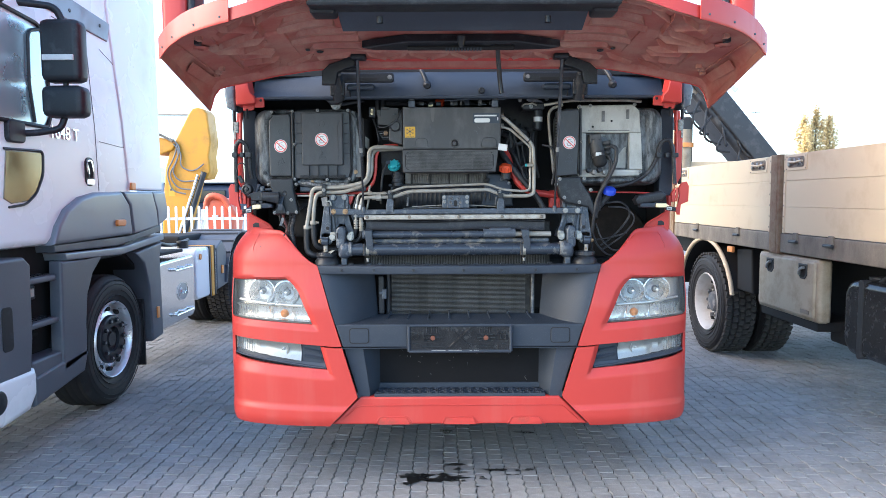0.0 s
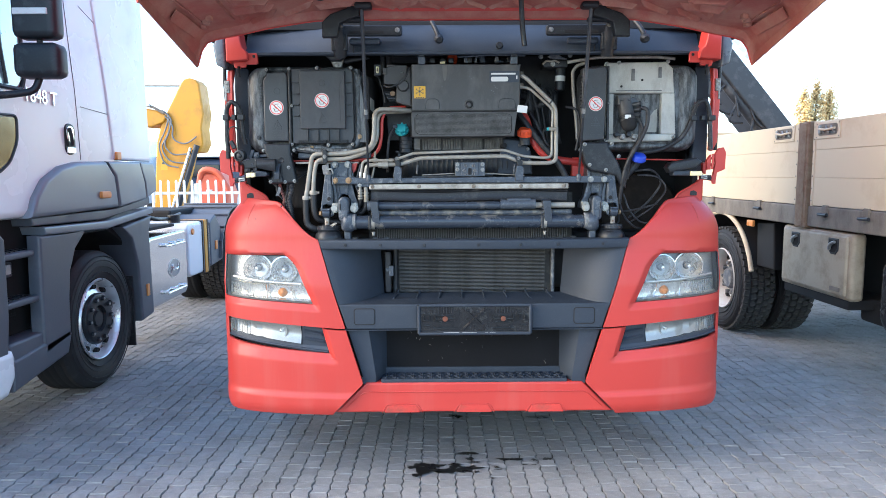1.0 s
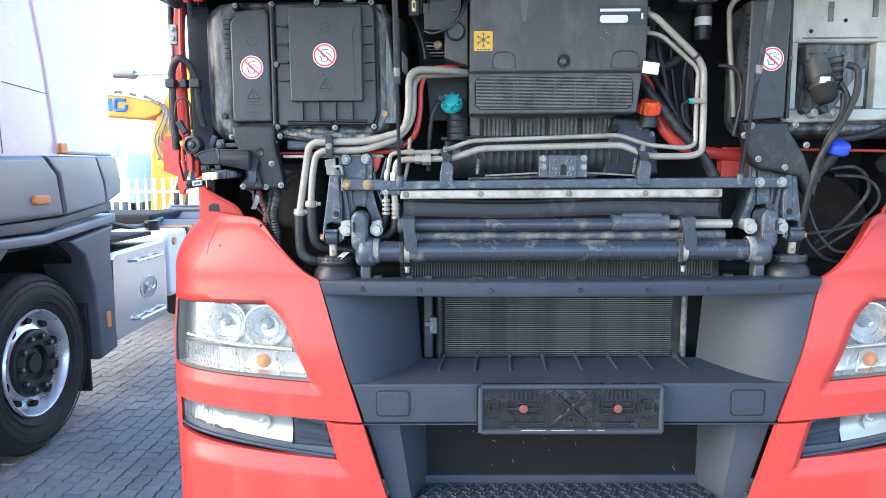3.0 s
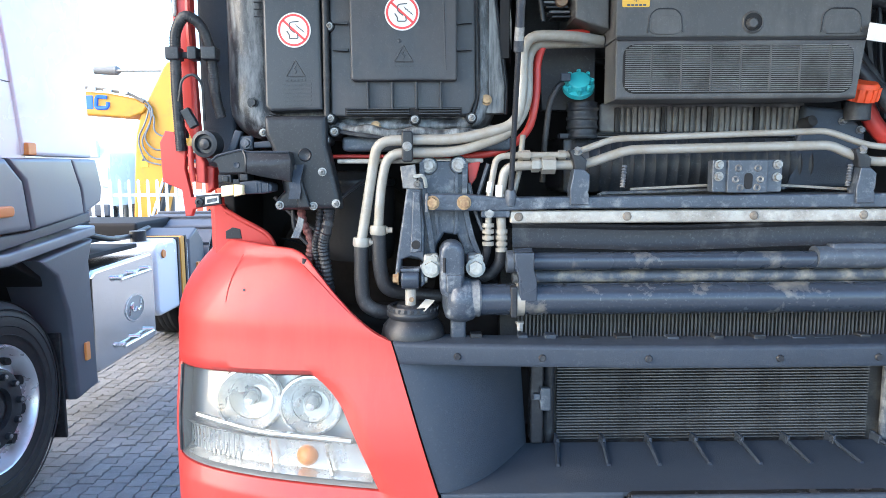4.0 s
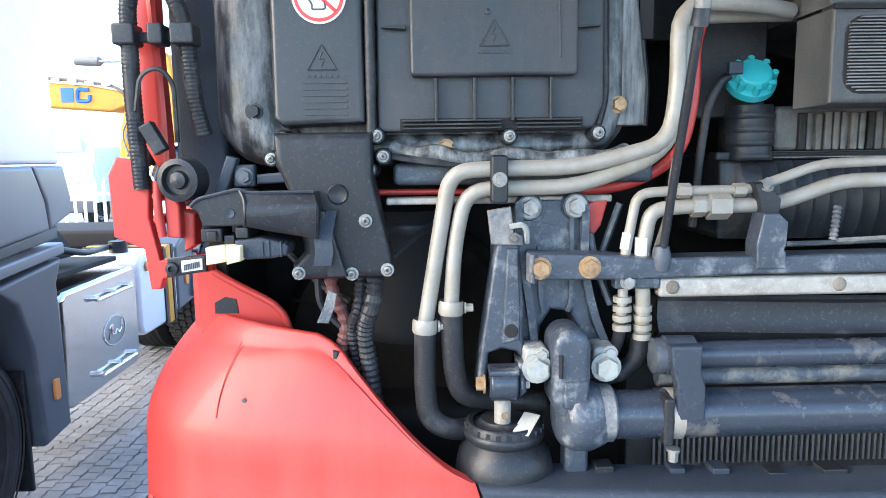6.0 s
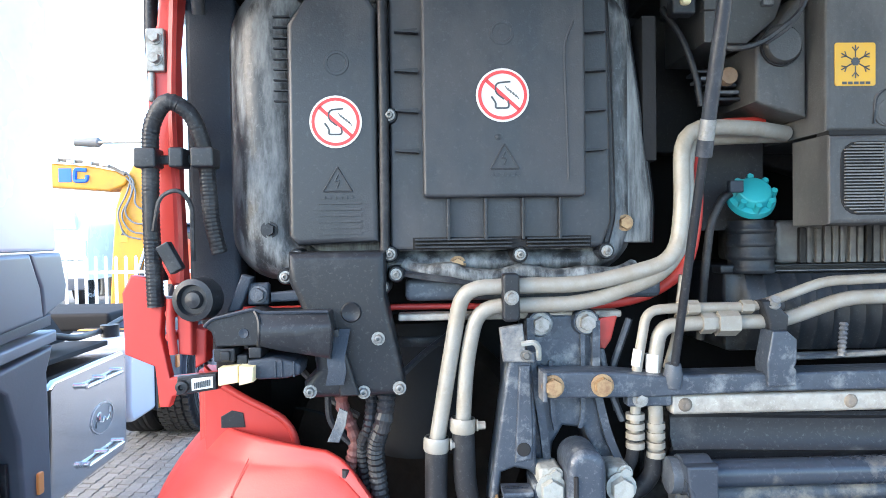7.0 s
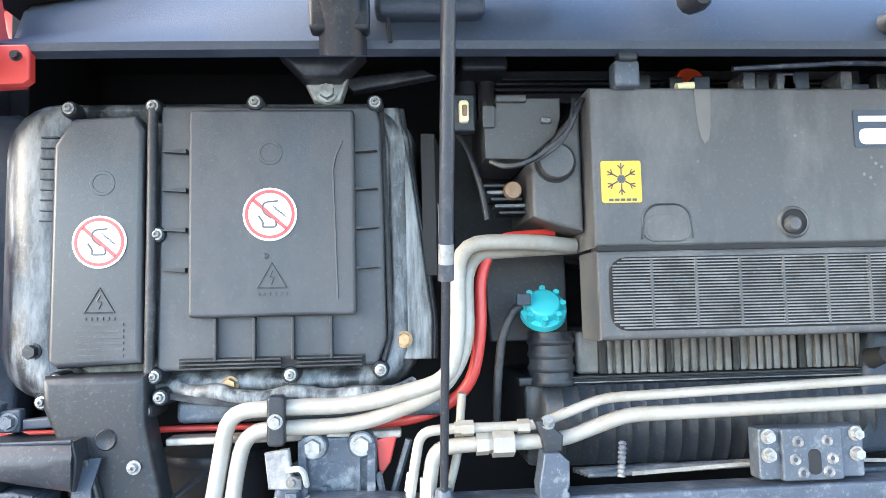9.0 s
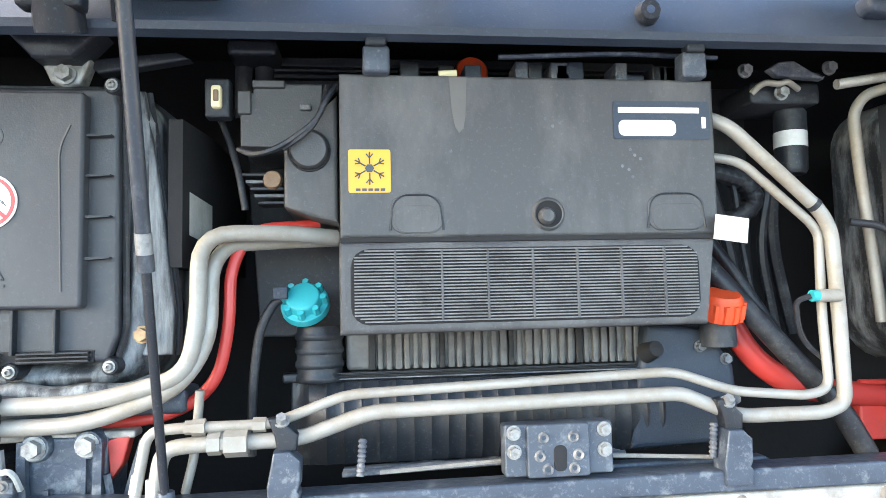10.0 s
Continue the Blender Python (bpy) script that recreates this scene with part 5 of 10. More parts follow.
# ---- the open service bay ----
def ring_sticker(parent, x, y, z, r):
    """A round white warning label with a red ring and bar."""
    st = part("warning_label", spun([(0, 0.0012), (r, 0.0012), (r, 0)], (x, y, z), (0, -1, 0), 32), LABEL, parent, "round white warning label with a red ring and bar")
    part("label_ring", spun([(r * 0.80, 0.0018), (r * 0.92, 0.0018), (r * 0.92, 0.0005)], (x, y, z), (0, -1, 0), 32), LABEL_R, st)
    a = radians(-42)
    t = block(-r * 0.83, r * 0.83, -0.0018, 0, -r * 0.065, r * 0.065, 0)
    part("label_bar", turned(t, Matrix.Translation((x, y, z)) @ Matrix.Rotation(-a, 4, "Y")), LABEL_R, st)
    bm = tube([(x + r * 0.30, y - 0.001, z + r * 0.50), (x - r * 0.25, y - 0.001, z + r * 0.45), (x - r * 0.28, y - 0.001, z + r * 0.1), (x + r * 0.05, y - 0.001, z - r * 0.15)], r * 0.040, 0.01, 5)
    tube([(x - r * 0.42, y - 0.001, z - r * 0.05), (x - r * 0.25, y - 0.001, z - r * 0.30), (x - r * 0.28, y - 0.001, z - r * 0.48), (x + r * 0.25, y - 0.001, z - r * 0.48), (x + r * 0.2, y - 0.001, z - r * 0.2)], r * 0.042, 0.01, 5, bm)
    for k in range(5):
        pole((x + r * (0.1 + 0.10 * k), y - 0.001, z + r * (0.34 - 0.08 * k)), (x + r * (0.22 + 0.10 * k), y - 0.001, z + r * (0.16 - 0.08 * k)), r * 0.022, n=4, bm=bm)
    part("label_drawing", bm, LABEL_K, st)
    return st


def moulded_triangle(parent, x, y, z, w, mat_=LID):
    """A raised warning triangle moulded into a lid."""
    pts = [(x - w, y, z - w * 0.85), (x + w, y, z - w * 0.85), (x, y, z + w * 0.85), (x - w, y, z - w * 0.85)]
    bm = bmesh.new()
    for a, b in zip(pts, pts[1:]):
        pole(a, b, 0.0011, n=5, bm=bm)
    tube([(x + w * 0.05, y, z + w * 0.35), (x - w * 0.18, y, z - w * 0.1), (x + w * 0.15, y, z - w * 0.12), (x - w * 0.05, y, z - w * 0.6)], 0.0010, 0.001, 5, bm)
    for k in range(6):
        block(x - w * 1.1 + k * w * 0.38, x - w * 0.85 + k * w * 0.38, y - 0.001, y + 0.001, z - w * 1.35, z - w * 1.15, 0, bm)
    part("moulded_triangle", bm, mat_, parent)


part("firewall", block(-1.14, 1.14, 0.52, 0.56, 1.15, 2.30, 0.01), VOID, truck, "near-black firewall")
part("bay_side", block(-1.16, -1.13, 0.27, 0.55, 1.2, 2.28, 0.004), VOID, truck)
part("bay_side", block(1.13, 1.16, 0.27, 0.55, 1.2, 2.28, 0.004), VOID, truck)
part("bay_roof", block(-1.15, 1.15, 0.14, 0.54, 2.24, 2.28, 0.004), VOID, truck)
part("bay_floor", block(-1.15, 1.15, 0.30, 0.60, 1.16, 1.20, 0.004), VOID, truck)


def tub(s_, mat_=TUB):
    """The rounded, dished panel of one side that holds the covers."""
    x0, x1, z0, z1 = 0.525, 1.115, 1.655, 2.075
    bm = bmesh.new()
    rows = []
    for inset, y in ((0.0, 0.26), (0.004, 0.20), (0.016, 0.155), (0.035, 0.135), (0.055, 0.132), (0.075, 0.140), (0.085, 0.150)):
        o = rounded(x0 + inset * 0.7, x1 - inset * 1.3, z0 + inset * 0.5, z1 - inset * 0.4, 0.075 - inset * 0.4, 6)
        rows.append([(s_ * a, y, b) for a, b in o + o[:1]])
    grid(rows, bm)
    o = rounded(x0 + 0.05, x1 - 0.10, z0 + 0.04, z1 - 0.03, 0.04, 6)
    bm.faces.new([bm.verts.new((s_ * a, 0.1505, b)) for a, b in o])
    bmesh.ops.remove_doubles(bm, verts=bm.verts, dist=0.0005)
    t = part("side_tub", bm, mat_, truck, "black bay panel streaked with pale dust", 50)
    part("outer_wall", block(s_ * 1.10, s_ * 1.175, 0.20, 0.30, 1.60, 2.07, 0.01), PLASTIC, t)
    return t


# --- side with two closed electrics covers (negative x)
tubl = tub(-1)
o = [(-0.876, 2.055), (-0.586, 2.055), (-0.580, 2.03), (-0.577, 1.735), (-0.590, 1.70), (-0.878, 1.70)]
fr = part("electrics_cover", plate(o, 0.116, 0.15, 0.006), LID, truck, "black plastic electrics cover with a raised lid and warning label")
part("raised_lid", plate(rounded(-0.833, -0.616, 1.769, 2.044, 0.006), 0.097, 0.122, 0.005), LID, fr)
part("lid_fold", tube([(-0.632, 0.0975, 2.0), (-0.645, 0.097, 1.97), (-0.640, 0.0975, 1.79)], 0.0018, 0.02, 5), LID, fr)
part("moulded_emblem", spun([(0.012, 0.0), (0.0125, 0.0007), (0.0160, 0.0007), (0.0165, 0.0)], (-0.727, 0.097, 1.985), (0, -1, 0), 20), LID, fr)
ring_sticker(fr, -0.727, 0.0965, 1.9025, 0.0352)
moulded_triangle(fr, -0.725, 0.0965, 1.822, 0.019)
part("lid_pip", spun([(0, 0.003), (0.004, 0.002), (0.004, 0)], (-0.733, 0.097, 1.848), (0, -1, 0), 10), LID, fr)
for z in (1.99, 1.938, 1.885, 1.832):
    for x in (-0.852, -0.600):
        part("stiffener", plate([(x - 0.017, z + 0.0008), (x + 0.014, z + 0.003 * (1 if x < -0.7 else 0.3)), (x + 0.014, z - 0.003 * (1 if x < -0.7 else 0.3)), (x - 0.017, z - (0.0008 if x < -0.7 else 0.003))], 0.104, 0.118, 0), BLACK, fr)
for x in (-0.80, -0.75, -0.70, -0.65):
    part("stiffener", block(x - 0.002, x + 0.002, 0.104, 0.118, 1.712, 1.768, 0.001), BLACK, fr)
for z in (1.7035, 1.7085, 1.7135):
    part("lower_fin", block(-0.845, -0.715, 0.106, 0.118, z - 0.0012, z + 0.0012, 0.0004), BLACK, fr)
    part("lower_fin", block(-0.695, -0.610, 0.106, 0.118, z - 0.0012, z + 0.0012, 0.0004), BLACK, fr)
part("fin_slot", block(-0.848, -0.606, 0.1145, 0.119, 1.7005, 1.7165, 0.0004), VOID, fr)
o = [(-1.010, 2.00), (-0.985, 2.036), (-0.905, 2.040), (-0.893, 2.02), (-0.893, 1.712), (-1.0, 1.708), (-1.012, 1.72)]
na = part("narrow_cover", plate(o, 0.105, 0.15, 0.008), LID, truck, "narrow black plastic cover with a round warning label")
ring_sticker(na, -0.947, 0.1045, 1.8705, 0.0345)
moulded_triangle(na, -0.946, 0.1045, 1.795, 0.019)
part("moulded_emblem", spun([(0.012, 0.0), (0.0125, 0.0007), (0.0160, 0.0007), (0.0165, 0.0)], (-0.945, 0.105, 1.948), (0, -1, 0), 20), LID, na)
for k in range(6):
    part("moulded_line", block(-0.972, -0.915, 0.1035, 0.106, 1.722 + 0.008 * k, 1.725 + 0.008 * k, 0), LID, na)
for k in range(9):
    part("vent_slit", block(-1.030, -1.008, 0.116, 0.124, 1.90 + 0.014 * k, 1.902 + 0.014 * k, 0.0005), BLACK, na)
part("gasket", tube([(-0.885, 0.114, 2.05), (-0.884, 0.112, 1.90), (-0.886, 0.114, 1.70)], 0.007, 0.02, 8), RUBBER, na)
o = [(-1.012, 1.70), (-0.884, 1.70), (-0.884, 1.64), (-0.862, 1.535), (-0.860, 1.508), (-0.994, 1.506), (-0.994, 1.528), (-0.978, 1.545), (-0.985, 1.60), (-1.012, 1.66)]
ch = part("cable_duct", plate(o, 0.094, 0.14, 0.012), BLACK, truck, "black plastic cable duct cover")
part("dimple", spun([(0, 0.001), (0.008, 0.001), (0.012, 0.003), (0.014, 0.0)], (-0.930, 0.094, 1.62), (0, -1, 0), 14), BLACK, ch)
part("flap_tongue", plate([(-0.958, 1.60), (-0.945, 1.60), (-0.920, 1.513), (-0.945, 1.513)], 0.078, 0.090, 0.004), BLACK, ch)
spots = [(-0.993, 2.050), (-0.884, 2.053), (-0.750, 2.058), (-0.588, 2.057), (-1.003, 1.693), (-1.018, 1.667), (-0.991, 1.652), (-0.879, 1.695), (-0.871, 1.668), (-0.890, 1.651), (-0.704, 1.692), (-0.586, 1.695), (-0.877, 1.880)]
for x, z in spots:
    bm = bmesh.new()
    spun([(0.0095, 0.004), (0.0115, 0.0), (0.0125, -0.05)], (x, 0.115, z), (0, -1, 0), 14, bm)
    bm.faces.new([bm.verts.new((x + 0.010 * math.cos(k), 0.1115, z + 0.010 * math.sin(k))) for k in np.linspace(0, 2 * math.pi, 13)[:-1]])
    part("screw_boss", bm, BLACK, fr)
screws([(x, 0.110, z) for x, z in spots], 0.0052, 0.006, ZINC, fr)
screws([(-0.895, 0.092, 1.585), (-0.985, 0.094, 1.517), (-0.915, 0.092, 1.515), (-0.868, 0.09, 1.52)], 0.006, 0.007, ZINC, ch)
part("bracket_lug", plate([(-0.69, 2.10), (-0.625, 2.10), (-0.637, 2.065), (-0.657, 2.060), (-0.675, 2.068)], 0.135, 0.16, 0.006), ZINC, truck, "plain steel lug on a dark bracket")
part("lug_bolt", hexbolt((-0.655, 0.134, 2.078), 0.011, 0.012), ZINC, truck)
part("lug_arm", plate([(-0.72, 2.128), (-0.60, 2.128), (-0.635, 2.09), (-0.685, 2.09)], 0.10, 0.15, 0.01), BLACK, truck)
part("lug_stay", plate([(-0.64, 2.105), (-0.52, 2.118), (-0.50, 2.108), (-0.62, 2.085)], 0.15, 0.17, 0.004), BLACK, truck)
for x, z, m_ in ((-0.787, 1.679, BRASS), (-0.554, 1.733, BRASS), (-1.043, 1.730, BLACK)):
    part("tub_bolt", hexbolt((x, 0.135, z), 0.009, 0.012), m_, tubl)
part("dusty_flange", plate([(-0.600, 2.058), (-0.556, 2.058), (-0.544, 1.99), (-0.529, 1.88), (-0.514, 1.76), (-0.516, 1.705), (-0.600, 1.705)], 0.1365, 0.158, 0.004), STREAK, tubl, "flange streaked with pale dust")
part("flange_edge", tube([(-0.553, 0.150, 2.058), (-0.526, 0.150, 1.88), (-0.511, 0.150, 1.76), (-0.513, 0.150, 1.705)], 0.005, 0.02, 6), BLACK, tubl)
part("cover_gasket", tube([(-0.581, 0.130, 2.05), (-0.575, 0.130, 1.88), (-0.572, 0.130, 1.74), (-0.582, 0.130, 1.705)], 0.0045, 0.02, 6), RUBBER, tubl)
# crumpled foam seal and dusty ledge beneath
part("seal_strip", tube([(-0.86, 0.135, 1.680), (-0.835, 0.125, 1.668), (-0.80, 0.118, 1.674), (-0.775, 0.116, 1.664), (-0.735, 0.118, 1.660), (-0.70, 0.122, 1.670), (-0.655, 0.12, 1.659), (-0.61, 0.12, 1.666), (-0.57, 0.125, 1.660), (-0.54, 0.14, 1.672)], 0.011, 0.02, 8), STREAK, tubl)
part("seal_lip", tube([(-0.86, 0.12, 1.668), (-0.81, 0.112, 1.660), (-0.76, 0.112, 1.655), (-0.71, 0.112, 1.660), (-0.65, 0.112, 1.650), (-0.58, 0.115, 1.655), (-0.53, 0.13, 1.665)], 0.005, 0.02, 6), BLACK, tubl)
part("ledge", block(-0.86, -0.50, 0.14, 0.22, 1.628, 1.660, 0.008), STEEL, tubl)
part("red_line", tube([(-1.10, 0.17, 1.618), (-0.80, 0.168, 1.618), (-0.60, 0.165, 1.614)], 0.0045, 0.05, 8), RED, truck)
part("red_crossbar", tube([(-0.64, 0.165, 1.610), (-0.52, 0.16, 1.625), (-0.462, 0.145, 1.664), (-0.446, 0.145, 1.74), (-0.446, 0.15, 1.82), (-0.42, 0.165, 1.872), (-0.33, 0.19, 1.880)], 0.0085, 0.06, 8), RED, truck, "bright red brake line")
part("cross_strip", block(-0.87, -0.56, 0.13, 0.16, 1.602, 1.612, 0.003), STRIP, truck)
part("cable_loom", tube([(-1.19, 0.115, 1.63), (-1.192, 0.11, 1.75), (-1.188, 0.105, 1.87), (-1.165, 0.10, 1.903), (-1.135, 0.105, 1.885), (-1.121, 0.115, 1.84), (-1.119, 0.13, 1.74), (-1.112, 0.14, 1.70)], 0.0115, 0.03, 10, ring=0.0010, pitch=0.005), RUBBER, truck, "corrugated black cable loom")
part("thin_cable", tube([(-1.185, 0.10, 1.73), (-1.175, 0.095, 1.775), (-1.15, 0.095, 1.785), (-1.135, 0.10, 1.765), (-1.138, 0.11, 1.69)], 0.003, 0.03, 6), RUBBER, truck)
part("connector", turned(block(-0.009, 0.009, -0.008, 0.008, -0.020, 0.020, 0.002), Matrix.Translation((-1.160, 0.09, 1.695)) @ Matrix.Rotation(radians(-28), 4, "Y")), BLACK, truck)
for x0, x1 in ((-1.206, -1.178), (-1.162, -1.143), (-1.134, -1.104)):
    part("loom_clip", block(x0, x1, 0.092, 0.125, 1.812, 1.838, 0.003), BLACK, truck)
part("clip_strap", block(-1.20, -1.11, 0.112, 0.124, 1.818, 1.830, 0.002), BLACK, truck)
part("horn", spun([(0, 0.012), (0.010, 0.010), (0.012, 0.004), (0.018, 0.004), (0.020, 0.012), (0.027, 0.010), (0.028, -0.02), (0.015, -0.03)], (-1.124, 0.075, 1.642), (-0.15, -1, 0), 24), BLACK, truck, "round black alarm horn")
d = part("air_duct", plate([(-1.111, 1.609), (-1.100, 1.618), (-1.048, 1.630), (-1.037, 1.625), (-0.955, 1.625), (-0.950, 1.603), (-0.953, 1.565), (-1.016, 1.578), (-1.021, 1.584), (-1.096, 1.583), (-1.102, 1.602)], 0.060, 0.12, 0.003), BLACK, truck, "black moulded air duct")
rows = [[(-1.041, 0.056, 1.624), (-0.998, 0.058, 1.624), (-0.957, 0.060, 1.624)], [(-1.038, 0.050, 1.610), (-0.998, 0.050, 1.611), (-0.952, 0.052, 1.612)], [(-1.037, 0.046, 1.596), (-0.995, 0.046, 1.597), (-0.951, 0.047, 1.603)], [(-1.039, 0.053, 1.587), (-0.996, 0.053, 1.582), (-0.954, 0.055, 1.572)], [(-1.042, 0.060, 1.583), (-1.015, 0.060, 1.577), (-0.955, 0.061, 1.566)]]
part("duct_nose", thick(grid(rows), 0.003), BLACK, d)
part("duct_step", tube([(-1.047, 0.058, 1.629), (-1.040, 0.052, 1.618), (-1.039, 0.048, 1.597), (-1.043, 0.058, 1.584)], 0.0025, 0.008, 6), BLACK, d)
part("duct_lip", tube([(-1.110, 0.060, 1.609), (-1.100, 0.058, 1.6185), (-1.048, 0.057, 1.6305), (-1.037, 0.057, 1.6255), (-0.955, 0.058, 1.6255)], 0.0022, 0.008, 6), PLASTIC, d)
part("duct_dimple", spun([(0, 0.0), (0.004, 0.001), (0.006, 0.0015), (0.0065, 0)], (-1.061, 0.060, 1.600), (0, -1, 0), 14), PLASTIC, d)
for x0, x1, z0_, z1_, y_ in ((-1.099, -1.073, 1.564, 1.581, 0.060), (-1.090, -1.078, 1.566, 1.578, 0.055), (-1.072, -1.058, 1.556, 1.572, 0.064), (-1.056, -1.040, 1.568, 1.582, 0.060)):
    part("clip_block", block(x0, x1, y_, 0.11, z0_, z1_, 0.002), BLACK, d)
pb = part("plug_body", plate([(-1.057, 1.566), (-1.025, 1.569), (-0.994, 1.562), (-0.990, 1.557), (-0.992, 1.546), (-1.010, 1.542), (-1.043, 1.541), (-1.057, 1.546)], 0.058, 0.11, 0.004), PLASTIC, d)
for x in (-1.022, -1.014, -0.999):
    part("plug_rib", block(x - 0.001, x + 0.001, 0.0565, 0.08, 1.544, 1.564, 0.0005), PLASTIC, pb)
part("duct_arm", plate([(-1.072, 1.672), (-1.058, 1.668), (-1.068, 1.640), (-1.075, 1.625), (-1.092, 1.622)], 0.095, 0.11, 0.003), PLASTIC, d)
part("bolt_pad", block(-1.066, -1.038, 0.100, 0.115, 1.631, 1.660, 0.003), PLASTIC, d)
part("duct_bolt", hexbolt((-1.051, 0.100, 1.645), 0.009, 0.010), CAST, d)
part("duct_stay", plate([(-1.036, 1.634), (-0.988, 1.636), (-0.975, 1.655), (-0.985, 1.664), (-0.995, 1.650), (-1.036, 1.647)], 0.10, 0.112, 0.003), PLASTIC, d)
part("yellow_plug", plate([(-1.091, 1.558), (-1.066, 1.561), (-1.066, 1.540), (-1.091, 1.536)], 0.048, 0.07, 0.003), CREAM, d, "cream yellow plug")
part("yellow_plug", plate([(-1.0645, 1.561), (-1.046, 1.560), (-1.047, 1.541), (-1.0645, 1.537)], 0.044, 0.07, 0.003), CREAM, d, "cream yellow plug")
part("hanging_strap", thick(grid([[(x0, y_, z) for x0 in (x - 0.0115, x + 0.0115)] for x, z, y_ in ((-0.942, 1.600, 0.082), (-0.948, 1.565, 0.068), (-0.946, 1.548, 0.066), (-0.950, 1.530, 0.068))]), 0.003), PLASTIC, d, "bent dusty strap")
# hoses that drop below the duct
part("corrugated_hose", tube([(-0.905, 0.13, 1.52), (-0.91, 0.12, 1.46), (-0.925, 0.15, 1.43), (-0.92, 0.17, 1.36), (-0.90, 0.17, 1.26)], 0.0095, 0.04, 12, ring=0.0018, pitch=0.0075), RUBBER, truck, sharp=5)
part("corrugated_hose", tube([(-0.885, 0.12, 1.52), (-0.89, 0.11, 1.47), (-0.905, 0.13, 1.435), (-0.90, 0.15, 1.36), (-0.885, 0.14, 1.26)], 0.0130, 0.04, 14, ring=0.0022, pitch=0.0080), RUBBER, truck, sharp=5)
part("corrugated_hose", tube([(-0.95, 0.14, 1.52), (-0.95, 0.14, 1.48), (-0.93, 0.15, 1.44), (-0.95, 0.17, 1.36)], 0.0100, 0.04, 12, ring=0.0022, pitch=0.0090), BROWNRED, truck, "dusty dark red gaiter", sharp=5)
for pts in ([(-1.02, 0.2, 1.53), (-0.97, 0.19, 1.48), (-0.93, 0.18, 1.46)], [(-0.97, 0.15, 1.52), (-0.97, 0.15, 1.46), (-0.94, 0.15, 1.43)], [(-0.87, 0.13, 1.525), (-0.84, 0.15, 1.55), (-0.80, 0.18, 1.575)], [(-0.945, 0.13, 1.40), (-0.95, 0.14, 1.33), (-0.92, 0.16, 1.25)]):
    part("cable", tube(pts, 0.005, 0.03, 6), RUBBER, truck)
part("tie_end", plate([(-0.948, 1.493), (-0.937, 1.487), (-0.940, 1.470), (-0.949, 1.447), (-0.965, 1.448), (-0.955, 1.47)], 0.098, 0.101, 0.001), CAST, truck)
part("inner_arch", spun([(0.0, 0.0), (0.20, 0.0), (0.22, -0.03), (0.22, -0.1)], (-0.86, 0.40, 1.34), (0, -1, 0), 28), LINING, truck, "dirty brown inner shell")
part("shell_seam", tube([(-1.06, 0.396, 1.42), (-1.0, 0.397, 1.405), (-0.965, 0.397, 1.36), (-0.96, 0.397, 1.30)], 0.003, 0.03, 6), VOID, truck)

# --- aluminium heater pipes
PA = [(-0.820, 0.115, 1.437), (-0.804, 0.115, 1.53), (-0.783, 0.11, 1.648), (-0.72, 0.11, 1.650), (-0.61, 0.11, 1.650), (-0.492, 0.11, 1.680), (-0.480, 0.115, 1.75), (-0.480, 0.12, 1.863), (-0.37, 0.14, 1.864), (-0.305, 0.17, 1.860)]
PB = [(-0.784, 0.115, 1.462), (-0.778, 0.115, 1.55), (-0.762, 0.11, 1.622), (-0.70, 0.11, 1.624), (-0.615, 0.11, 1.624), (-0.505, 0.115, 1.662), (-0.468, 0.125, 1.72), (-0.467, 0.135, 1.82), (-0.45, 0.15, 1.85), (-0.37, 0.17, 1.856), (-0.28, 0.19, 1.860)]
for p, r in ((PA, 0.0110), (PB, 0.0105)):
    h = part("heater_pipe", tube(p, r, 0.045, 14), ALU, truck, "dull aluminium heater pipe")
    b = Vector(p[0])
    part("clamp", spun([(0.016, 0.010), (0.018, 0.006), (0.018, -0.006), (0.016, -0.010)], b, (0.05, 0, 1), 18), ALU, h)
    part("clamp_screw", hexbolt(b + Vector((0.018 if r < 0.0115 else -0.030, -0.004, 0)), 0.006, 0.012, (1 if r < 0.0115 else 1, 0, 0)), ALU, h)
for pts in ([(-0.820, 0.115, 1.445), (-0.822, 0.115, 1.356), (-0.818, 0.115, 1.305), (-0.790, 0.12, 1.285), (-0.72, 0.15, 1.275)], [(-0.784, 0.115, 1.465), (-0.782, 0.115, 1.38), (-0.772, 0.12, 1.335), (-0.735, 0.14, 1.322), (-0.65, 0.15, 1.312)]):
    part("heater_hose", tube(pts, 0.0155, 0.05, 12), RUBBER, truck, "black rubber heater hose")
cl = part("pipe_clip", plate(rounded(-0.731, -0.708, 1.604, 1.668, 0.006), 0.088, 0.104, 0.004), BLACK, truck, "black steel pipe clip")
part("bolt", hexbolt((-0.7195, 0.087, 1.636), 0.0075, 0.010), ZINC, cl)



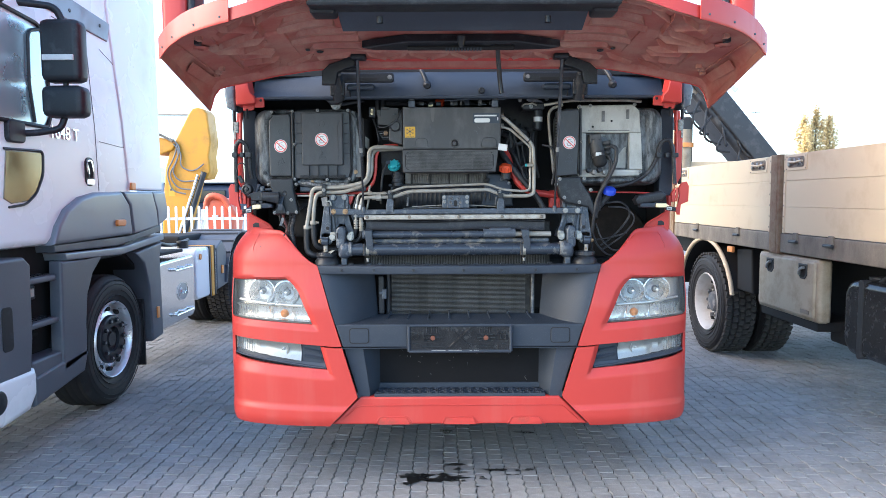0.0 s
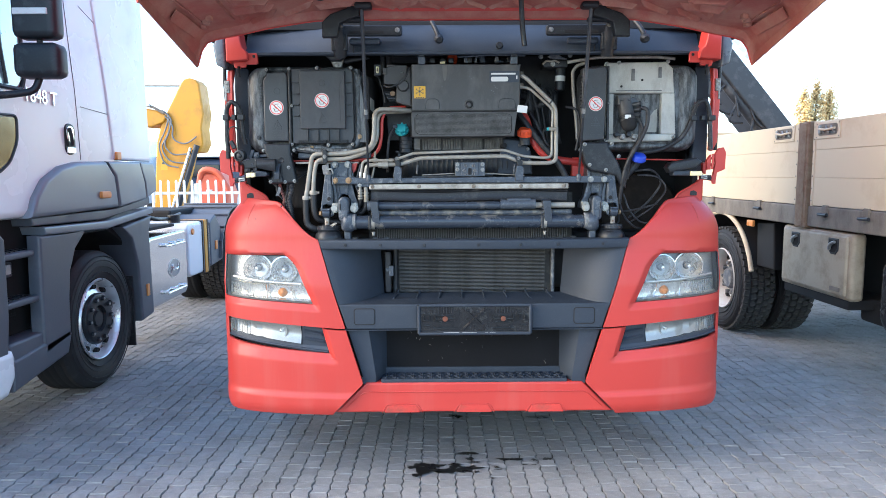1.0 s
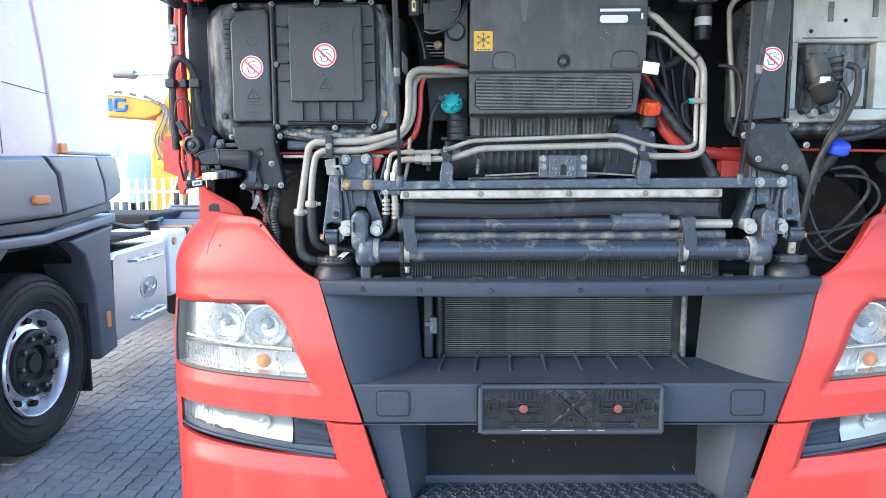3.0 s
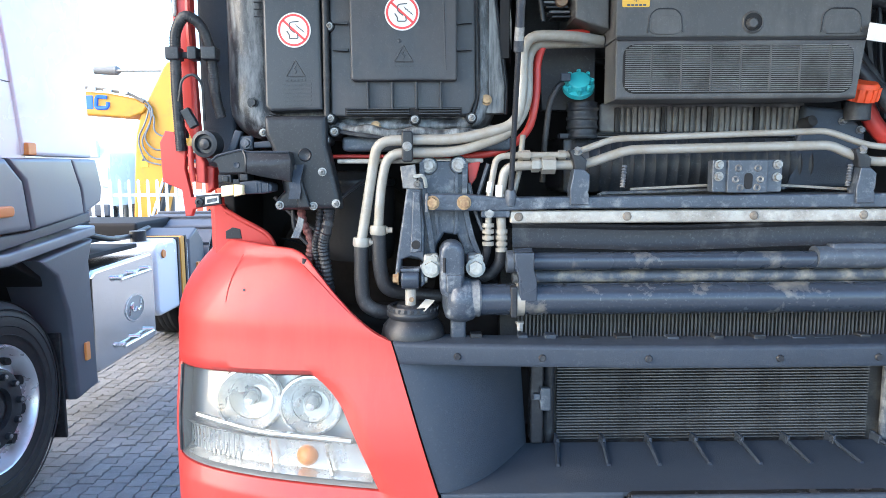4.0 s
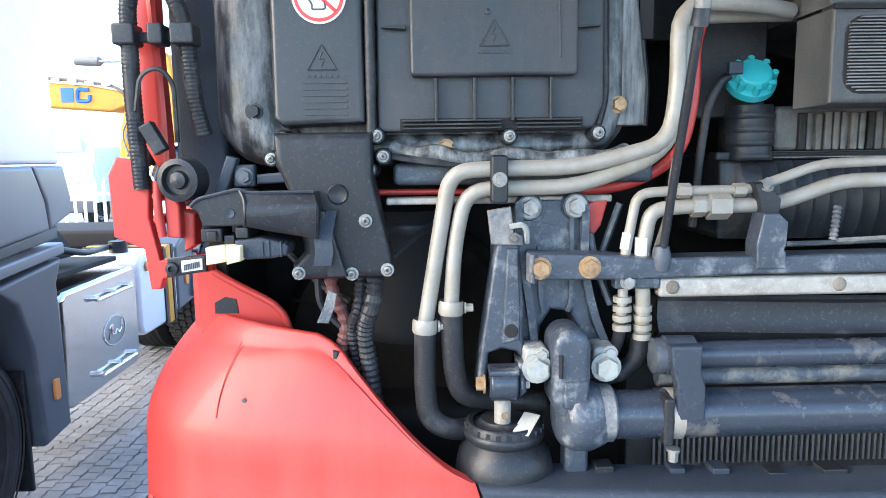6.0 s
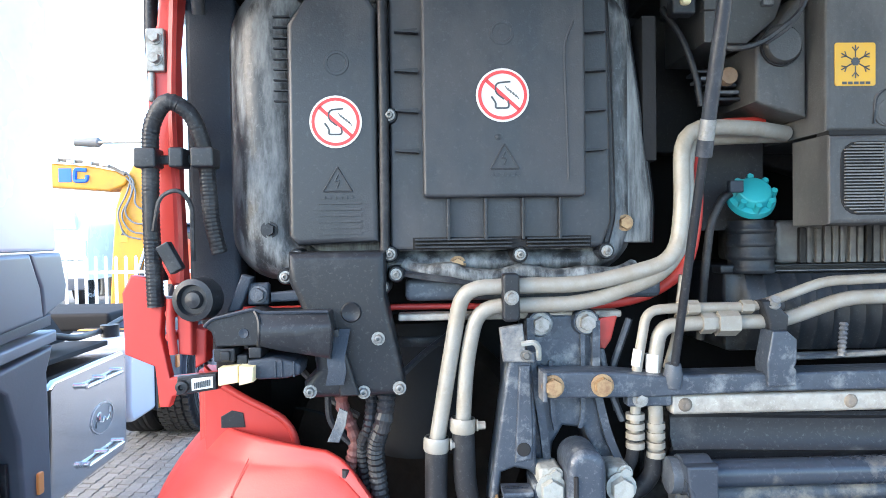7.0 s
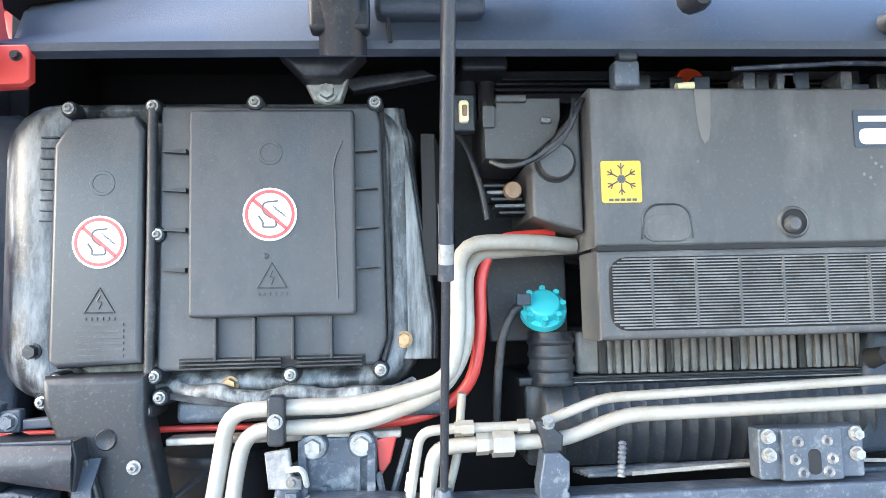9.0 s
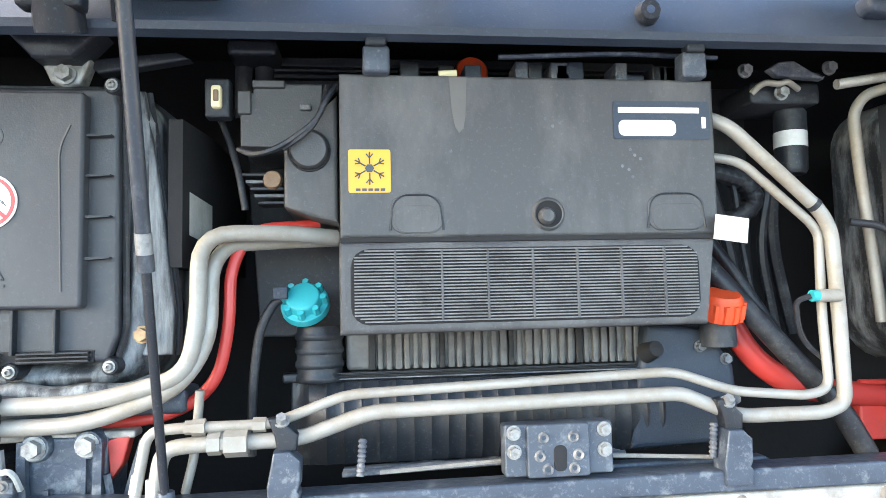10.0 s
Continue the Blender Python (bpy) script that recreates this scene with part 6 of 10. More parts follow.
def mount(s_):
    """The cab mount of one side: cast bracket, shackle, bush and air spring."""
    X = lambda a: s_ * a - (0.035 if s_ > 0 else 0.0)
    q = lambda pts: [(X(a), b) for a, b in pts]
    o = q(((0.690, 1.609), (0.591, 1.607), (0.594, 1.50), (0.586, 1.44), (0.567, 1.405), (0.562, 1.38), (0.600, 1.38), (0.606, 1.425), (0.616, 1.449), (0.644, 1.453), (0.658, 1.43), (0.664, 1.385), (0.687, 1.393), (0.722, 1.40), (0.722, 1.556), (0.700, 1.566)))
    br = part("cab_mount", plate(o, 0.128, 0.20, 0.006), IRON, truck, "scuffed blue-grey cast cab mount with an air spring")
    o = q(((0.722, 1.556), (0.704, 1.562), (0.692, 1.548), (0.686, 1.47), (0.686, 1.392), (0.698, 1.402), (0.716, 1.406), (0.734, 1.400), (0.7385, 1.352), (0.7505, 1.352), (0.7465, 1.394)))
    leg = part("leg", plate(o, 0.100, 0.15, 0.005), IRON, br)
    part("leg_channel", plate(q(((0.709, 1.544), (0.694, 1.544), (0.691, 1.46), (0.692, 1.418), (0.716, 1.414))), 0.0965, 0.11, 0.003), IRON, leg)
    part("drain_hole", spun([(0, 0.0012), (0.0085, 0.0012), (0.0095, 0)], (X(0.704), 0.0965, 1.432), (0, -1, 0), 16), VOID, leg)
    for pts in (((0.690, 1.605), (0.690, 1.545), (0.676, 1.471), (0.668, 1.40)), ((0.600, 1.60), (0.601, 1.507), (0.584, 1.440), (0.567, 1.40))):
        part("web", tube([(X(a), 0.120, b) for a, b in pts], 0.0075, 0.03, 4), IRON, br)
    part("web", tube([(X(0.662), 0.122, 1.545), (X(0.660), 0.122, 1.47), (X(0.655), 0.124, 1.45)], 0.004, 0.02, 4), IRON, br)
    part("web", tube([(X(0.618), 0.122, 1.60), (X(0.618), 0.122, 1.47), (X(0.622), 0.124, 1.452)], 0.004, 0.02, 4), IRON, br)
    for x, z in ((0.676, 1.597), (0.613, 1.598)):
        part("flange_bolt", hexbolt((X(x), 0.118, z), 0.0115, 0.013), ZINC, br)
        part("flange_washer", spun([(0, 0.003), (0.0135, 0.003), (0.0145, 0)], (X(x), 0.118, z), (0, -1, 0), 18), ZINC, br)
        part("boss", spun([(0, 0.006), (0.017, 0.006), (0.019, 0.0), (0.02, -0.01)], (X(x), 0.124, z), (0, -1, 0), 18), IRON, br)
    for x in (0.672, 0.580):
        pad = part("eye_pad", block(X(x - 0.016), X(x + 0.016), 0.078, 0.128, 1.378, 1.412, 0.006), NUT, br)
        part("eye_bolt", hexbolt((X(x), 0.076, 1.386), 0.0155, 0.014), NUT, pad)
        part("bolt_end", hexbolt((X(x - 0.006), 0.078, 1.404), 0.008, 0.006), NUT, pad)
    # shackle with its lower eye
    sh_ = part("shackle", plate(q(rounded(0.604, 0.655, 1.322, 1.442, 0.0245, 6)), 0.052, 0.12, 0.012, seg=4), IRON, br)
    part("shackle_groove", tube([(X(0.645), 0.0505, 1.41), (X(0.645), 0.0505, 1.38)], 0.003, 0.01, 6), VOID, sh_)
    part("shackle_tongue", plate(q(((0.641, 1.35), (0.640, 1.34), (0.626, 1.333), (0.612, 1.338), (0.609, 1.352), (0.609, 1.375), (0.641, 1.375))), 0.0465, 0.06, 0.004), IRON, sh_)
    part("eye", spun([(0.0, 0.032), (0.026, 0.032), (0.040, 0.026), (0.047, 0.012), (0.048, -0.008), (0.042, -0.026), (0.034, -0.034), (0.0, -0.034)], (X(0.612), 0.082, 1.318), (s_, -0.25, 0.1), 28), IRON, br)
    part("eye_collar", spun([(0.034, 0.012), (0.039, 0.008), (0.039, -0.008), (0.034, -0.012)], (X(0.581), 0.08, 1.321), (s_, 0, 0), 24), CAST, br)
    part("foot", block(X(0.632), X(0.600), 0.08, 0.12, 1.225, 1.285, 0.006), IRON, br)
    # bush on its pin, rod and air spring
    bush = part("bushing", spun([(0.0, 0.019), (0.019, 0.019), (0.0235, 0.015), (0.0235, -0.015), (0.019, -0.019), (0, -0.019)], (X(0.716), 0.085, 1.363), (1, 0, 0), 22), TUBE, br)
    part("bush_strap", plate(q(((0.7355, 1.386), (0.6965, 1.386), (0.6965, 1.379), (0.7355, 1.379))), 0.066, 0.10, 0.002), IRON, bush)
    part("pin", hexbolt((X(0.7405), 0.088, 1.362), 0.010, 0.012, (s_, 0, 0)), BRASS, br)
    part("pin_nut", hexbolt((X(0.6925), 0.088, 1.362), 0.009, 0.012, (-s_, 0, 0)), ZINC, br)
    part("cheek", plate(q(((0.6955, 1.392), (0.688, 1.392), (0.685, 1.352), (0.6945, 1.345))), 0.078, 0.13, 0.003), IRON, br)
    rod_ = part("rod", pole((X(0.716), 0.092, 1.345), (X(0.716), 0.098, 1.290), 0.0115, n=16), STRIP, br, "rust-stained bare steel rod")
    part("rust_patch", spun([(0, 0.0006), (0.005, 0.0008), (0.0055, 0)], (X(0.714), 0.0835, 1.318), (0, -1, 0), 12), RUST, rod_)
    part("rod_foot", spun([(0, 0.006), (0.014, 0.005), (0.016, 0.0)], (X(0.716), 0.099, 1.291), (0, 0, 1), 18), STRIP, br)
    spring = part("air_spring", spun([(0, 0.02), (0.032, 0.02), (0.036, 0.014), (0.050, 0.010), (0.056, 0.004), (0.056, -0.004), (0.050, -0.010), (0.064, -0.026), (0.069, -0.05), (0.064, -0.09)], (X(0.712), 0.112, 1.285), (0, 0, 1), 30), BLACK, br, "black rubber air spring")
    part("crown_ring", spun([(0.044, 0.006), (0.050, 0.008), (0.054, 0.005), (0.055, -0.004)], (X(0.712), 0.112, 1.295), (0, 0, 1), 30), BLACK, spring)
    for k in range(24):
        w = 2 * math.pi * k / 24
        p = Vector((X(0.712) + 0.052 * math.cos(w), 0.112 + 0.052 * math.sin(w), 1.297))
        part("crown_lug", block(p.x - 0.0035, p.x + 0.0035, p.y - 0.0035, p.y + 0.0035, p.z - 0.005, p.z + 0.003, 0.001), BLACK, spring)
    if s_ < 0:
        part("spring_tag", turned(block(-0.012, 0.012, -0.02, 0.02, 0, 0.001, 0), Matrix.Translation((X(0.685), 0.082, 1.306)) @ Matrix.Rotation(radians(-35), 4, "Z") @ Matrix.Rotation(radians(25), 4, "X")), BUFF, br, "small white paper tag")
        part("rusty_lug", plate(q(((0.595, 1.60), (0.565, 1.608), (0.575, 1.57), (0.59, 1.55))), 0.13, 0.15, 0.003), RED_DARK, br)
        tab = part("side_tab", plate(q(((0.735, 1.595), (0.704, 1.600), (0.700, 1.565), (0.688, 1.562), (0.688, 1.548), (0.730, 1.550))), 0.094, 0.104, 0.003), CAST, br)
        part("tab_bolt", spun([(0, 0.004), (0.004, 0.004), (0.005, 0.001), (0.008, 0.001), (0.008, 0)], (X(0.700), 0.094, 1.558), (0, -1, 0), 12), DUSTY, tab)
        part("tab_hook", tube([(X(0.707), 0.09, 1.574), (X(0.690), 0.088, 1.577), (X(0.684), 0.09, 1.570), (X(0.682), 0.1, 1.552)], 0.004, 0.01, 6), NUT, tab)
    return br


mount(-1)
mount(1)

# cross beam, weathered strip, tilt tubes
beam = part("cross_beam", plate([(-0.681, 1.504), (-0.681, 1.539), (-0.60, 1.538), (-0.565, 1.535), (-0.53, 1.531), (0.655, 1.537), (0.655, 1.504), (0.2, 1.506), (-0.4, 1.507), (-0.53, 1.503)], 0.075, 0.12, 0.004), IRON, truck, "blue-grey cross beam with flaking dust")
part("beam_end", plate([(-0.683, 1.502), (-0.683, 1.540), (-0.677, 1.540), (-0.677, 1.502)], 0.066, 0.10, 0.002), CAST, beam)
for x in (-0.669, -0.604, 0.565, 0.630):
    part("beam_bolt", hexbolt((x, 0.074, 1.521), 0.0115, 0.011), BRASS if x < 0 else ZINC, beam)
strip = part("seal_strip", block(-0.508, 0.462, 0.085, 0.11, 1.476, 1.503, 0.005), STRIP, truck, "weathered bare metal strip")
for x in (-0.490, -0.265, 0.0, 0.23, 0.44):
    part("strip_screw", spun([(0, 0.002), (0.004, 0.003), (0.0075, 0.0025), (0.0095, 0)], (x, 0.085, 1.490), (0, -1, 0), 14), RAIL, strip)
foam = bmesh.new()
grid([[(x, y, z + 0.004 * math.sin(x * 9)) for x in np.linspace(-0.50, 0.46, 24)] for z, y in ((1.474, 0.105), (1.465, 0.118), (1.435, 0.120), (1.422, 0.110), (1.416, 0.118), (1.36, 0.15))], foam)
part("rubber_baffle", thick(foam, 0.006), RUBBER, truck, "dusty black rubber baffle")
t1 = part("tilt_cylinder", pole((-0.50, 0.085, 1.397), (0.14, 0.085, 1.397), 0.0185, n=20), TUBE, truck, "slate-grey tilt cylinder with a bare rod")
part("gland", pole((0.13, 0.085, 1.402), (0.30, 0.085, 1.402), 0.024, n=20), STEEL, t1)
part("gland_top", block(0.16, 0.28, 0.070, 0.10, 1.412, 1.432, 0.008), STEEL, t1)
part("rod", pole((0.30, 0.085, 1.397), (0.49, 0.085, 1.397), 0.0135, n=16), ALU, t1, "pale bare metal rod")
part("collar", pole((-0.515, 0.085, 1.397), (-0.462, 0.085, 1.397), 0.024, n=20), STEEL, t1)
part("cross_tube", pole((-0.50, 0.11, 1.361), (0.48, 0.11, 1.361), 0.0145, n=16), CRUSTY, truck, "slate tube with crusty pale mud")
t2 = part("stabiliser_tube", pole((-0.60, 0.08, 1.318), (0.60, 0.08, 1.318), 0.033, n=24), TUBE, truck, "thick slate-grey stabiliser tube with pale chips")
for x in (-0.488, 0.345):
    part("band_clamp", pole((x - 0.008, 0.08, 1.318), (x + 0.008, 0.08, 1.318), 0.0345, n=24), ALU, t2)
    part("clamp_block", block(x - 0.022, x - 0.008, 0.045, 0.10, 1.285, 1.35, 0.004), BLACK, t2)
    part("clamp_bolt", hexbolt((x, 0.07, 1.272), 0.007, 0.018, (0, 0, -1)), ZINC, t2)
    part("hanger", plate([(x - 0.016, 1.420), (x + 0.026, 1.420), (x + 0.026, 1.384), (x + 0.032, 1.367), (x + 0.033, 1.319), (x - 0.004, 1.315), (x - 0.006, 1.37), (x - 0.012, 1.385)], 0.046, 0.062, 0.004), TUBE, t2)
    part("hanger_cap", pole((x - 0.014, 0.078, 1.400), (x + 0.024, 0.078, 1.400), 0.026, n=18), TUBE, t2)
# ribbed core low down
core = part("radiator_core", block(-0.52, 0.50, 0.18, 0.22, 1.18, 1.46, 0.004), FIN, truck, "dark ribbed radiator core")
first = None
for k in range(110):
    x = -0.48 + 0.0087 * k
    if first is None:
        first = part("core_fin", block(x, x + 0.0034, 0.172, 0.184, 1.20, 1.29, 0), FINDARK, core)
    else:
        o = new("core_fin", first.data)
        o.parent, o.location = core, (0.0087 * k, 0, 0)

# --- air-conditioning pipes in front of the engine cover
P1 = [(-0.553, 0.105, 1.43), (-0.552, 0.10, 1.478), (-0.551, 0.10, 1.53), (-0.536, 0.10, 1.614), (-0.50, 0.10, 1.617), (-0.385, 0.10, 1.617), (-0.292, 0.10, 1.650), (-0.10, 0.10, 1.656), (0.150, 0.10, 1.664), (0.236, 0.10, 1.634), (0.345, 0.10, 1.624), (0.381, 0.105, 1.632), (0.381, 0.11, 1.735), (0.384, 0.11, 1.850), (0.372, 0.11, 1.868), (0.27, 0.11, 1.957), (0.225, 0.13, 1.968)]
P2 = [(-0.524, 0.11, 1.41), (-0.524, 0.10, 1.465), (-0.528, 0.10, 1.53), (-0.518, 0.10, 1.592), (-0.48, 0.10, 1.596), (-0.352, 0.10, 1.597), (-0.262, 0.10, 1.627), (0.13, 0.10, 1.634), (0.160, 0.10, 1.634), (0.240, 0.10, 1.600), (0.37, 0.10, 1.600), (0.400, 0.10, 1.612), (0.400, 0.10, 1.735), (0.396, 0.10, 1.855), (0.380, 0.10, 1.885), (0.25, 0.10, 2.006), (0.220, 0.12, 2.025)]
a1 = part("cooling_pipe", tube(P1, 0.0068, 0.022, 12), ALU, truck, "thin dull aluminium cooling pipe")
a2 = part("cooling_pipe", tube(P2, 0.0100, 0.024, 12), ALU, truck, "thick dull aluminium cooling pipe")
for x, z, w, r in ((-0.474, 1.617, 0.008, 0.0105), (-0.486, 1.617, 0.005, 0.009), (-0.400, 1.617, 0.008, 0.0095), (-0.455, 1.597, 0.008, 0.0155), (-0.445, 1.597, 0.006, 0.0135), (-0.428, 1.597, 0.014, 0.019)):
    part("fitting", pole((x - w, 0.10, z), (x + w, 0.10, z), r, n=6), ALU, a2)
for x, z in ((-0.552, 1.449), (-0.524, 1.436)):
    for k in range(4):
        part("crimp", pole((x, 0.102, z - 0.02 + 0.013 * k), (x, 0.102, z - 0.012 + 0.013 * k), 0.0125, n=14), ALU, a2)
part("pipe_ring", pole((0.370, 0.10, 1.894), (0.376, 0.10, 1.889), 0.0108, n=14), BLACK, a2)
part("pipe_tag", pole((-0.5275, 0.10, 1.532), (-0.527, 0.10, 1.556), 0.0104, n=14), LABEL, a2)
part("pipe_tag", pole((-0.5505, 0.10, 1.540), (-0.547, 0.10, 1.562), 0.0072, n=14), LABEL, a1)
part("pipe_bracket", block(-0.568, -0.508, 0.083, 0.105, 1.489, 1.506, 0.003), IRON, a1)
part("bracket_bolt", hexbolt((-0.551, 0.083, 1.499), 0.008, 0.008), ZINC, a1)
for pts in ([(-0.524, 0.11, 1.42), (-0.526, 0.11, 1.39), (-0.548, 0.115, 1.362), (-0.60, 0.13, 1.355)], [(-0.552, 0.105, 1.44), (-0.556, 0.11, 1.40), (-0.575, 0.13, 1.37)]):
    part("pipe_hose", tube(pts, 0.0125 if pts[0][0] > -0.53 else 0.0085, 0.03, 10), RUBBER, a1)
for pts in ([(-0.592, 0.125, 1.56), (-0.582, 0.125, 1.51), (-0.562, 0.125, 1.46)], [(-0.55, 0.13, 1.60), (-0.575, 0.14, 1.52), (-0.565, 0.14, 1.47)]):
    part("cable", tube(pts, 0.005, 0.02, 6), STEEL, a1)
part("drain_pipe", tube([(-0.478, 0.12, 1.66), (-0.485, 0.125, 1.58), (-0.498, 0.13, 1.53)], 0.006, 0.02, 8), ALU, a1)
for x in (-0.370, 0.218):
    sup = part("pipe_support", plate([(x - 0.016, 1.515), (x + 0.022, 1.515), (x + 0.022, 1.536), (x + 0.019, 1.540), (x + 0.022, 1.546), (x + 0.023, 1.576), (x + 0.010, 1.588), (x - 0.010, 1.588), (x - 0.014, 1.566), (x - 0.018, 1.546)], 0.068, 0.10, 0.003), IRON, truck, "grey pipe support with a black clip")
    part("clip", plate([(x - 0.006, 1.582), (x + 0.017, 1.586), (x + 0.019, 1.606), (x - 0.004, 1.628), (x - 0.018, 1.626), (x - 0.010, 1.604)], 0.080, 0.100, 0.004), BLACK, sup)
    part("clip_screw", hexbolt((x - 0.001, 0.085, 1.622), 0.0075, 0.010, (0, -0.7, 0.7)), ZINC, sup)
# coupling plate
cp = part("coupling_plate", plate(rounded(-0.090, 0.055, 1.5380, 1.6050, 0.004), 0.085, 0.11, 0.003), STEEL, truck, "grey steel coupling plate with holes")
for x, z in ((-0.078, 1.5950), (-0.078, 1.5710), (0.043, 1.5950), (0.043, 1.5690)):
    part("bolt", hexbolt((x, 0.084, z), 0.0075, 0.010), ZINC, cp)
part("raised_pad", plate(rounded(-0.062, 0.022, 1.5370, 1.6050, 0.004), 0.078, 0.088, 0.003), STEEL, cp)
part("socket", plate(rounded(-0.027, -0.010, 1.5450, 1.5780, 0.007), 0.0765, 0.08, 0.001), VOID, cp)
for x, z in ((-0.040, 1.5880), (0.0, 1.5880), (-0.045, 1.5650), (0.006, 1.5650), (-0.035, 1.5480), (0.0, 1.5480)):
    part("stud", spun([(0.003, 0.001), (0.006, 0.004), (0.008, 0.0)], (x, 0.078, z), (0, -1, 0), 10), CAST, cp)

# --- heater box with filter grille
hb = part("heater_box", plate([(-0.297, 1.850), (0.218, 1.849), (0.222, 1.88), (0.224, 2.068), (-0.296, 2.070)], 0.088, 0.34, 0.006), HEATER, truck, "dusty charcoal heater box with a louvred filter cover")
low = part("filter_cover", plate([(-0.298, 1.726), (0.195, 1.728), (0.210, 1.845), (-0.298, 1.845)], 0.078, 0.165, 0.008), HEATER, hb)
part("cover_gap", block(-0.296, 0.212, 0.082, 0.11, 1.8445, 1.8505, 0), VOID, hb)
part("louvre_bed", plate(rounded(-0.284, 0.184, 1.738, 1.836, 0.024), 0.0768, 0.082, 0.002), VOID, low)
bm = bmesh.new()
for k in range(23):
    z = 1.7415 + 0.0041 * k
    inset = 0.016 if k in (0, 22) else 0.010 if k in (1, 21) else 0.003
    block(-0.282 + inset, 0.182 - inset, 0.0725, 0.078, z, z + 0.0018, 0, bm)
part("louvre_slats", bm, SLAT, low)["kind"] = "stuff"
for k in range(7):
    part("louvre_post", block(-0.228 + 0.06 * k, -0.2255 + 0.06 * k, 0.0720, 0.078, 1.742, 1.833, 0), HEATER, low)
for x0, x1 in ((-0.232, -0.162), (0.119, 0.201)):
    part("pressed_grip", plate(rounded(x0, x1, 1.856, 1.906, 0.018), 0.0862, 0.092, 0.0015), HEATER, hb)
    part("grip_floor", plate(rounded(x0 + 0.006, x1 - 0.006, 1.857, 1.893, 0.014), 0.0855, 0.092, 0.001), HEATER, hb)
    part("grip_rim", tube([(x0, 0.087, 1.860), (x0 + 0.004, 0.087, 1.896), (x0 + 0.018, 0.087, 1.907), (x1 - 0.018, 0.087, 1.907), (x1 - 0.004, 0.087, 1.896), (x1, 0.087, 1.860)], 0.0016, 0.014, 6), BLACK, hb)
part("knob_well", spun([(0, 0.0012), (0.019, 0.0012), (0.021, 0.0)], (-0.020, 0.0875, 1.880), (0, -1, 0), 24), VOID, hb)
part("knob_ring", spun([(0.018, 0.003), (0.020, 0.004), (0.023, 0.0)], (-0.020, 0.088, 1.880), (0, -1, 0), 24), HEATER, hb)
part("knob", spun([(0, 0.010), (0.008, 0.010), (0.011, 0.006), (0.012, 0.0)], (-0.023, 0.087, 1.877), (0, -1, 0), 18), HEATER, hb)
lab = part("frost_label", plate(rounded(-0.285, -0.230, 1.910, 1.967, 0.003), 0.0865, 0.089, 0), LABEL_Y, hb, "yellow label with a dark snowflake")
bm = bmesh.new()
cx, cz = -0.2575, 1.942
for k in range(6):
    w = math.pi * k / 3 + math.pi / 6
    pole((cx + 0.006 * math.cos(w), 0.0862, cz + 0.006 * math.sin(w)), (cx + 0.022 * math.cos(w), 0.0862, cz + 0.022 * math.sin(w)), 0.0009, n=4, bm=bm)
    for e in (-0.7, 0.7):
        p = (cx + 0.014 * math.cos(w), 0.0862, cz + 0.014 * math.sin(w))
        pole(p, (p[0] + 0.007 * math.cos(w + e), 0.0862, p[2] + 0.007 * math.sin(w + e)), 0.0008, n=4, bm=bm)
for k in range(5):
    block(cx - 0.018 + 0.008 * k, cx - 0.012 + 0.008 * k, 0.0858, 0.0868, 1.912, 1.9155, 0, bm)
spun([(0, 0.0008), (0.006, 0.0008), (0.006, 0)], (cx, 0.0866, cz), (0, -1, 0), 6, bm)
part("snowflake", bm, LABEL_K, lab)
wl = part("service_label", plate(rounded(0.076, 0.215, 1.983, 2.036, 0.002), 0.0865, 0.089, 0), COWL, hb, "grey label with white bars")
for x0, x1, z0_, z1_ in ((0.083, 0.200, 2.019, 2.027), (0.083, 0.165, 1.987, 2.009), (0.203, 0.209, 1.998, 2.014)):
    part("print_bar", plate(rounded(x0, x1, z0_, z1_, 0.008 if x1 < 0.17 else 0.001), 0.0858, 0.087, 0), LABEL, wl)
for k in range(10):
    x = (0.098, 0.104, 0.112, 0.086, 0.095, 0.10, -0.02, -0.01, 0.0, -0.15)[k]
    z = (1.968, 1.96, 1.955, 1.945, 1.94, 1.93, 2.01, 2.0, 2.005, 1.965)[k]
    part("chip", spun([(0, 0.001), (0.0025, 0.001)], (x, 0.0875, z), (0, -1, 0), 6), CAST, hb)
part("drip_mark", plate([(-0.150, 2.066), (-0.126, 2.066), (-0.129, 2.012), (-0.132, 1.996), (-0.138, 1.990), (-0.143, 1.998), (-0.147, 2.02)], 0.0872, 0.089, 0), DUSTY, hb)
for x in (-0.247, 0.191):
    c = part("spring_clip", block(x - 0.018, x + 0.018, 0.072, 0.10, 2.066, 2.103, 0.005), STEEL, hb)
    part("clip_loop", block(x - 0.014, x + 0.014, 0.066, 0.085, 2.10, 2.114, 0.004), BLACK, c)
part("top_nipple", pole((-0.160, 0.12, 2.080), (-0.135, 0.12, 2.082), 0.006, n=10), CREAM, hb)
part("filler_cap", spun([(0, 0.014), (0.022, 0.014), (0.026, 0.008), (0.026, -0.02)], (-0.098, 0.22, 2.116), (0, -1, 0.2), 24), ORANGE, truck, "orange-red cap under the cowl")
part("wiper_linkage", tube([(-0.075, 0.12, 2.107), (0.10, 0.12, 2.116), (0.25, 0.12, 2.112)], 0.004, 0.03, 6), IRON, truck)
for k in range(14):
    rnd = random.Random(100 + k)
    x = rnd.uniform(0.0, 0.2) if k < 9 else rnd.uniform(-0.2, 0.0)
    part("small_fitting", block(x - rnd.uniform(0.006, 0.02), x + 0.01, 0.15, 0.2, 2.085, 2.085 + rnd.uniform(0.01, 0.03), 0.003), rnd.choice((BLACK, CAST, PLASTIC)), truck)
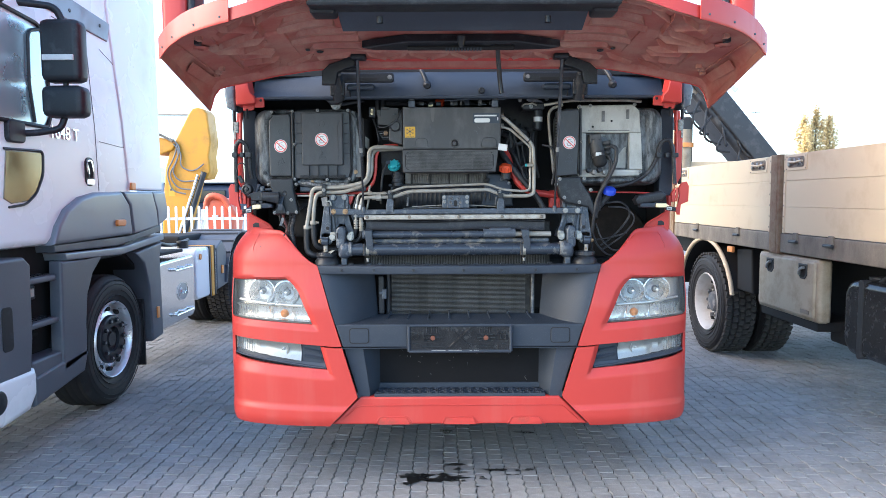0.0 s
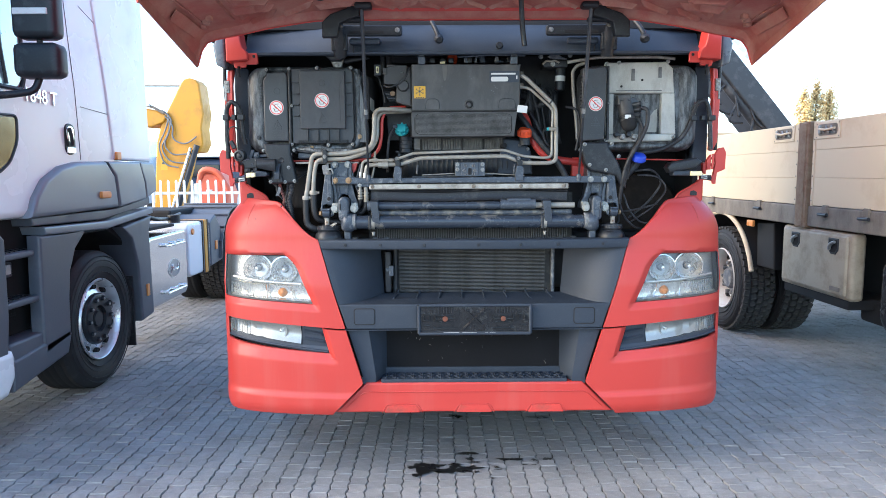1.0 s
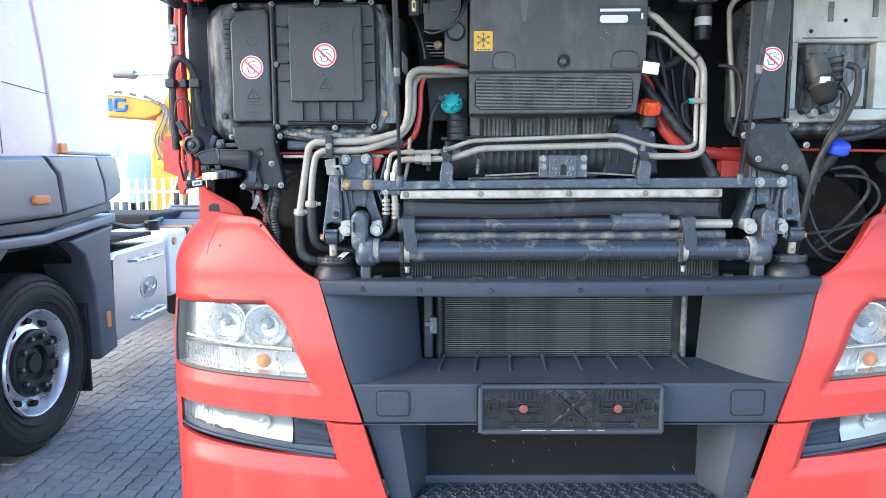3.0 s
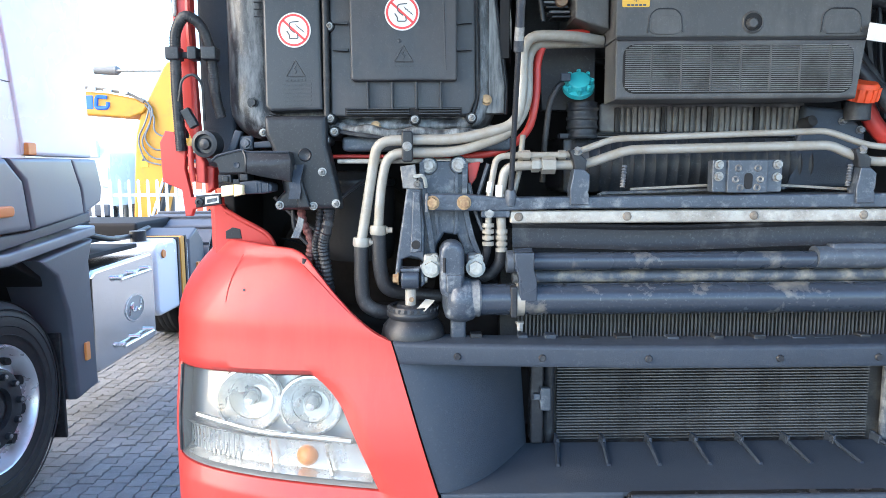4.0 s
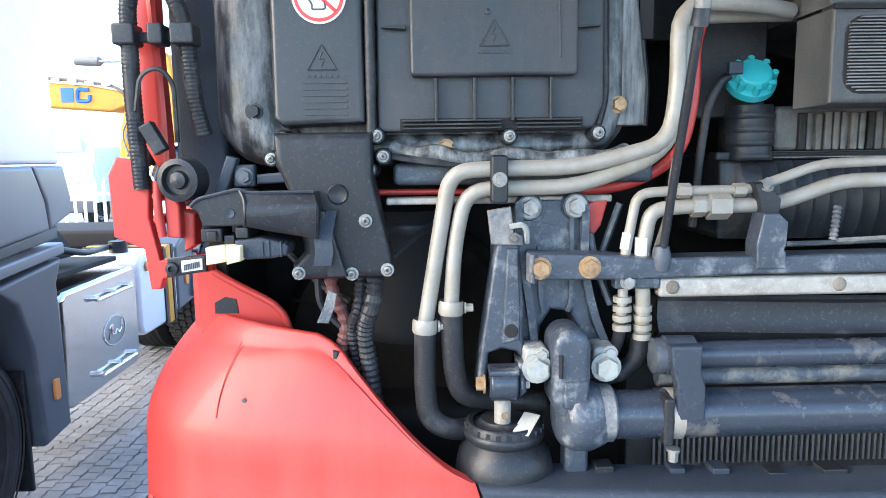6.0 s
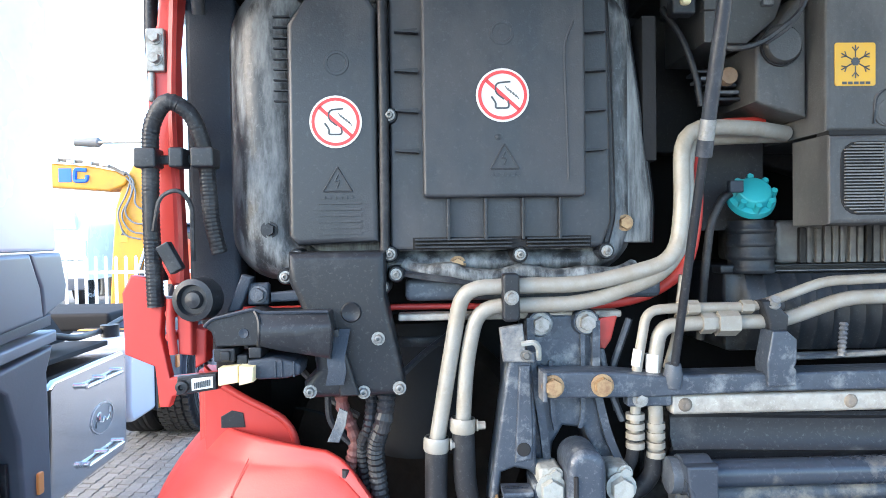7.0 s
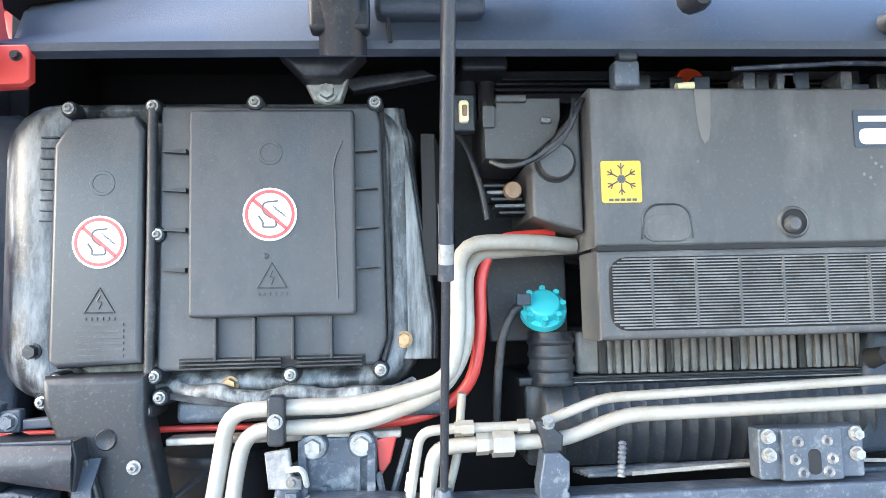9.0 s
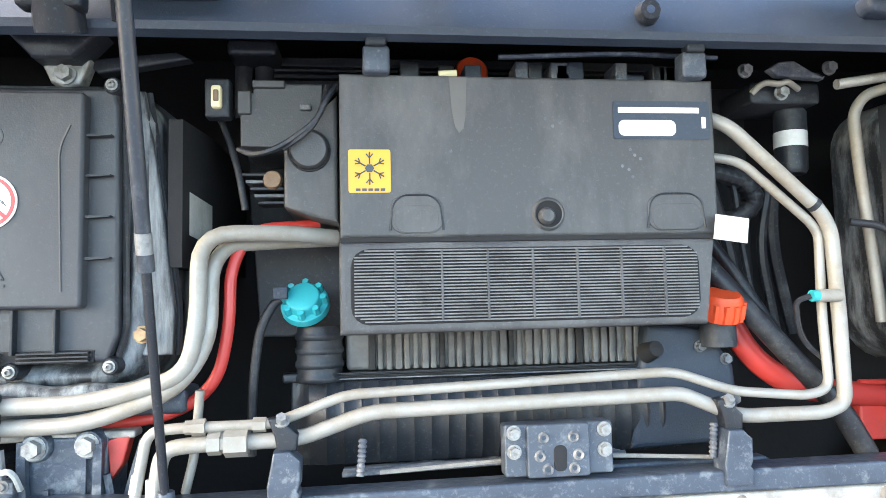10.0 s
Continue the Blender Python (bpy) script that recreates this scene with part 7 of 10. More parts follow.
# boxes beside the heater
rb = part("relay_box", plate([(-0.434, 2.062), (-0.416, 2.062), (-0.415, 2.075), (-0.321, 2.075), (-0.321, 2.045), (-0.330, 2.018), (-0.372, 1.984), (-0.433, 1.986)], 0.15, 0.30, 0.003), HEATER, truck, "charcoal relay housing with cables")
part("relay_lip", block(-0.416, -0.372, 0.142, 0.16, 2.067, 2.077, 0.002), HEATER, rb)
part("relay_step", block(-0.436, -0.418, 0.144, 0.16, 2.030, 2.062, 0.002), HEATER, rb)
part("relay_clip", block(-0.352, -0.336, 0.142, 0.16, 2.036, 2.044, 0.002), CAST, rb)
part("motor_shell", plate([(-0.372, 1.978), (-0.345, 2.0), (-0.318, 2.035), (-0.300, 2.052), (-0.300, 1.876), (-0.335, 1.884), (-0.372, 1.898)], 0.125, 0.3, 0.006), HEATER, rb)
part("motor_face", spun([(0.0, 0.010), (0.023, 0.010), (0.026, 0.006), (0.026, -0.02)], (-0.338, 0.122, 1.974), (0, -1, 0), 26), HEATER, rb)
part("face_groove", spun([(0.0268, 0.003), (0.029, 0.003), (0.029, -0.01)], (-0.338, 0.124, 1.974), (0, -1, 0), 26), VOID, rb)
part("cable", tube([(-0.430, 0.12, 1.975), (-0.415, 0.11, 1.966), (-0.395, 0.10, 1.965), (-0.370, 0.10, 1.975), (-0.325, 0.10, 2.009), (-0.312, 0.10, 2.040), (-0.30, 0.11, 2.06)], 0.004, 0.02, 6), RUBBER, rb)
part("cable", tube([(-0.370, 0.105, 1.972), (-0.345, 0.10, 1.988), (-0.328, 0.10, 2.004), (-0.318, 0.10, 2.03), (-0.312, 0.11, 2.06)], 0.0035, 0.02, 6), RUBBER, rb)
for k in range(5):
    part("louvre", block(-0.436 + 0.006 * k, -0.385 + 0.004 * k, 0.17, 0.21, 1.948 - 0.010 * k, 1.953 - 0.010 * k, 0.0015), (BLACK, CAST)[k % 2], rb)
bw = part("bulkhead", plate([(-0.47, 2.16), (0.46, 2.16), (0.46, 1.72), (0.30, 1.70), (-0.30, 1.86), (-0.46, 1.86)], 0.40, 0.44, 0.006), BULK, truck, "dark grey bulkhead behind the heater")
for z in (2.118, 2.128, 2.136):
    part("bulkhead_rib", block(-0.40, 0.20, 0.245, 0.26, z - 0.002, z + 0.002, 0.001), BULK, bw)
part("bulkhead_ledge", block(-0.46, 0.22, 0.26, 0.41, 2.10, 2.155, 0.004), BULK, bw)
part("upper_box", block(-0.460, -0.388, 0.19, 0.26, 2.130, 2.156, 0.008), BLACK, bw)
for x in (-0.445, -0.415):
    part("bulkhead_pipe", pole((x, 0.25, 2.05), (x, 0.25, 2.13), 0.014, n=12), BULK, bw)
part("lower_board", plate([(-0.43, 1.86), (-0.30, 1.86), (-0.30, 1.72), (-0.42, 1.72)], 0.24, 0.27, 0.004), BULK, bw)
for k in range(6):
    q_ = random.Random(70 + k)
    x = 0.26 + 0.03 * k
    part("cable", tube([(x, 0.30, 2.06 - 0.02 * k), (x + q_.uniform(-0.02, 0.04), 0.26, 1.95), (x + q_.uniform(-0.03, 0.05), 0.27, 1.85), (x + 0.04, 0.28, 1.70)], 0.006 + 0.002 * (k % 3), 0.05, 7), RUBBER, bw)
part("hose_coil", tube([(0.30, 0.28, 1.98), (0.37, 0.26, 1.955), (0.385, 0.26, 1.92), (0.35, 0.27, 1.89), (0.29, 0.28, 1.885)], 0.018, 0.04, 10, ring=0.0025), RUBBER, bw)
sw = part("door_switch", block(-0.480, -0.446, 0.145, 0.17, 2.025, 2.08, 0.004), BLACK, truck, "black switch with a cream button")
part("button", block(-0.470, -0.456, 0.135, 0.15, 2.036, 2.068, 0.004), CREAM, sw)
part("button_ring", block(-0.466, -0.459, 0.131, 0.14, 2.044, 2.060, 0.002), RUST, sw)
part("stay_rod", tube([(-0.475, 0.2, 2.05), (-0.454, 0.18, 2.004), (-0.438, 0.17, 1.95), (-0.43, 0.17, 1.90)], 0.005, 0.05, 8), RUBBER, truck)
part("pivot", spun([(0, 0.01), (0.012, 0.01), (0.014, 0)], (-0.392, 0.17, 1.942), (0, -1, 0), 12), RUST, truck)
# expansion tank and hoses
et = part("expansion_tank", plate(rounded(-0.375, 0.225, 1.535, 1.665, 0.012), 0.22, 0.45, 0.008), BLACK, truck, "black expansion tank with a teal cap")
part("tank_seam", block(-0.385, 0.235, 0.208, 0.24, 1.655, 1.668, 0.003), BLACK, et)
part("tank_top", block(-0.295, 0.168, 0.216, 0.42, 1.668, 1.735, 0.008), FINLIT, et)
rows = []
for k in range(11):                             # bulging front of the tank, with shallow upright ribs
    f = k / 10
    rows.append([(x, 0.224 - 0.034 * math.sin(math.pi * (0.08 + 0.84 * f)) ** 0.6 * min(1.0, (0.5 - abs((x + 0.075) / 0.6)) * 14) - (0.0035 if i % 4 == 0 else 0.0), 1.538 + 0.116 * f) for i, x in enumerate(np.linspace(-0.372, 0.222, 97))])
part("tank_bulge", grid(rows), BLACK, et)
for k in range(33):
    x = -0.262 + 0.0130 * k
    q_ = random.Random(300 + k)
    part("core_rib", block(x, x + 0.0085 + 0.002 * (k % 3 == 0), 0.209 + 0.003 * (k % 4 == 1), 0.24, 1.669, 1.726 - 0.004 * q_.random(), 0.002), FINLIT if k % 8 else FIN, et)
for k in range(3):
    part("seam_line", block(-0.36, 0.15, 0.200, 0.215, 1.658 + 0.004 * k, 1.6598 + 0.004 * k, 0.0004), (CAST, VOID, BLACK)[k], et)
neck = Vector((-0.345, 0.20, 1.66))
for k in range(4):
    part("neck_ring", spun([(0.033, 0.0), (0.0355, 0.003), (0.0355, 0.008), (0.033, 0.011), (0.033, 0.02)], neck + Vector((0.012, 0.02, 0.02 * k - 0.005)), (0, 0, 1), 24), BLACK, et)
CAPDIR = Vector((-0.10, -0.80, 0.58))
cap = spun([(0, 0.020), (0.021, 0.020), (0.0245, 0.017), (0.026, 0.006), (0.0335, 0.004), (0.0345, 0.0), (0.0345, -0.007), (0.028, -0.009)], (-0.350, 0.183, 1.768), CAPDIR, 24)
tc_ = part("filler_cap", cap, TEAL, et, "teal plastic filler cap")
for k in range(8):
    w = 2 * math.pi * k / 8
    q = CAPDIR.to_track_quat("Z", "Y").to_matrix()
    p = Vector((-0.350, 0.183, 1.768)) + q @ Vector((0.0275 * math.cos(w), 0.0275 * math.sin(w), 0.0))
    part("grip", pole(p, p + q @ Vector((0, 0, 0.0175)), 0.0062, 0.0048, 6), TEAL, tc_)
part("overflow_hose", tube([(-0.370, 0.18, 1.778), (-0.392, 0.18, 1.772), (-0.412, 0.18, 1.735), (-0.422, 0.18, 1.66), (-0.425, 0.19, 1.56)], 0.0065, 0.04, 8), RUBBER, truck)
part("strap_tab", plate([(-0.392, 1.792), (-0.372, 1.792), (-0.372, 1.775), (-0.392, 1.775)], 0.16, 0.17, 0.002), PLASTIC, et)
# tank's other end with the red cap
st = part("steering_tank", plate([(0.155, 1.725), (0.255, 1.715), (0.292, 1.66), (0.30, 1.545), (0.12, 1.54), (0.14, 1.66)], 0.19, 0.40, 0.012), PLASTIC, truck, "dark grey reservoir with an orange cap")
part("neck", pole((0.258, 0.175, 1.69), (0.258, 0.175, 1.73), 0.026, n=18), BLACK, st)
oc = part("filler_cap", spun([(0, 0.026), (0.026, 0.026), (0.031, 0.020), (0.033, 0.0), (0.031, -0.012)], (0.255, 0.16, 1.745), (0.0, -0.35, 0.9), 24), ORANGE, st, "orange-red plastic filler cap")
for k in range(14):
    w = 2 * math.pi * k / 14
    q = Vector((0.0, -0.35, 0.9)).to_track_quat("Z", "Y").to_matrix()
    p = Vector((0.255, 0.16, 1.745)) + q @ Vector((0.032 * math.cos(w), 0.032 * math.sin(w), 0.0))
    part("grip", pole(p - q @ Vector((0, 0, 0.01)), p + q @ Vector((0, 0, 0.016)), 0.004, n=5), ORANGE, oc)
part("sensor_plug", spun([(0, 0.02), (0.012, 0.018), (0.014, 0.0), (0.016, -0.01)], (0.155, 0.185, 1.685), (0.2, -1, 0.3), 12), VOID, st)
for x, z in ((0.235, 1.69), (0.275, 1.67), (0.285, 1.61)):
    part("bolt", hexbolt((x, 0.188, z), 0.007, 0.01), CAST, st)
part("lower_bracket", plate([(0.03, 1.535), (0.30, 1.535), (0.36, 1.50), (0.0, 1.50)], 0.14, 0.16, 0.004), STEEL, truck)
# red and black hoses, paper tag, canister
part("red_hose", tube([(0.24, 0.26, 1.87), (0.270, 0.24, 1.83), (0.29, 0.22, 1.75), (0.325, 0.21, 1.67), (0.39, 0.20, 1.622), (0.46, 0.20, 1.612), (0.56, 0.21, 1.60)], 0.019, 0.08, 10), RED, truck, "bright red brake hose")
part("red_line", tube([(0.50, 0.2, 1.625), (0.75, 0.2, 1.62), (0.98, 0.2, 1.615), (1.1, 0.2, 1.61)], 0.0045, 0.05, 8), RED, truck)
part("dark_hose", tube([(0.225, 0.20, 1.85), (0.28, 0.17, 1.77), (0.35, 0.15, 1.68), (0.42, 0.14, 1.60), (0.46, 0.14, 1.53)], 0.016, 0.08, 10), RUBBER, truck)
part("dark_hose", tube([(0.29, 0.25, 1.86), (0.33, 0.22, 1.78), (0.37, 0.2, 1.70)], 0.010, 0.08, 10), RUBBER, truck)
part("coiled_hose", tube([(0.25, 0.3, 1.95), (0.29, 0.28, 1.93), (0.30, 0.27, 1.87), (0.26, 0.28, 1.84)], 0.022, 0.05, 10, ring=0.003), RUBBER, truck)
part("paper_tag", turned(plate([(-0.024, -0.017), (0.024, -0.017), (0.024, 0.017), (-0.024, 0.017)], 0, 0.002, 0), Matrix.Translation((0.232, 0.075, 1.856)) @ Matrix.Rotation(radians(8), 4, "Y")), LABEL, truck, "blank white paper tag")
can = part("filter_canister", spun([(0, 0.058), (0.022, 0.058), (0.0255, 0.052), (0.0255, -0.042), (0.021, -0.050), (0, -0.050)], (0.440, 0.24, 2.012), (0.03, 0, 1), 24), BLACK, truck, "black filter canister with a white label")
part("canister_label", spun([(0.0257, 0.012), (0.0261, 0.01), (0.0261, -0.012), (0.0257, -0.014)], (0.440, 0.24, 2.020), (0.03, 0, 1), 24), LABEL, can)
part("canister_head", block(0.35, 0.47, 0.2, 0.3, 2.070, 2.105, 0.006), BLACK, can)
part("head_lug", plate([(0.368, 2.118), (0.385, 2.130), (0.411, 2.132), (0.440, 2.115), (0.463, 2.108), (0.460, 2.103), (0.383, 2.107)], 0.175, 0.19, 0.004), CAST, can)
for x, z in ((0.335, 2.118), (0.394, 2.083), (0.479, 2.125)):
    part("head_bolt", hexbolt((x, 0.190, z), 0.009, 0.012), ZINC, can)
part("head_pipe", tube([(0.345, 0.19, 2.082), (0.36, 0.18, 2.098), (0.385, 0.18, 2.094), (0.40, 0.18, 2.100), (0.425, 0.19, 2.090)], 0.005, 0.02, 8), ALU, can)
for x, z in ((0.225, 2.028), (0.225, 1.972)):
    part("pipe_end", pole((x - 0.012, 0.14, z), (x + 0.016, 0.13, z), 0.014, n=12), ALU, a2)
gf = part("pressure_switch", pole((0.362, 0.09, 1.762), (0.395, 0.09, 1.762), 0.009, n=12), ALU, a2)
part("green_plug", pole((0.352, 0.09, 1.762), (0.366, 0.09, 1.762), 0.008, n=12), TEAL, gf)
part("plug_cable", tube([(0.352, 0.09, 1.762), (0.335, 0.10, 1.755), (0.345, 0.11, 1.70), (0.40, 0.12, 1.66)], 0.004, 0.03, 6), RUBBER, gf)
# springs and thin rods over the beam
for x in (-0.275, 0.195):
    part("tension_spring", tube([(x, 0.09, 1.55), (x + 0.004, 0.09, 1.595)], 0.006, 0.01, 8, ring=0.002, pitch=0.006), CAST, truck)
part("bonnet_cable", tube([(-0.25, 0.12, 1.545), (0.0, 0.12, 1.556), (0.25, 0.12, 1.54)], 0.003, 0.1, 6), STRIP, truck)
for k in range(5):
    part("frame_rod", pole((-0.30, 0.16 + 0.02 * k, 1.535 - 0.003 * k), (0.10, 0.16 + 0.02 * k, 1.545 - 0.003 * k), 0.004, n=6), CAST, truck)

# --- side with the missing cover (positive x)
tub(1)
sh = part("intake_shell", plate([(0.640, 2.078), (0.93, 2.082), (0.965, 2.05), (0.974, 1.932), (0.640, 1.932)], 0.118, 0.16, 0.010), BUFF, truck, "buff plastic shell with an open recess and valve unit")
part("shell_foot", plate([(0.640, 1.738), (0.984, 1.738), (0.965, 1.705), (0.655, 1.698)], 0.118, 0.16, 0.008), BUFF, sh)
part("shell_side", plate([(0.640, 1.738), (0.640, 1.932), (0.680, 1.932), (0.680, 1.738)], 0.118, 0.16, 0.004), BUFF, sh)
part("shell_side", plate([(0.912, 1.738), (0.912, 1.932), (0.974, 1.932), (0.984, 1.738)], 0.118, 0.16, 0.004), BUFF, sh)
part("recess_floor", block(0.665, 0.925, 0.235, 0.245, 1.725, 1.945, 0.002), BUFF, sh)
for x0, x1, z0_, z1_ in ((0.665, 0.679, 1.725, 1.945), (0.913, 0.925, 1.725, 1.945), (0.665, 0.925, 1.725, 1.737), (0.665, 0.925, 1.933, 1.945)):
    part("recess_wall", block(x0, x1, 0.155, 0.24, z0_, z1_, 0.001), BUFF, sh)
part("recess_wedge", plate([(0.800, 1.738), (0.912, 1.738), (0.912, 1.880), (0.880, 1.862), (0.835, 1.800)], 0.150, 0.234, 0.012), BUFF, sh)
# shade in the recess's upper corner, built as a black piece
part("recess_shade", plate([(0.790, 1.932), (0.912, 1.932), (0.912, 1.885), (0.885, 1.868), (0.800, 1.885)], 0.165, 0.234, 0.006), VOID, sh)
for x, z, w, h in ((0.77, 2.02, 0.008, 0.028), (0.90, 2.03, 0.008, 0.025), (0.80, 1.945, 0.11, 0.002)):
    part("moulded_notch", block(x - w, x + w, 0.114, 0.12, z - h, z + h, 0.001), SLAT, sh)
for x, z in ((0.715, 1.965), (0.815, 1.995)):
    part("peg", spun([(0, 0.004), (0.005, 0.003), (0.006, 0)], (x, 0.118, z), (0, -1, 0), 10), VOID, sh)
screws([(0.70, 0.112, 2.075), (0.935, 0.112, 2.08), (0.64, 0.106, 2.07), (0.645, 0.112, 1.71), (0.97, 0.112, 1.725), (0.65, 0.10, 1.885)], 0.0065, 0.007, ZINC, sh)
rc = part("narrow_cover", plate([(0.518, 2.045), (0.63, 2.055), (0.636, 2.03), (0.628, 1.71), (0.512, 1.702)], 0.075, 0.14, 0.008), LID, truck, "narrow black plastic cover with a warning label and triangle")
ring_sticker(rc, 0.583, 0.0745, 1.879, 0.0345)
moulded_triangle(rc, 0.583, 0.0745, 1.802, 0.019, LABEL_K)
part("moulded_emblem", spun([(0.012, 0.0), (0.0125, 0.0007), (0.0160, 0.0007), (0.0165, 0.0)], (0.578, 0.075, 1.965), (0, -1, 0), 20), LID, rc)
for k in range(3):
    part("moulded_line", block(0.55, 0.615, 0.0735, 0.076, 1.735 + 0.010 * k, 1.738 + 0.010 * k, 0), LID, rc)
for k in range(10):
    part("vent_slit", block(0.512, 0.525, 0.080, 0.095, 1.86 + 0.016 * k, 1.866 + 0.016 * k, 0.001), VOID, rc)
part("gasket", tube([(0.645, 0.104, 2.06), (0.647, 0.10, 1.90), (0.648, 0.102, 1.71)], 0.007, 0.02, 8), RUBBER, rc)
o = [(0.512, 1.70), (0.648, 1.70), (0.656, 1.669), (0.676, 1.64), (0.700, 1.604), (0.722, 1.555), (0.742, 1.505), (0.738, 1.474), (0.716, 1.488), (0.690, 1.537), (0.60, 1.555), (0.568, 1.561), (0.545, 1.58), (0.532, 1.605), (0.524, 1.65)]
rd = part("cable_duct", plate(o, 0.082, 0.13, 0.012), BLACK, truck, "black plastic cable duct cover")
screws([(0.535, 0.08, 1.688), (0.515, 0.08, 1.66), (0.56, 0.08, 1.59), (0.64, 0.08, 1.565), (0.665, 0.08, 1.69), (0.70, 0.08, 1.63)], 0.0065, 0.007, ZINC, rd)
vu = part("valve_unit", pole((0.728, 0.125, 1.90), (0.745, 0.095, 1.80), 0.034, 0.036, 20), HEATER, truck, "black electric valve unit with hoses")
part("valve_head", block(0.694, 0.758, 0.095, 0.15, 1.872, 1.925, 0.01), HEATER, vu)
part("head_rib", block(0.700, 0.752, 0.090, 0.11, 1.894, 1.899, 0.001), BLACK, vu)
part("valve_collar", pole((0.741, 0.105, 1.822), (0.7435, 0.100, 1.808), 0.040, n=20), BLACK, vu)
part("valve_label", block(0.722, 0.750, 0.062, 0.072, 1.808, 1.826, 0.001), LABEL, vu)
part("valve_cap", spun([(0.0, 0.050), (0.022, 0.048), (0.033, 0.036), (0.036, 0.010), (0.036, 0.0)], (0.746, 0.095, 1.800), (0.17, -0.3, -1.0), 20), VOID, vu)
for k in range(4):
    part("valve_port", pole((0.768, 0.12, 1.876 - 0.026 * k), (0.806, 0.100, 1.882 - 0.026 * k), 0.011, n=12), HEATER, vu)
    part("port_ring", pole((0.800, 0.103, 1.881 - 0.026 * k), (0.806, 0.100, 1.882 - 0.026 * k), 0.0135, n=12), BLACK, vu)
part("valve_bracket", plate([(0.700, 1.90), (0.78, 1.915), (0.80, 1.90), (0.79, 1.78), (0.765, 1.76), (0.755, 1.85)], 0.125, 0.14, 0.003), STEEL, vu)
fan = part("recess_fan", spun([(0.0, 0.004), (0.010, 0.010), (0.012, 0.002), (0.030, 0.002), (0.034, 0.010), (0.040, 0)], (0.848, 0.160, 1.900), (0, -1, 0), 22), BLACK, vu)
for k in range(7):
    w = 2 * math.pi * k / 7
    part("fan_blade", pole((0.848 + 0.010 * math.cos(w), 0.154, 1.900 + 0.010 * math.sin(w)), (0.848 + 0.031 * math.cos(w + 0.3), 0.156, 1.900 + 0.031 * math.sin(w + 0.3)), 0.0025, n=5), HEATER, fan)
for pts, r in (([(0.80, 0.07, 1.86), (0.828, 0.06, 1.85), (0.83, 0.06, 1.78), (0.79, 0.06, 1.69), (0.735, 0.07, 1.60), (0.722, 0.09, 1.50), (0.715, 0.11, 1.40)], 0.010), ([(0.79, 0.08, 1.81), (0.815, 0.07, 1.76), (0.78, 0.07, 1.68), (0.745, 0.08, 1.61), (0.735, 0.10, 1.48)], 0.008), ([(0.80, 0.08, 1.78), (0.80, 0.075, 1.72), (0.755, 0.085, 1.64), (0.75, 0.1, 1.52)], 0.008)):
    part("valve_hose", tube(pts, r, 0.05, 8), RUBBER, vu)
for k in range(4):
    part("loose_fitting", spun([(0, 0.012), (0.012, 0.010), (0.014, -0.01)], (0.69 + 0.028 * k, 0.09, 1.735 - 0.012 * (k % 2)), (0.2, -1, 0.2), 12), (BLACK, CAST, BLACK, ZINC)[k], vu)
bc = part("washer_cap", spun([(0, 0.02), (0.028, 0.02), (0.035, 0.012), (0.037, -0.008), (0.030, -0.015)], (0.802, 0.10, 1.622), (0.1, -0.45, 0.9), 20), BLUE, truck, "blue washer filler cap")
part("filler_neck", tube([(0.802, 0.11, 1.61), (0.79, 0.12, 1.58), (0.74, 0.13, 1.53)], 0.018, 0.03, 10), BLACK, bc)
for k, pts in enumerate(([(0.80, 0.10, 1.54), (0.90, 0.09, 1.535), (0.95, 0.10, 1.47), (0.88, 0.11, 1.38), (0.78, 0.13, 1.31)], [(0.79, 0.11, 1.56), (0.88, 0.11, 1.57), (0.93, 0.12, 1.50), (0.86, 0.13, 1.40), (0.77, 0.14, 1.33)], [(0.74, 0.13, 1.45), (0.77, 0.12, 1.36), (0.83, 0.12, 1.30), (0.90, 0.13, 1.31)], [(0.72, 0.13, 1.42), (0.74, 0.13, 1.34), (0.80, 0.13, 1.28), (0.86, 0.14, 1.27)], [(0.90, 0.10, 1.40), (0.80, 0.11, 1.37), (0.71, 0.12, 1.36)], [(0.70, 0.13, 1.51), (0.705, 0.13, 1.42), (0.73, 0.14, 1.32), (0.70, 0.16, 1.24)])):
    part("cable", tube(pts, 0.0045 + 0.001 * (k % 2), 0.06, 6), RUBBER, truck)
part("cable_loom", tube([(1.155, 0.11, 1.66), (1.15, 0.11, 1.75), (1.14, 0.11, 1.86), (1.12, 0.105, 1.90), (1.075, 0.11, 1.88), (1.06, 0.12, 1.80), (1.02, 0.12, 1.72), (0.92, 0.12, 1.66), (0.80, 0.12, 1.645)], 0.011, 0.05, 10, ring=0.0010, pitch=0.005), RUBBER, truck, "corrugated black cable loom")
for x0, x1 in ((1.05, 1.078), (1.10, 1.118), (1.135, 1.168)):
    part("loom_clip", block(x0, x1, 0.092, 0.125, 1.800, 1.824, 0.003), BLACK, truck)
part("cable_loop", tube([(0.45, 0.13, 1.87), (0.50, 0.11, 1.86), (0.52, 0.11, 1.78), (0.50, 0.12, 1.66)], 0.006, 0.05, 8), RUBBER, truck)
part("pale_pipe", tube([(0.515, 0.16, 1.72), (0.503, 0.155, 1.84), (0.489, 0.15, 1.935), (0.484, 0.15, 2.04), (0.503, 0.148, 2.068), (0.56, 0.145, 2.085)], 0.0085, 0.05, 8), ALU, truck, "pale grey pipe")
d = part("air_duct", plate([(1.10, 1.60), (1.07, 1.622), (0.95, 1.60), (0.93, 1.575), (0.945, 1.55), (1.07, 1.57)], 0.055, 0.12, 0.012), BLACK, truck, "black moulded air duct")
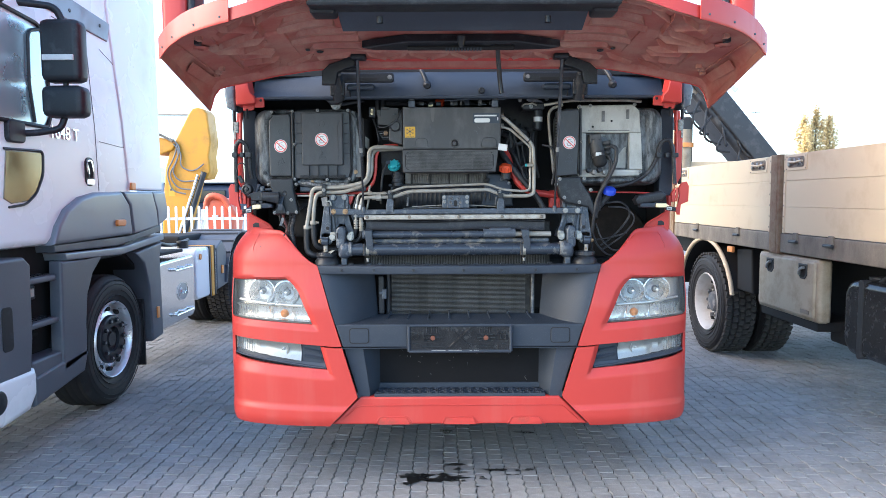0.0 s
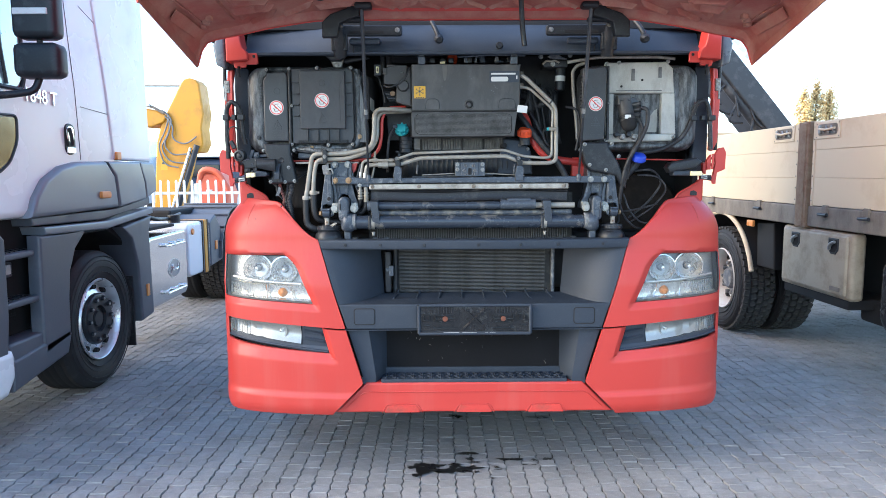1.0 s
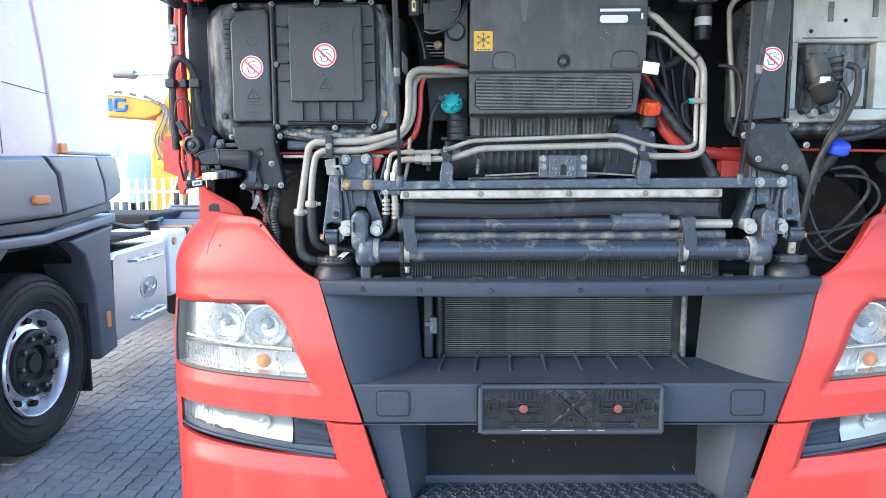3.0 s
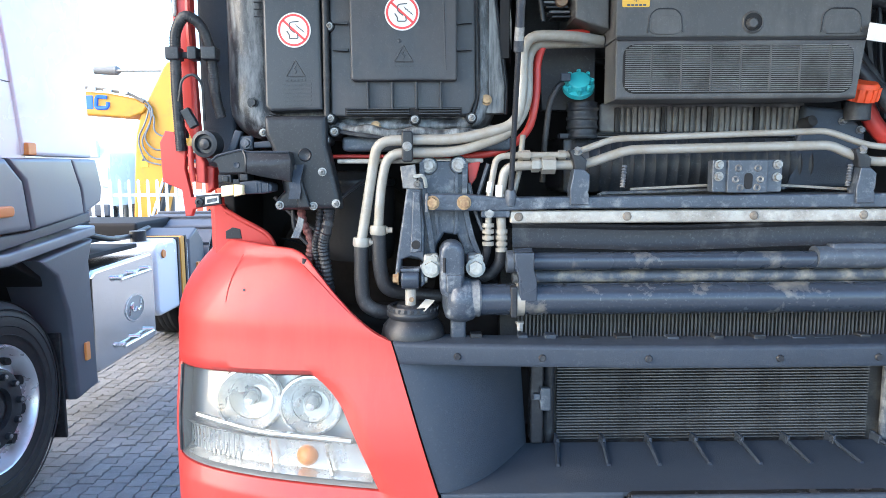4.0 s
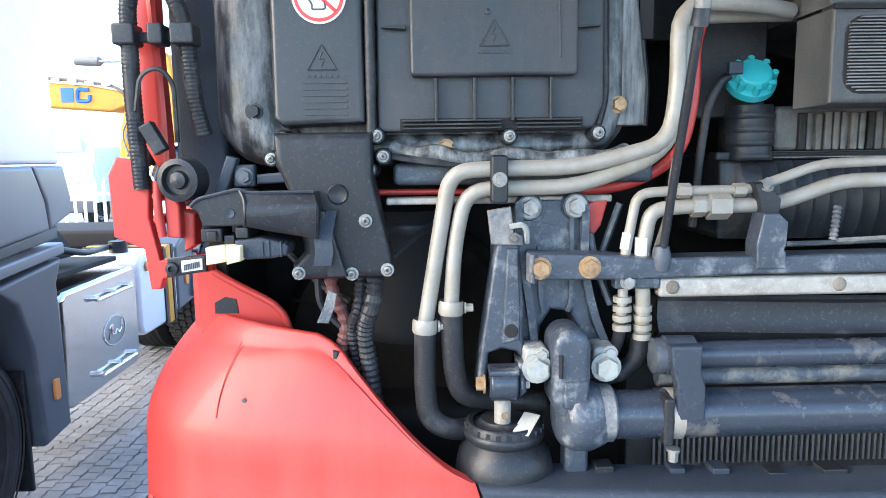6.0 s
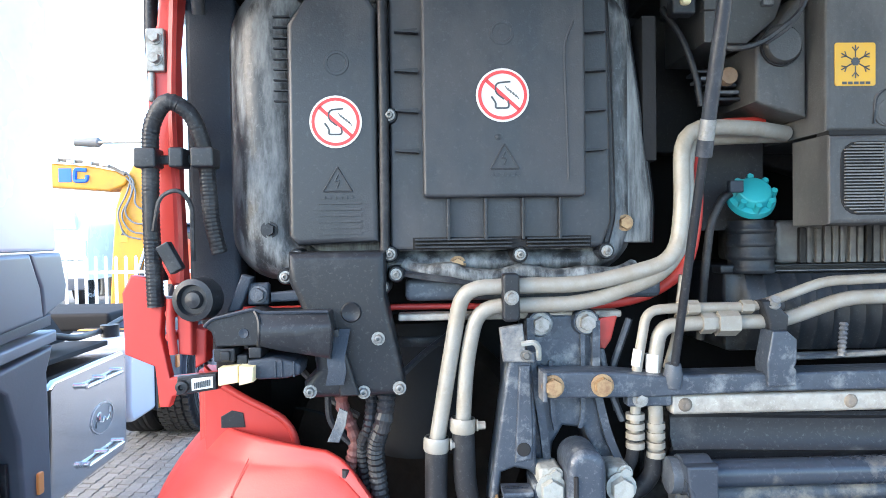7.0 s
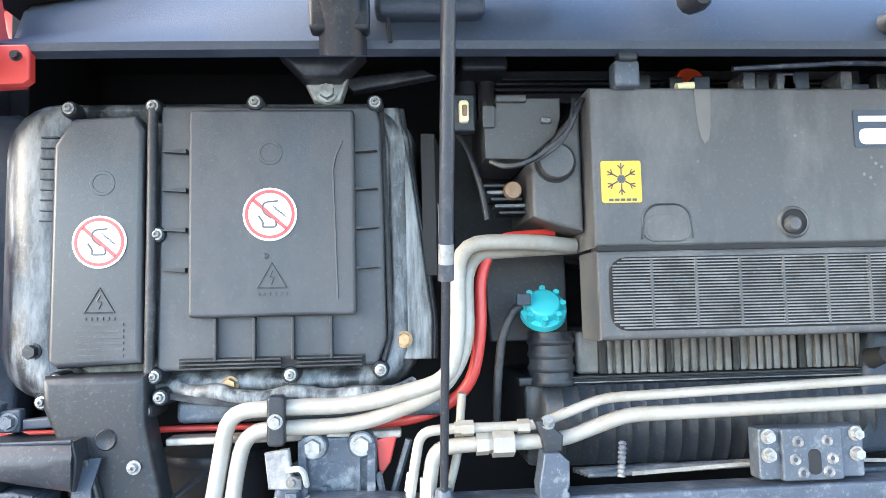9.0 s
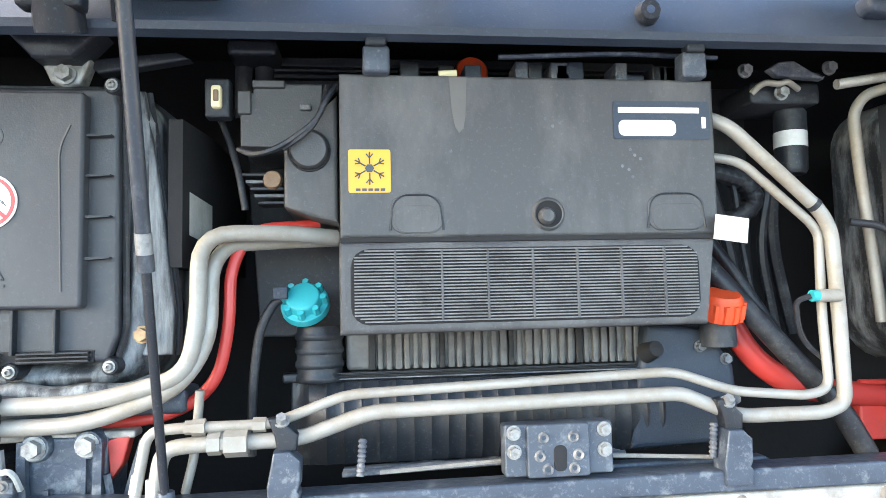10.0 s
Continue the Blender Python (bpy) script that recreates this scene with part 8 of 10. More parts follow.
part("duct_bracket", block(0.96, 1.08, 0.06, 0.12, 1.535, 1.56, 0.006), PLASTIC, d)
part("cream_plug", block(1.04, 1.095, 0.045, 0.07, 1.535, 1.556, 0.004), CREAM, d, "cream yellow plug")
part("top_pipe", tube([(0.46, 0.15, 2.085), (0.60, 0.15, 2.108), (0.90, 0.15, 2.108), (0.98, 0.15, 2.10)], 0.008, 0.03, 8), STRIP, truck)
part("inner_arch", spun([(0.0, 0.0), (0.20, 0.0), (0.22, -0.03), (0.22, -0.1)], (0.90, 0.40, 1.34), (0, -1, 0), 28), LINING, truck)
part("rust_bracket", block(0.50, 0.56, 0.20, 0.24, 1.535, 1.59, 0.004), RED_DARK, truck)
fil = part("air_filter", spun([(0, 0.09), (0.07, 0.085), (0.085, 0.06), (0.085, -0.10), (0.075, -0.12), (0, -0.12)], (-0.845, 0.30, 1.50), (0, 0, 1), 26), VOID, truck, "black cylindrical air filter housing")
part("filter_band", spun([(0.0855, 0.008), (0.088, 0.004), (0.088, -0.004), (0.0855, -0.008)], (-0.845, 0.30, 1.56), (0, 0, 1), 26), BLACK, fil)

# paper label on a dark inner wall beside the heater box
def prism(outline, z0, z1):
    bm = bmesh.new()
    lo, hi = [bm.verts.new((x, y, z0)) for x, y in outline], [bm.verts.new((x, y, z1)) for x, y in outline]
    bm.faces.new(lo[::-1])
    bm.faces.new(hi)
    for k in range(len(outline)):
        j = (k + 1) % len(outline)
        bm.faces.new((lo[k], lo[j], hi[j], hi[k]))
    return bm


inner = part("inner_wall", prism([(-0.525, 0.14), (-0.5065, 0.14), (-0.4900, 0.25), (-0.4900, 0.519), (-0.525, 0.519)], 1.82, 2.02), VOID, truck, "near-black inner wall")
bm = bmesh.new()
grid([[(-0.5030 + 0.0007, 0.16, 1.865), (-0.4910 + 0.0007, 0.24, 1.855)], [(-0.5030 + 0.0007, 0.16, 1.924), (-0.4910 + 0.0007, 0.24, 1.916)]], bm)
part("paper_label", thick(bm, 0.0006), BUFF, inner, "small greyed paper label")


# ---- the white truck alongside ----
white = thing("tractor_truck", (-3.85, 0.2, 0), "white tractor truck with grey side fairings and chrome box", "truck", "trucks parked in the yard")
FX = -2.62
bm = side_plate([(-0.35, 1.30), (-0.45, 1.9), (-0.30, 2.7), (0.0, 3.35), (0.4, 3.55), (1.95, 3.55), (2.0, 1.30)], FX, FX - 2.45, 0.05)
wcab = part("cab", bm, WHITE, white, "glossy white cab")
part("roof_fairing", side_plate([(0.3, 3.5), (0.9, 4.0), (1.9, 4.1), (2.0, 3.5)], FX - 0.1, FX - 2.3, 0.08), WHITE, white)
part("side_deflector", side_plate([(1.66, 3.02), (1.60, 3.45), (1.75, 3.95), (2.50, 3.95), (2.56, 1.668), (1.92, 1.668), (1.84, 2.2)], FX + 0.012, FX - 0.05, 0.02), WHITE, white, "white side deflector panel")
part("deflector_back", block(FX - 0.35, FX - 0.02, 1.95, 2.50, 1.70, 3.9, 0.02), WHITE, white)
part("visor_trim", side_plate([(0.30, 2.84), (1.66, 2.78), (1.70, 2.92), (0.2, 3.02)], FX + 0.014, FX - 0.02, 0.006), FAIRING, white, "grey plastic trim strip")
for y in (0.75, 1.15, 1.55):
    part("trim_screw", spun([(0, 0.004), (0.012, 0.004), (0.014, 0)], (FX + 0.014, y, 2.87), (1, 0, 0), 12), BLACK, white)
dw = part("door_window", side_plate([(-0.2, 2.06), (0.80, 2.06), (0.86, 2.12), (0.84, 2.61), (0.78, 2.66), (-0.05, 2.70)], FX + 0.008, FX - 0.01, 0.004), SKYGLASS, white, "door window coloured like the pale sky it reflects")
part("window_rubber", tube([(FX + 0.008, -0.1, 2.055), (FX + 0.008, 0.84, 2.055), (FX + 0.008, 0.87, 2.12), (FX + 0.008, 0.85, 2.63), (FX + 0.008, 0.77, 2.69), (FX + 0.008, 0.0, 2.74)], 0.014, 0.03, 6), RUBBER, dw)
part("window_bar", tube([(FX + 0.012, 0.70, 2.07), (FX + 0.012, 0.66, 2.3), (FX + 0.012, 0.67, 2.62), (FX + 0.012, 0.80, 2.66)], 0.012, 0.05, 6), RUBBER, dw)
part("kerb_window", side_plate([(0.38, 1.60), (0.45, 1.57), (0.60, 1.585), (0.70, 1.65), (0.76, 1.76), (0.78, 1.89), (0.42, 1.88)], FX + 0.006, FX - 0.01, 0.004), KERBGLASS, white, "dark kerb window with a warm reflection in its colour")
part("kerb_rubber", tube([(FX + 0.006, 0.40, 1.89), (FX + 0.006, 0.78, 1.90), (FX + 0.006, 0.77, 1.75), (FX + 0.006, 0.69, 1.63), (FX + 0.006, 0.58, 1.565), (FX + 0.006, 0.42, 1.55)], 0.008, 0.04, 6), RUBBER, white)
for pts in ([(1.36, 2.75), (1.40, 2.4), (1.44, 2.1), (1.46, 1.66)], [(1.36, 2.75), (0.95, 2.78)], [(1.88, 2.55), (1.86, 2.2), (1.90, 2.0), (1.50, 2.02)], [(1.55, 2.7), (1.78, 2.62), (1.86, 2.2)]):
    part("panel_gap", tube([(FX + 0.001, a, b) for a, b in pts], 0.0025, 0.05, 5), CHARCOAL, wcab)
hd = part("door_handle", side_plate(rounded(1.275, 1.40, 1.69, 1.895, 0.05), FX + 0.008, FX - 0.02, 0.008), BLACK, white, "black oval door handle")
part("handle_cup", side_plate(rounded(1.295, 1.38, 1.77, 1.88, 0.035), FX + 0.012, FX, 0.004), CHROME, hd)
part("handle_bar", tube([(FX + 0.022, 1.305, 1.865), (FX + 0.03, 1.315, 1.80), (FX + 0.022, 1.325, 1.75)], 0.012, 0.03, 8), BLACK, hd)
part("handle_lock", side_plate(rounded(1.29, 1.39, 1.70, 1.74, 0.01), FX + 0.012, FX, 0.003), CHROME, hd)
# model lettering on the door
cu = bpy.data.curves.new("badge", "FONT")
cu.body, cu.size, cu.extrude = "1848 T", 0.12, 0.004
tmp = new("badge_curve", cu)
me = bpy.data.meshes.new_from_object(tmp.evaluated_get(bpy.context.evaluated_depsgraph_get()))
bpy.data.objects.remove(tmp)
me.materials.clear()
me.materials.append(CHROME)
badge = new("badge", me)
badge.parent = white
badge.matrix_local = Matrix.Translation((FX + 0.006 + 3.85, 0.86 - 0.2, 1.995)) @ Matrix(((0, 0, 1, 0), (1, 0, 0, 0), (0, 1, 0, 0), (0, 0, 0, 1)))
badge["label"] = "raised chrome model number"
part("clearance_lamp", side_plate(rounded(1.93, 2.0, 1.67, 1.73, 0.01), FX + 0.03, FX, 0.006), AMBER, white, "amber marker lamp")
# mirrors
mi = part("door_mirror", block(-2.545, -2.30, 0.66, 0.80, 2.315, 2.695, 0.04), BLACK, white, "black main mirror above a wide-angle mirror")
part("mirror_strip", block(-2.52, -2.33, 0.652, 0.668, 2.44, 2.475, 0.004), LABEL, mi)
part("wide_mirror", block(-2.55, -2.29, 0.66, 0.80, 2.10, 2.295, 0.04), BLACK, mi)
part("mirror_rod", pole((-2.42, 0.73, 2.26), (-2.42, 0.73, 2.36), 0.016), BLACK, mi)
part("mirror_arm", tube([(-2.84, 0.5, 2.78), (-2.62, 0.62, 2.775), (-2.46, 0.72, 2.775), (-2.43, 0.74, 2.69)], 0.022, 0.05, 8), BLACK, mi)
part("mirror_arm", tube([(-2.44, 0.74, 2.11), (-2.46, 0.72, 2.03), (-2.58, 0.62, 1.995), (-2.66, 0.5, 1.99)], 0.020, 0.05, 8), BLACK, mi)
part("arm_foot", side_plate(rounded(0.42, 0.58, 1.93, 2.06, 0.03), FX + 0.03, FX - 0.01, 0.01), BLACK, mi)
part("arm_foot", side_plate(rounded(0.25, 0.45, 2.72, 2.86, 0.03), FX + 0.03, FX - 0.01, 0.01), BLACK, mi)
# grey wheel-arch fairing, in three pieces
part("arch_fairing", side_plate([(0.80, 1.30), (0.86, 1.42), (0.97, 1.53), (1.15, 1.61), (1.36, 1.645), (1.74, 1.655), (1.86, 1.55), (1.90, 1.315)], FX + 0.045, FX - 0.10, 0.03), FAIRING, white, "grey plastic wheel-arch fairing")
part("rear_fairing", side_plate([(1.755, 1.655), (2.28, 1.66), (2.36, 1.50), (2.38, 1.36), (1.915, 1.315), (1.87, 1.55)], FX + 0.045, FX - 0.10, 0.02), FAIRING, white)
part("end_fairing", side_plate([(2.29, 1.66), (2.55, 1.66), (2.60, 1.50), (2.58, 1.42), (2.39, 1.36), (2.37, 1.5)], FX + 0.04, FX - 0.10, 0.02), FAIRING, white)
part("side_marker", side_plate(rounded(1.60, 1.74, 1.39, 1.44, 0.02), FX + 0.065, FX, 0.008), AMBER, white, "amber side marker lamp")
part("sill_strip", side_plate([(0.86, 1.25), (1.70, 1.235), (2.50, 1.31), (2.5, 1.37), (1.9, 1.305), (0.85, 1.30)], FX + 0.01, FX - 0.2, 0.01), CHARCOAL, white)
part("sill_strip", side_plate([(0.95, 1.19), (1.72, 1.165), (2.5, 1.235), (2.5, 1.29), (1.72, 1.225), (0.93, 1.24)], FX + 0.035, FX - 0.2, 0.012), FAIRING, white)
# step column
ent = part("step_panel", side_plate([(0.86, 0.45), (1.16, 0.50), (1.17, 0.75), (1.20, 0.93), (1.28, 1.07), (1.40, 1.16), (1.60, 1.165), (0.88, 1.19)], FX + 0.03, FX - 0.05, 0.02), CHARCOAL, white, "charcoal entrance panel with steps")
part("front_column", side_plate([(-0.2, 0.55), (0.52, 0.55), (0.55, 0.75), (0.56, 1.20), (0.5, 1.25), (-0.2, 1.25)], FX + 0.03, FX - 0.4, 0.02), CHARCOAL, ent)
part("column_slot", side_plate(rounded(0.26, 0.36, 0.72, 0.98, 0.03), FX + 0.034, FX, 0.004), BLACK, ent)
part("lower_sill", side_plate([(0.55, 0.32), (1.12, 0.40), (1.17, 0.52), (1.15, 0.56), (0.56, 0.50)], FX + 0.03, FX - 0.3, 0.02), CHARCOAL, ent)
part("sill_filler", block(FX - 0.20, FX + 0.015, 0.545, 1.14, 0.42, 0.60, 0.02), CHARCOAL, ent)
part("step_back", block(FX - 0.32, FX - 0.28, 0.5, 0.95, 0.4, 1.25, 0.01), CHARCOAL, ent)
for z, y1 in ((1.11, 0.86), (0.83, 0.90), (0.53, 1.06)):
    stp = part("step", block(FX - 0.30, FX + 0.005, 0.53, y1, z - 0.04, z, 0.012), CHARCOAL, ent)
    lug = None
    for k in range(5):
        for j in range(7):
            if lug is None:
                lug = part("step_lug", block(FX - 0.26, FX - 0.235, 0.56, 0.585, z, z + 0.006, 0), BLACK, stp)
            else:
                o = new("step_lug", lug.data)
                o.parent, o.location = stp, (0.05 * k, 0.045 * j, 0)
sl = part("step_lamp", side_plate(rounded(0.62, 0.80, 0.955, 1.045, 0.012), FX - 0.10, FX - 0.28, 0.006), CHARCOAL, ent)
part("lamp_glass", side_plate(rounded(0.64, 0.78, 0.972, 1.03, 0.008), FX - 0.094, FX - 0.12, 0.004), LABEL, sl, "white step lamp")
part("step_pocket", side_plate(rounded(0.62, 0.84, 0.62, 0.74, 0.012), FX - 0.12, FX - 0.28, 0.006), BLACK, ent)
part("step_wall", block(FX - 0.30, FX - 0.13, 0.60, 0.90, 0.55, 1.08, 0.01), CHARCOAL, ent)
part("cab_underside", block(FX - 2.3, FX - 0.12, -0.2, 1.05, 0.45, 1.35, 0.02), VOID, white)
part("arch_liner", side_plate([(0.95, 0.6), (1.02, 0.9), (1.2, 1.15), (1.5, 1.28), (1.9, 1.28), (2.2, 1.15), (2.4, 0.9), (2.4, 0.4), (2.25, 0.4), (2.25, 0.85), (2.1, 1.03), (1.9, 1.14), (1.5, 1.14), (1.3, 1.02), (1.12, 0.8), (1.05, 0.6)], FX - 0.06, FX - 0.75, 0.01), VOID, white)
part("arch_back", block(FX - 0.9, FX - 0.75, 0.95, 2.4, 0.3, 1.3, 0.01), VOID, white)
part("fender_tail", side_plate([(1.95, 1.16), (2.10, 1.06), (2.18, 0.85), (2.22, 0.37), (2.44, 0.395), (2.42, 1.10), (2.48, 1.22)], FX + 0.03, FX - 0.25, 0.02), CHARCOAL, white, "charcoal wheel-arch tail")
part("mud_flap", block(FX - 0.40, FX - 0.02, 2.16, 2.18, 0.18, 0.75, 0.004), RUBBER, white)
part("tail_marker", side_plate(rounded(2.30, 2.345, 0.56, 0.66, 0.01), FX + 0.042, FX, 0.004), AMBER, white)
wb = part("bumper_corner", side_plate([(-0.4, 0.30), (0.25, 0.285), (0.50, 0.31), (0.58, 0.40), (0.585, 0.52), (0.56, 0.575), (-0.4, 0.60)], FX + 0.035, FX - 0.5, 0.05), WHITE, white, "white bumper corner")
part("fog_lamp", spun([(0, 0.01), (0.06, 0.012), (0.075, 0.0)], (FX + 0.03, 0.20, 0.45), (1, 0, 0), 20), BLACK, wb)
part("bumper_front", block(FX - 2.4, FX - 0.05, -0.45, 0.1, 0.30, 1.3, 0.05), CHARCOAL, white)
wheel(white, (-2.81, 1.69, 0.505), 1)
wheel(white, (-4.9, 1.69, 0.505), -1)
# chassis gear behind the cab
cb = part("chrome_box", side_plate([(2.66, 0.40), (2.66, 0.96), (2.72, 1.0), (3.52, 1.015), (3.57, 0.97), (3.56, 0.42), (3.5, 0.38), (2.72, 0.365)], -2.72, -3.25, 0.025), BOXSTEEL, white, "polished steel cover box with an oval badge plate")
ov = spun([(0, 0.004), (0.96, 0.004), (1.0, 0.0)], (0, 0, 0), (1, 0, 0), 32)
part("badge_oval", turned(ov, Matrix.Translation((-2.722, 3.22, 0.67)) @ Matrix.Diagonal((1, 0.155, 0.095, 1))), LAMPGREY, cb)
ov = spun([(0.86, 0.006), (0.93, 0.006), (0.93, 0.0)], (0, 0, 0), (1, 0, 0), 32)
part("badge_ring", turned(ov, Matrix.Translation((-2.720, 3.22, 0.67)) @ Matrix.Diagonal((1, 0.155, 0.095, 1))), CHROME, cb)
part("badge_script", tube([(-2.716, 3.13, 0.63), (-2.714, 3.15, 0.70), (-2.714, 3.19, 0.71), (-2.714, 3.17, 0.66), (-2.714, 3.215, 0.645), (-2.714, 3.235, 0.675), (-2.714, 3.26, 0.645), (-2.714, 3.30, 0.67), (-2.714, 3.315, 0.72), (-2.714, 3.30, 0.64)], 0.006, 0.01, 6), CHROME, cb)
for z in (0.90, 0.46):
    hr = part("handle_rail", pole((-2.690, 2.98, z), (-2.690, 3.42, z), 0.012, n=12), CHROME, cb, "bright steel rail")
    for y in (2.98, 3.20, 3.42):
        part("rail_post", pole((-2.725, y, z + 0.012), (-2.682, y, z + 0.012), 0.016, n=12), CHROME, hr)
tk = part("fuel_tank", side_plate(rounded(3.66, 4.32, 0.50, 1.06, 0.08), -2.74, -3.30, 0.03), WHITE, white, "white fuel tank with yellow and black straps")
part("tank_cap", pole((-2.95, 3.85, 1.05), (-2.95, 3.85, 1.14), 0.06, n=20), BLACK, tk)
part("tank_lamp", spun([(0, 0.01), (0.03, 0.01), (0.035, 0)], (-2.735, 3.78, 0.97), (1, 0, 0), 16), AMBER, tk)
for y, m_, w in ((4.08, BLACK, 0.02), (4.16, YELLOW, 0.04), (4.24, BLACK, 0.02)):
    part("strap", side_plate(rounded(y - w, y + w, 0.49, 1.07, 0.02), -2.73, -3.31, 0.004), m_, tk)
for x in (-3.35, -4.3):
    part("chassis_rail", block(x - 0.05, x + 0.05, 2.2, 7.0, 0.72, 0.98, 0.01), VOID, white)
part("catwalk", block(-3.2, -2.85, 2.6, 3.6, 1.04, 1.07, 0.005), VOID, white)
part("hose_stand", tube([(-3.0, 2.62, 1.1), (-2.95, 2.9, 1.22), (-2.9, 3.3, 1.13), (-3.0, 3.8, 1.1), (-3.1, 4.4, 1.12)], 0.02, 0.1, 8), RUBBER, white)
part("fifth_wheel", block(-4.1, -3.2, 4.4, 5.2, 1.02, 1.16, 0.03), VOID, white, "dark fifth wheel coupling")
part("fifth_wheel_ramp", plate([(-3.5, 1.12), (-3.3, 1.28), (-3.05, 1.27), (-2.95, 1.12)], 3.0, 3.3, 0.02), VOID, white)
rows = []
for k in range(15):
    a = math.pi * (0.02 + 0.96 * k / 14)
    rows.append([(x, 5.35 - 0.66 * math.cos(a), 0.54 + 0.64 * math.sin(a)) for x in (-2.74, -2.76, -3.4)])
fd = part("rear_fender", thick(grid(rows), 0.02), CHARCOAL, white, "ribbed charcoal rear mudguard")
for k in range(9):
    a = math.pi * (0.12 + 0.76 * k / 8)
    part("fender_rib", tube([(-2.735, 5.35 - 0.668 * math.cos(a), 0.54 + 0.648 * math.sin(a)), (-3.4, 5.35 - 0.668 * math.cos(a), 0.54 + 0.648 * math.sin(a))], 0.016, 0.01, 6), CHARCOAL, fd)
part("fender_skirt", side_plate([(4.42, 0.52), (4.42, 1.02), (4.62, 1.10), (4.78, 0.96), (4.80, 0.55)], -2.77, -3.3, 0.02), CHARCOAL, fd)
part("skirt_marker", side_plate(rounded(4.56, 4.62, 0.70, 0.80, 0.01), -2.755, -2.775, 0.004), AMBER, fd)
wheel(white, (-2.92, 5.35, 0.505), 1, lugs=True)
wheel(white, (-3.28, 5.35, 0.505), 1, hub=False)
wheel(white, (-4.8, 5.35, 0.505), -1)


# ---- the dropside truck with a crane ----
flat = thing("flatbed_truck", (3.8, 3.0, 0), "dropside truck with pale metal boards and a folded black crane", "truck", "trucks parked in the yard")
DX = 2.62


def board(y0, y1):
    b = part("dropside_board", block(DX, DX + 0.03, y0, y1, 1.302, 1.918, 0.006), BOARD, flat, "pale anodised dropside board")
    for k in range(3):
        z = 1.304 + 0.2045 * k
        part("plank", block(DX - 0.006, DX + 0.01, y0 + 0.012, y1 - 0.012, z, z + 0.2025, 0.002), BOARD, b)
    for y in (y0, y1 - 0.03):
        part("end_cap", block(DX - 0.012, DX + 0.035, y, y + 0.03, 1.30, 1.922, 0.004), BOARD, b)
        for k in range(7):
            part("rivet", spun([(0, 0.003), (0.005, 0.002), (0.006, 0)], (DX - 0.012, y + 0.015, 1.34 + 0.09 * k), (-1, 0, 0), 8), CAST, b)
    return b


def latch(b, y0, y1):
    """A recessed board latch in a riveted plate."""
    n = y1 - y0
    pl = part("latch_plate", block(DX - 0.012, DX, y0, y1, 1.79, 1.908, 0.002), BOARD, b)
    part("latch_well", side_plate(rounded(y0 + 0.03, y1 - 0.03, 1.812, 1.893, 0.025), DX - 0.0135, DX, 0.001), RAIL, pl)
    for k in range(3):
        part("latch_lip", tube([(DX - 0.016, y0 + n * (0.18 + 0.22 * k), 1.825 + 0.004 * k), (DX - 0.024, y0 + n * (0.25 + 0.22 * k), 1.852), (DX - 0.018, y0 + n * (0.33 + 0.22 * k), 1.876)], 0.007, 0.02, 6), ZINC, pl)
    part("latch_lever", tube([(DX - 0.022, y0 + 0.05, 1.858), (DX - 0.03, (y0 + y1) / 2, 1.848), (DX - 0.022, y1 - 0.05, 1.862)], 0.009, 0.03, 8), BOARD, pl)
    part("latch_hook", block(DX - 0.03, DX - 0.01, y1 - 0.085, y1 - 0.055, 1.825, 1.885, 0.004), ZINC, pl)
    part("latch_shade", side_plate(rounded(y0 + 0.05, y0 + n * 0.45, 1.822, 1.842, 0.008), DX - 0.0150, DX, 0.001), CRANE, pl)
    for y in (y0 + 0.014, y1 - 0.014):
        for z in (1.802, 1.896):
            part("rivet", spun([(0, 0.003), (0.004, 0.002), (0.005, 0)], (DX - 0.012, y, z), (-1, 0, 0), 8), CAST, pl)


b = board(-1.6, 1.83)
latch(b, 1.50, 1.80)
b = board(2.03, 4.30)
latch(b, 2.10, 2.42)
latch(b, 3.9, 4.2)
board(4.45, 6.2)
for y in (1.93, 4.38):
    po = part("stake_post", block(DX - 0.03, DX + 0.06, y - 0.075, y + 0.075, 1.13, 1.925, 0.008), RUST, flat, "rusty steel stake post")
    part("post_face", block(DX - 0.036, DX - 0.02, y - 0.045, y + 0.045, 1.14, 1.915, 0.006), RUST, po)
part("bed_rail", block(DX - 0.01, DX + 0.12, -1.6, 6.2, 1.145, 1.298, 0.010), RAIL, flat, "grimy steel bed rail with streaks")
part("bed_floor", block(DX + 0.02, 5.0, -1.6, 6.2, 1.22, 1.30, 0.01), RAIL, flat)
part("far_board", block(5.0, 5.03, -1.6, 6.2, 1.30, 1.92, 0.006), BOARD, flat)
part("headboard", block(DX + 0.05, 5.0, 6.15, 6.2, 1.30, 2.1, 0.01), BOARD, flat)
for y in (0.45, 1.15, 1.62, 2.62, 3.6, 4.6):
    h = part("board_hinge", block(DX - 0.022, DX + 0.02, y - 0.03, y + 0.03, 1.235, 1.312, 0.005), RAIL, flat, "grimy board hinge")
    part("hinge_pin", pole((DX - 0.03, y - 0.045, 1.245), (DX - 0.03, y + 0.06, 1.243), 0.012, n=8), CRANE, h)
part("marker_lamp", block(DX - 0.03, DX, 2.70, 2.81, 1.075, 1.13, 0.008), AMBER, flat, "amber side marker lamp")
tb = part("toolbox", block(DX - 0.005, DX + 0.10, 1.29, 2.22, 0.665, 1.135, 0.03), TOOLBOX, flat, "dirty grey toolbox with two latches")
part("box_lid", block(DX - 0.022, DX + 0.02, 1.33, 2.18, 0.69, 1.115, 0.035), TOOLBOX, tb)
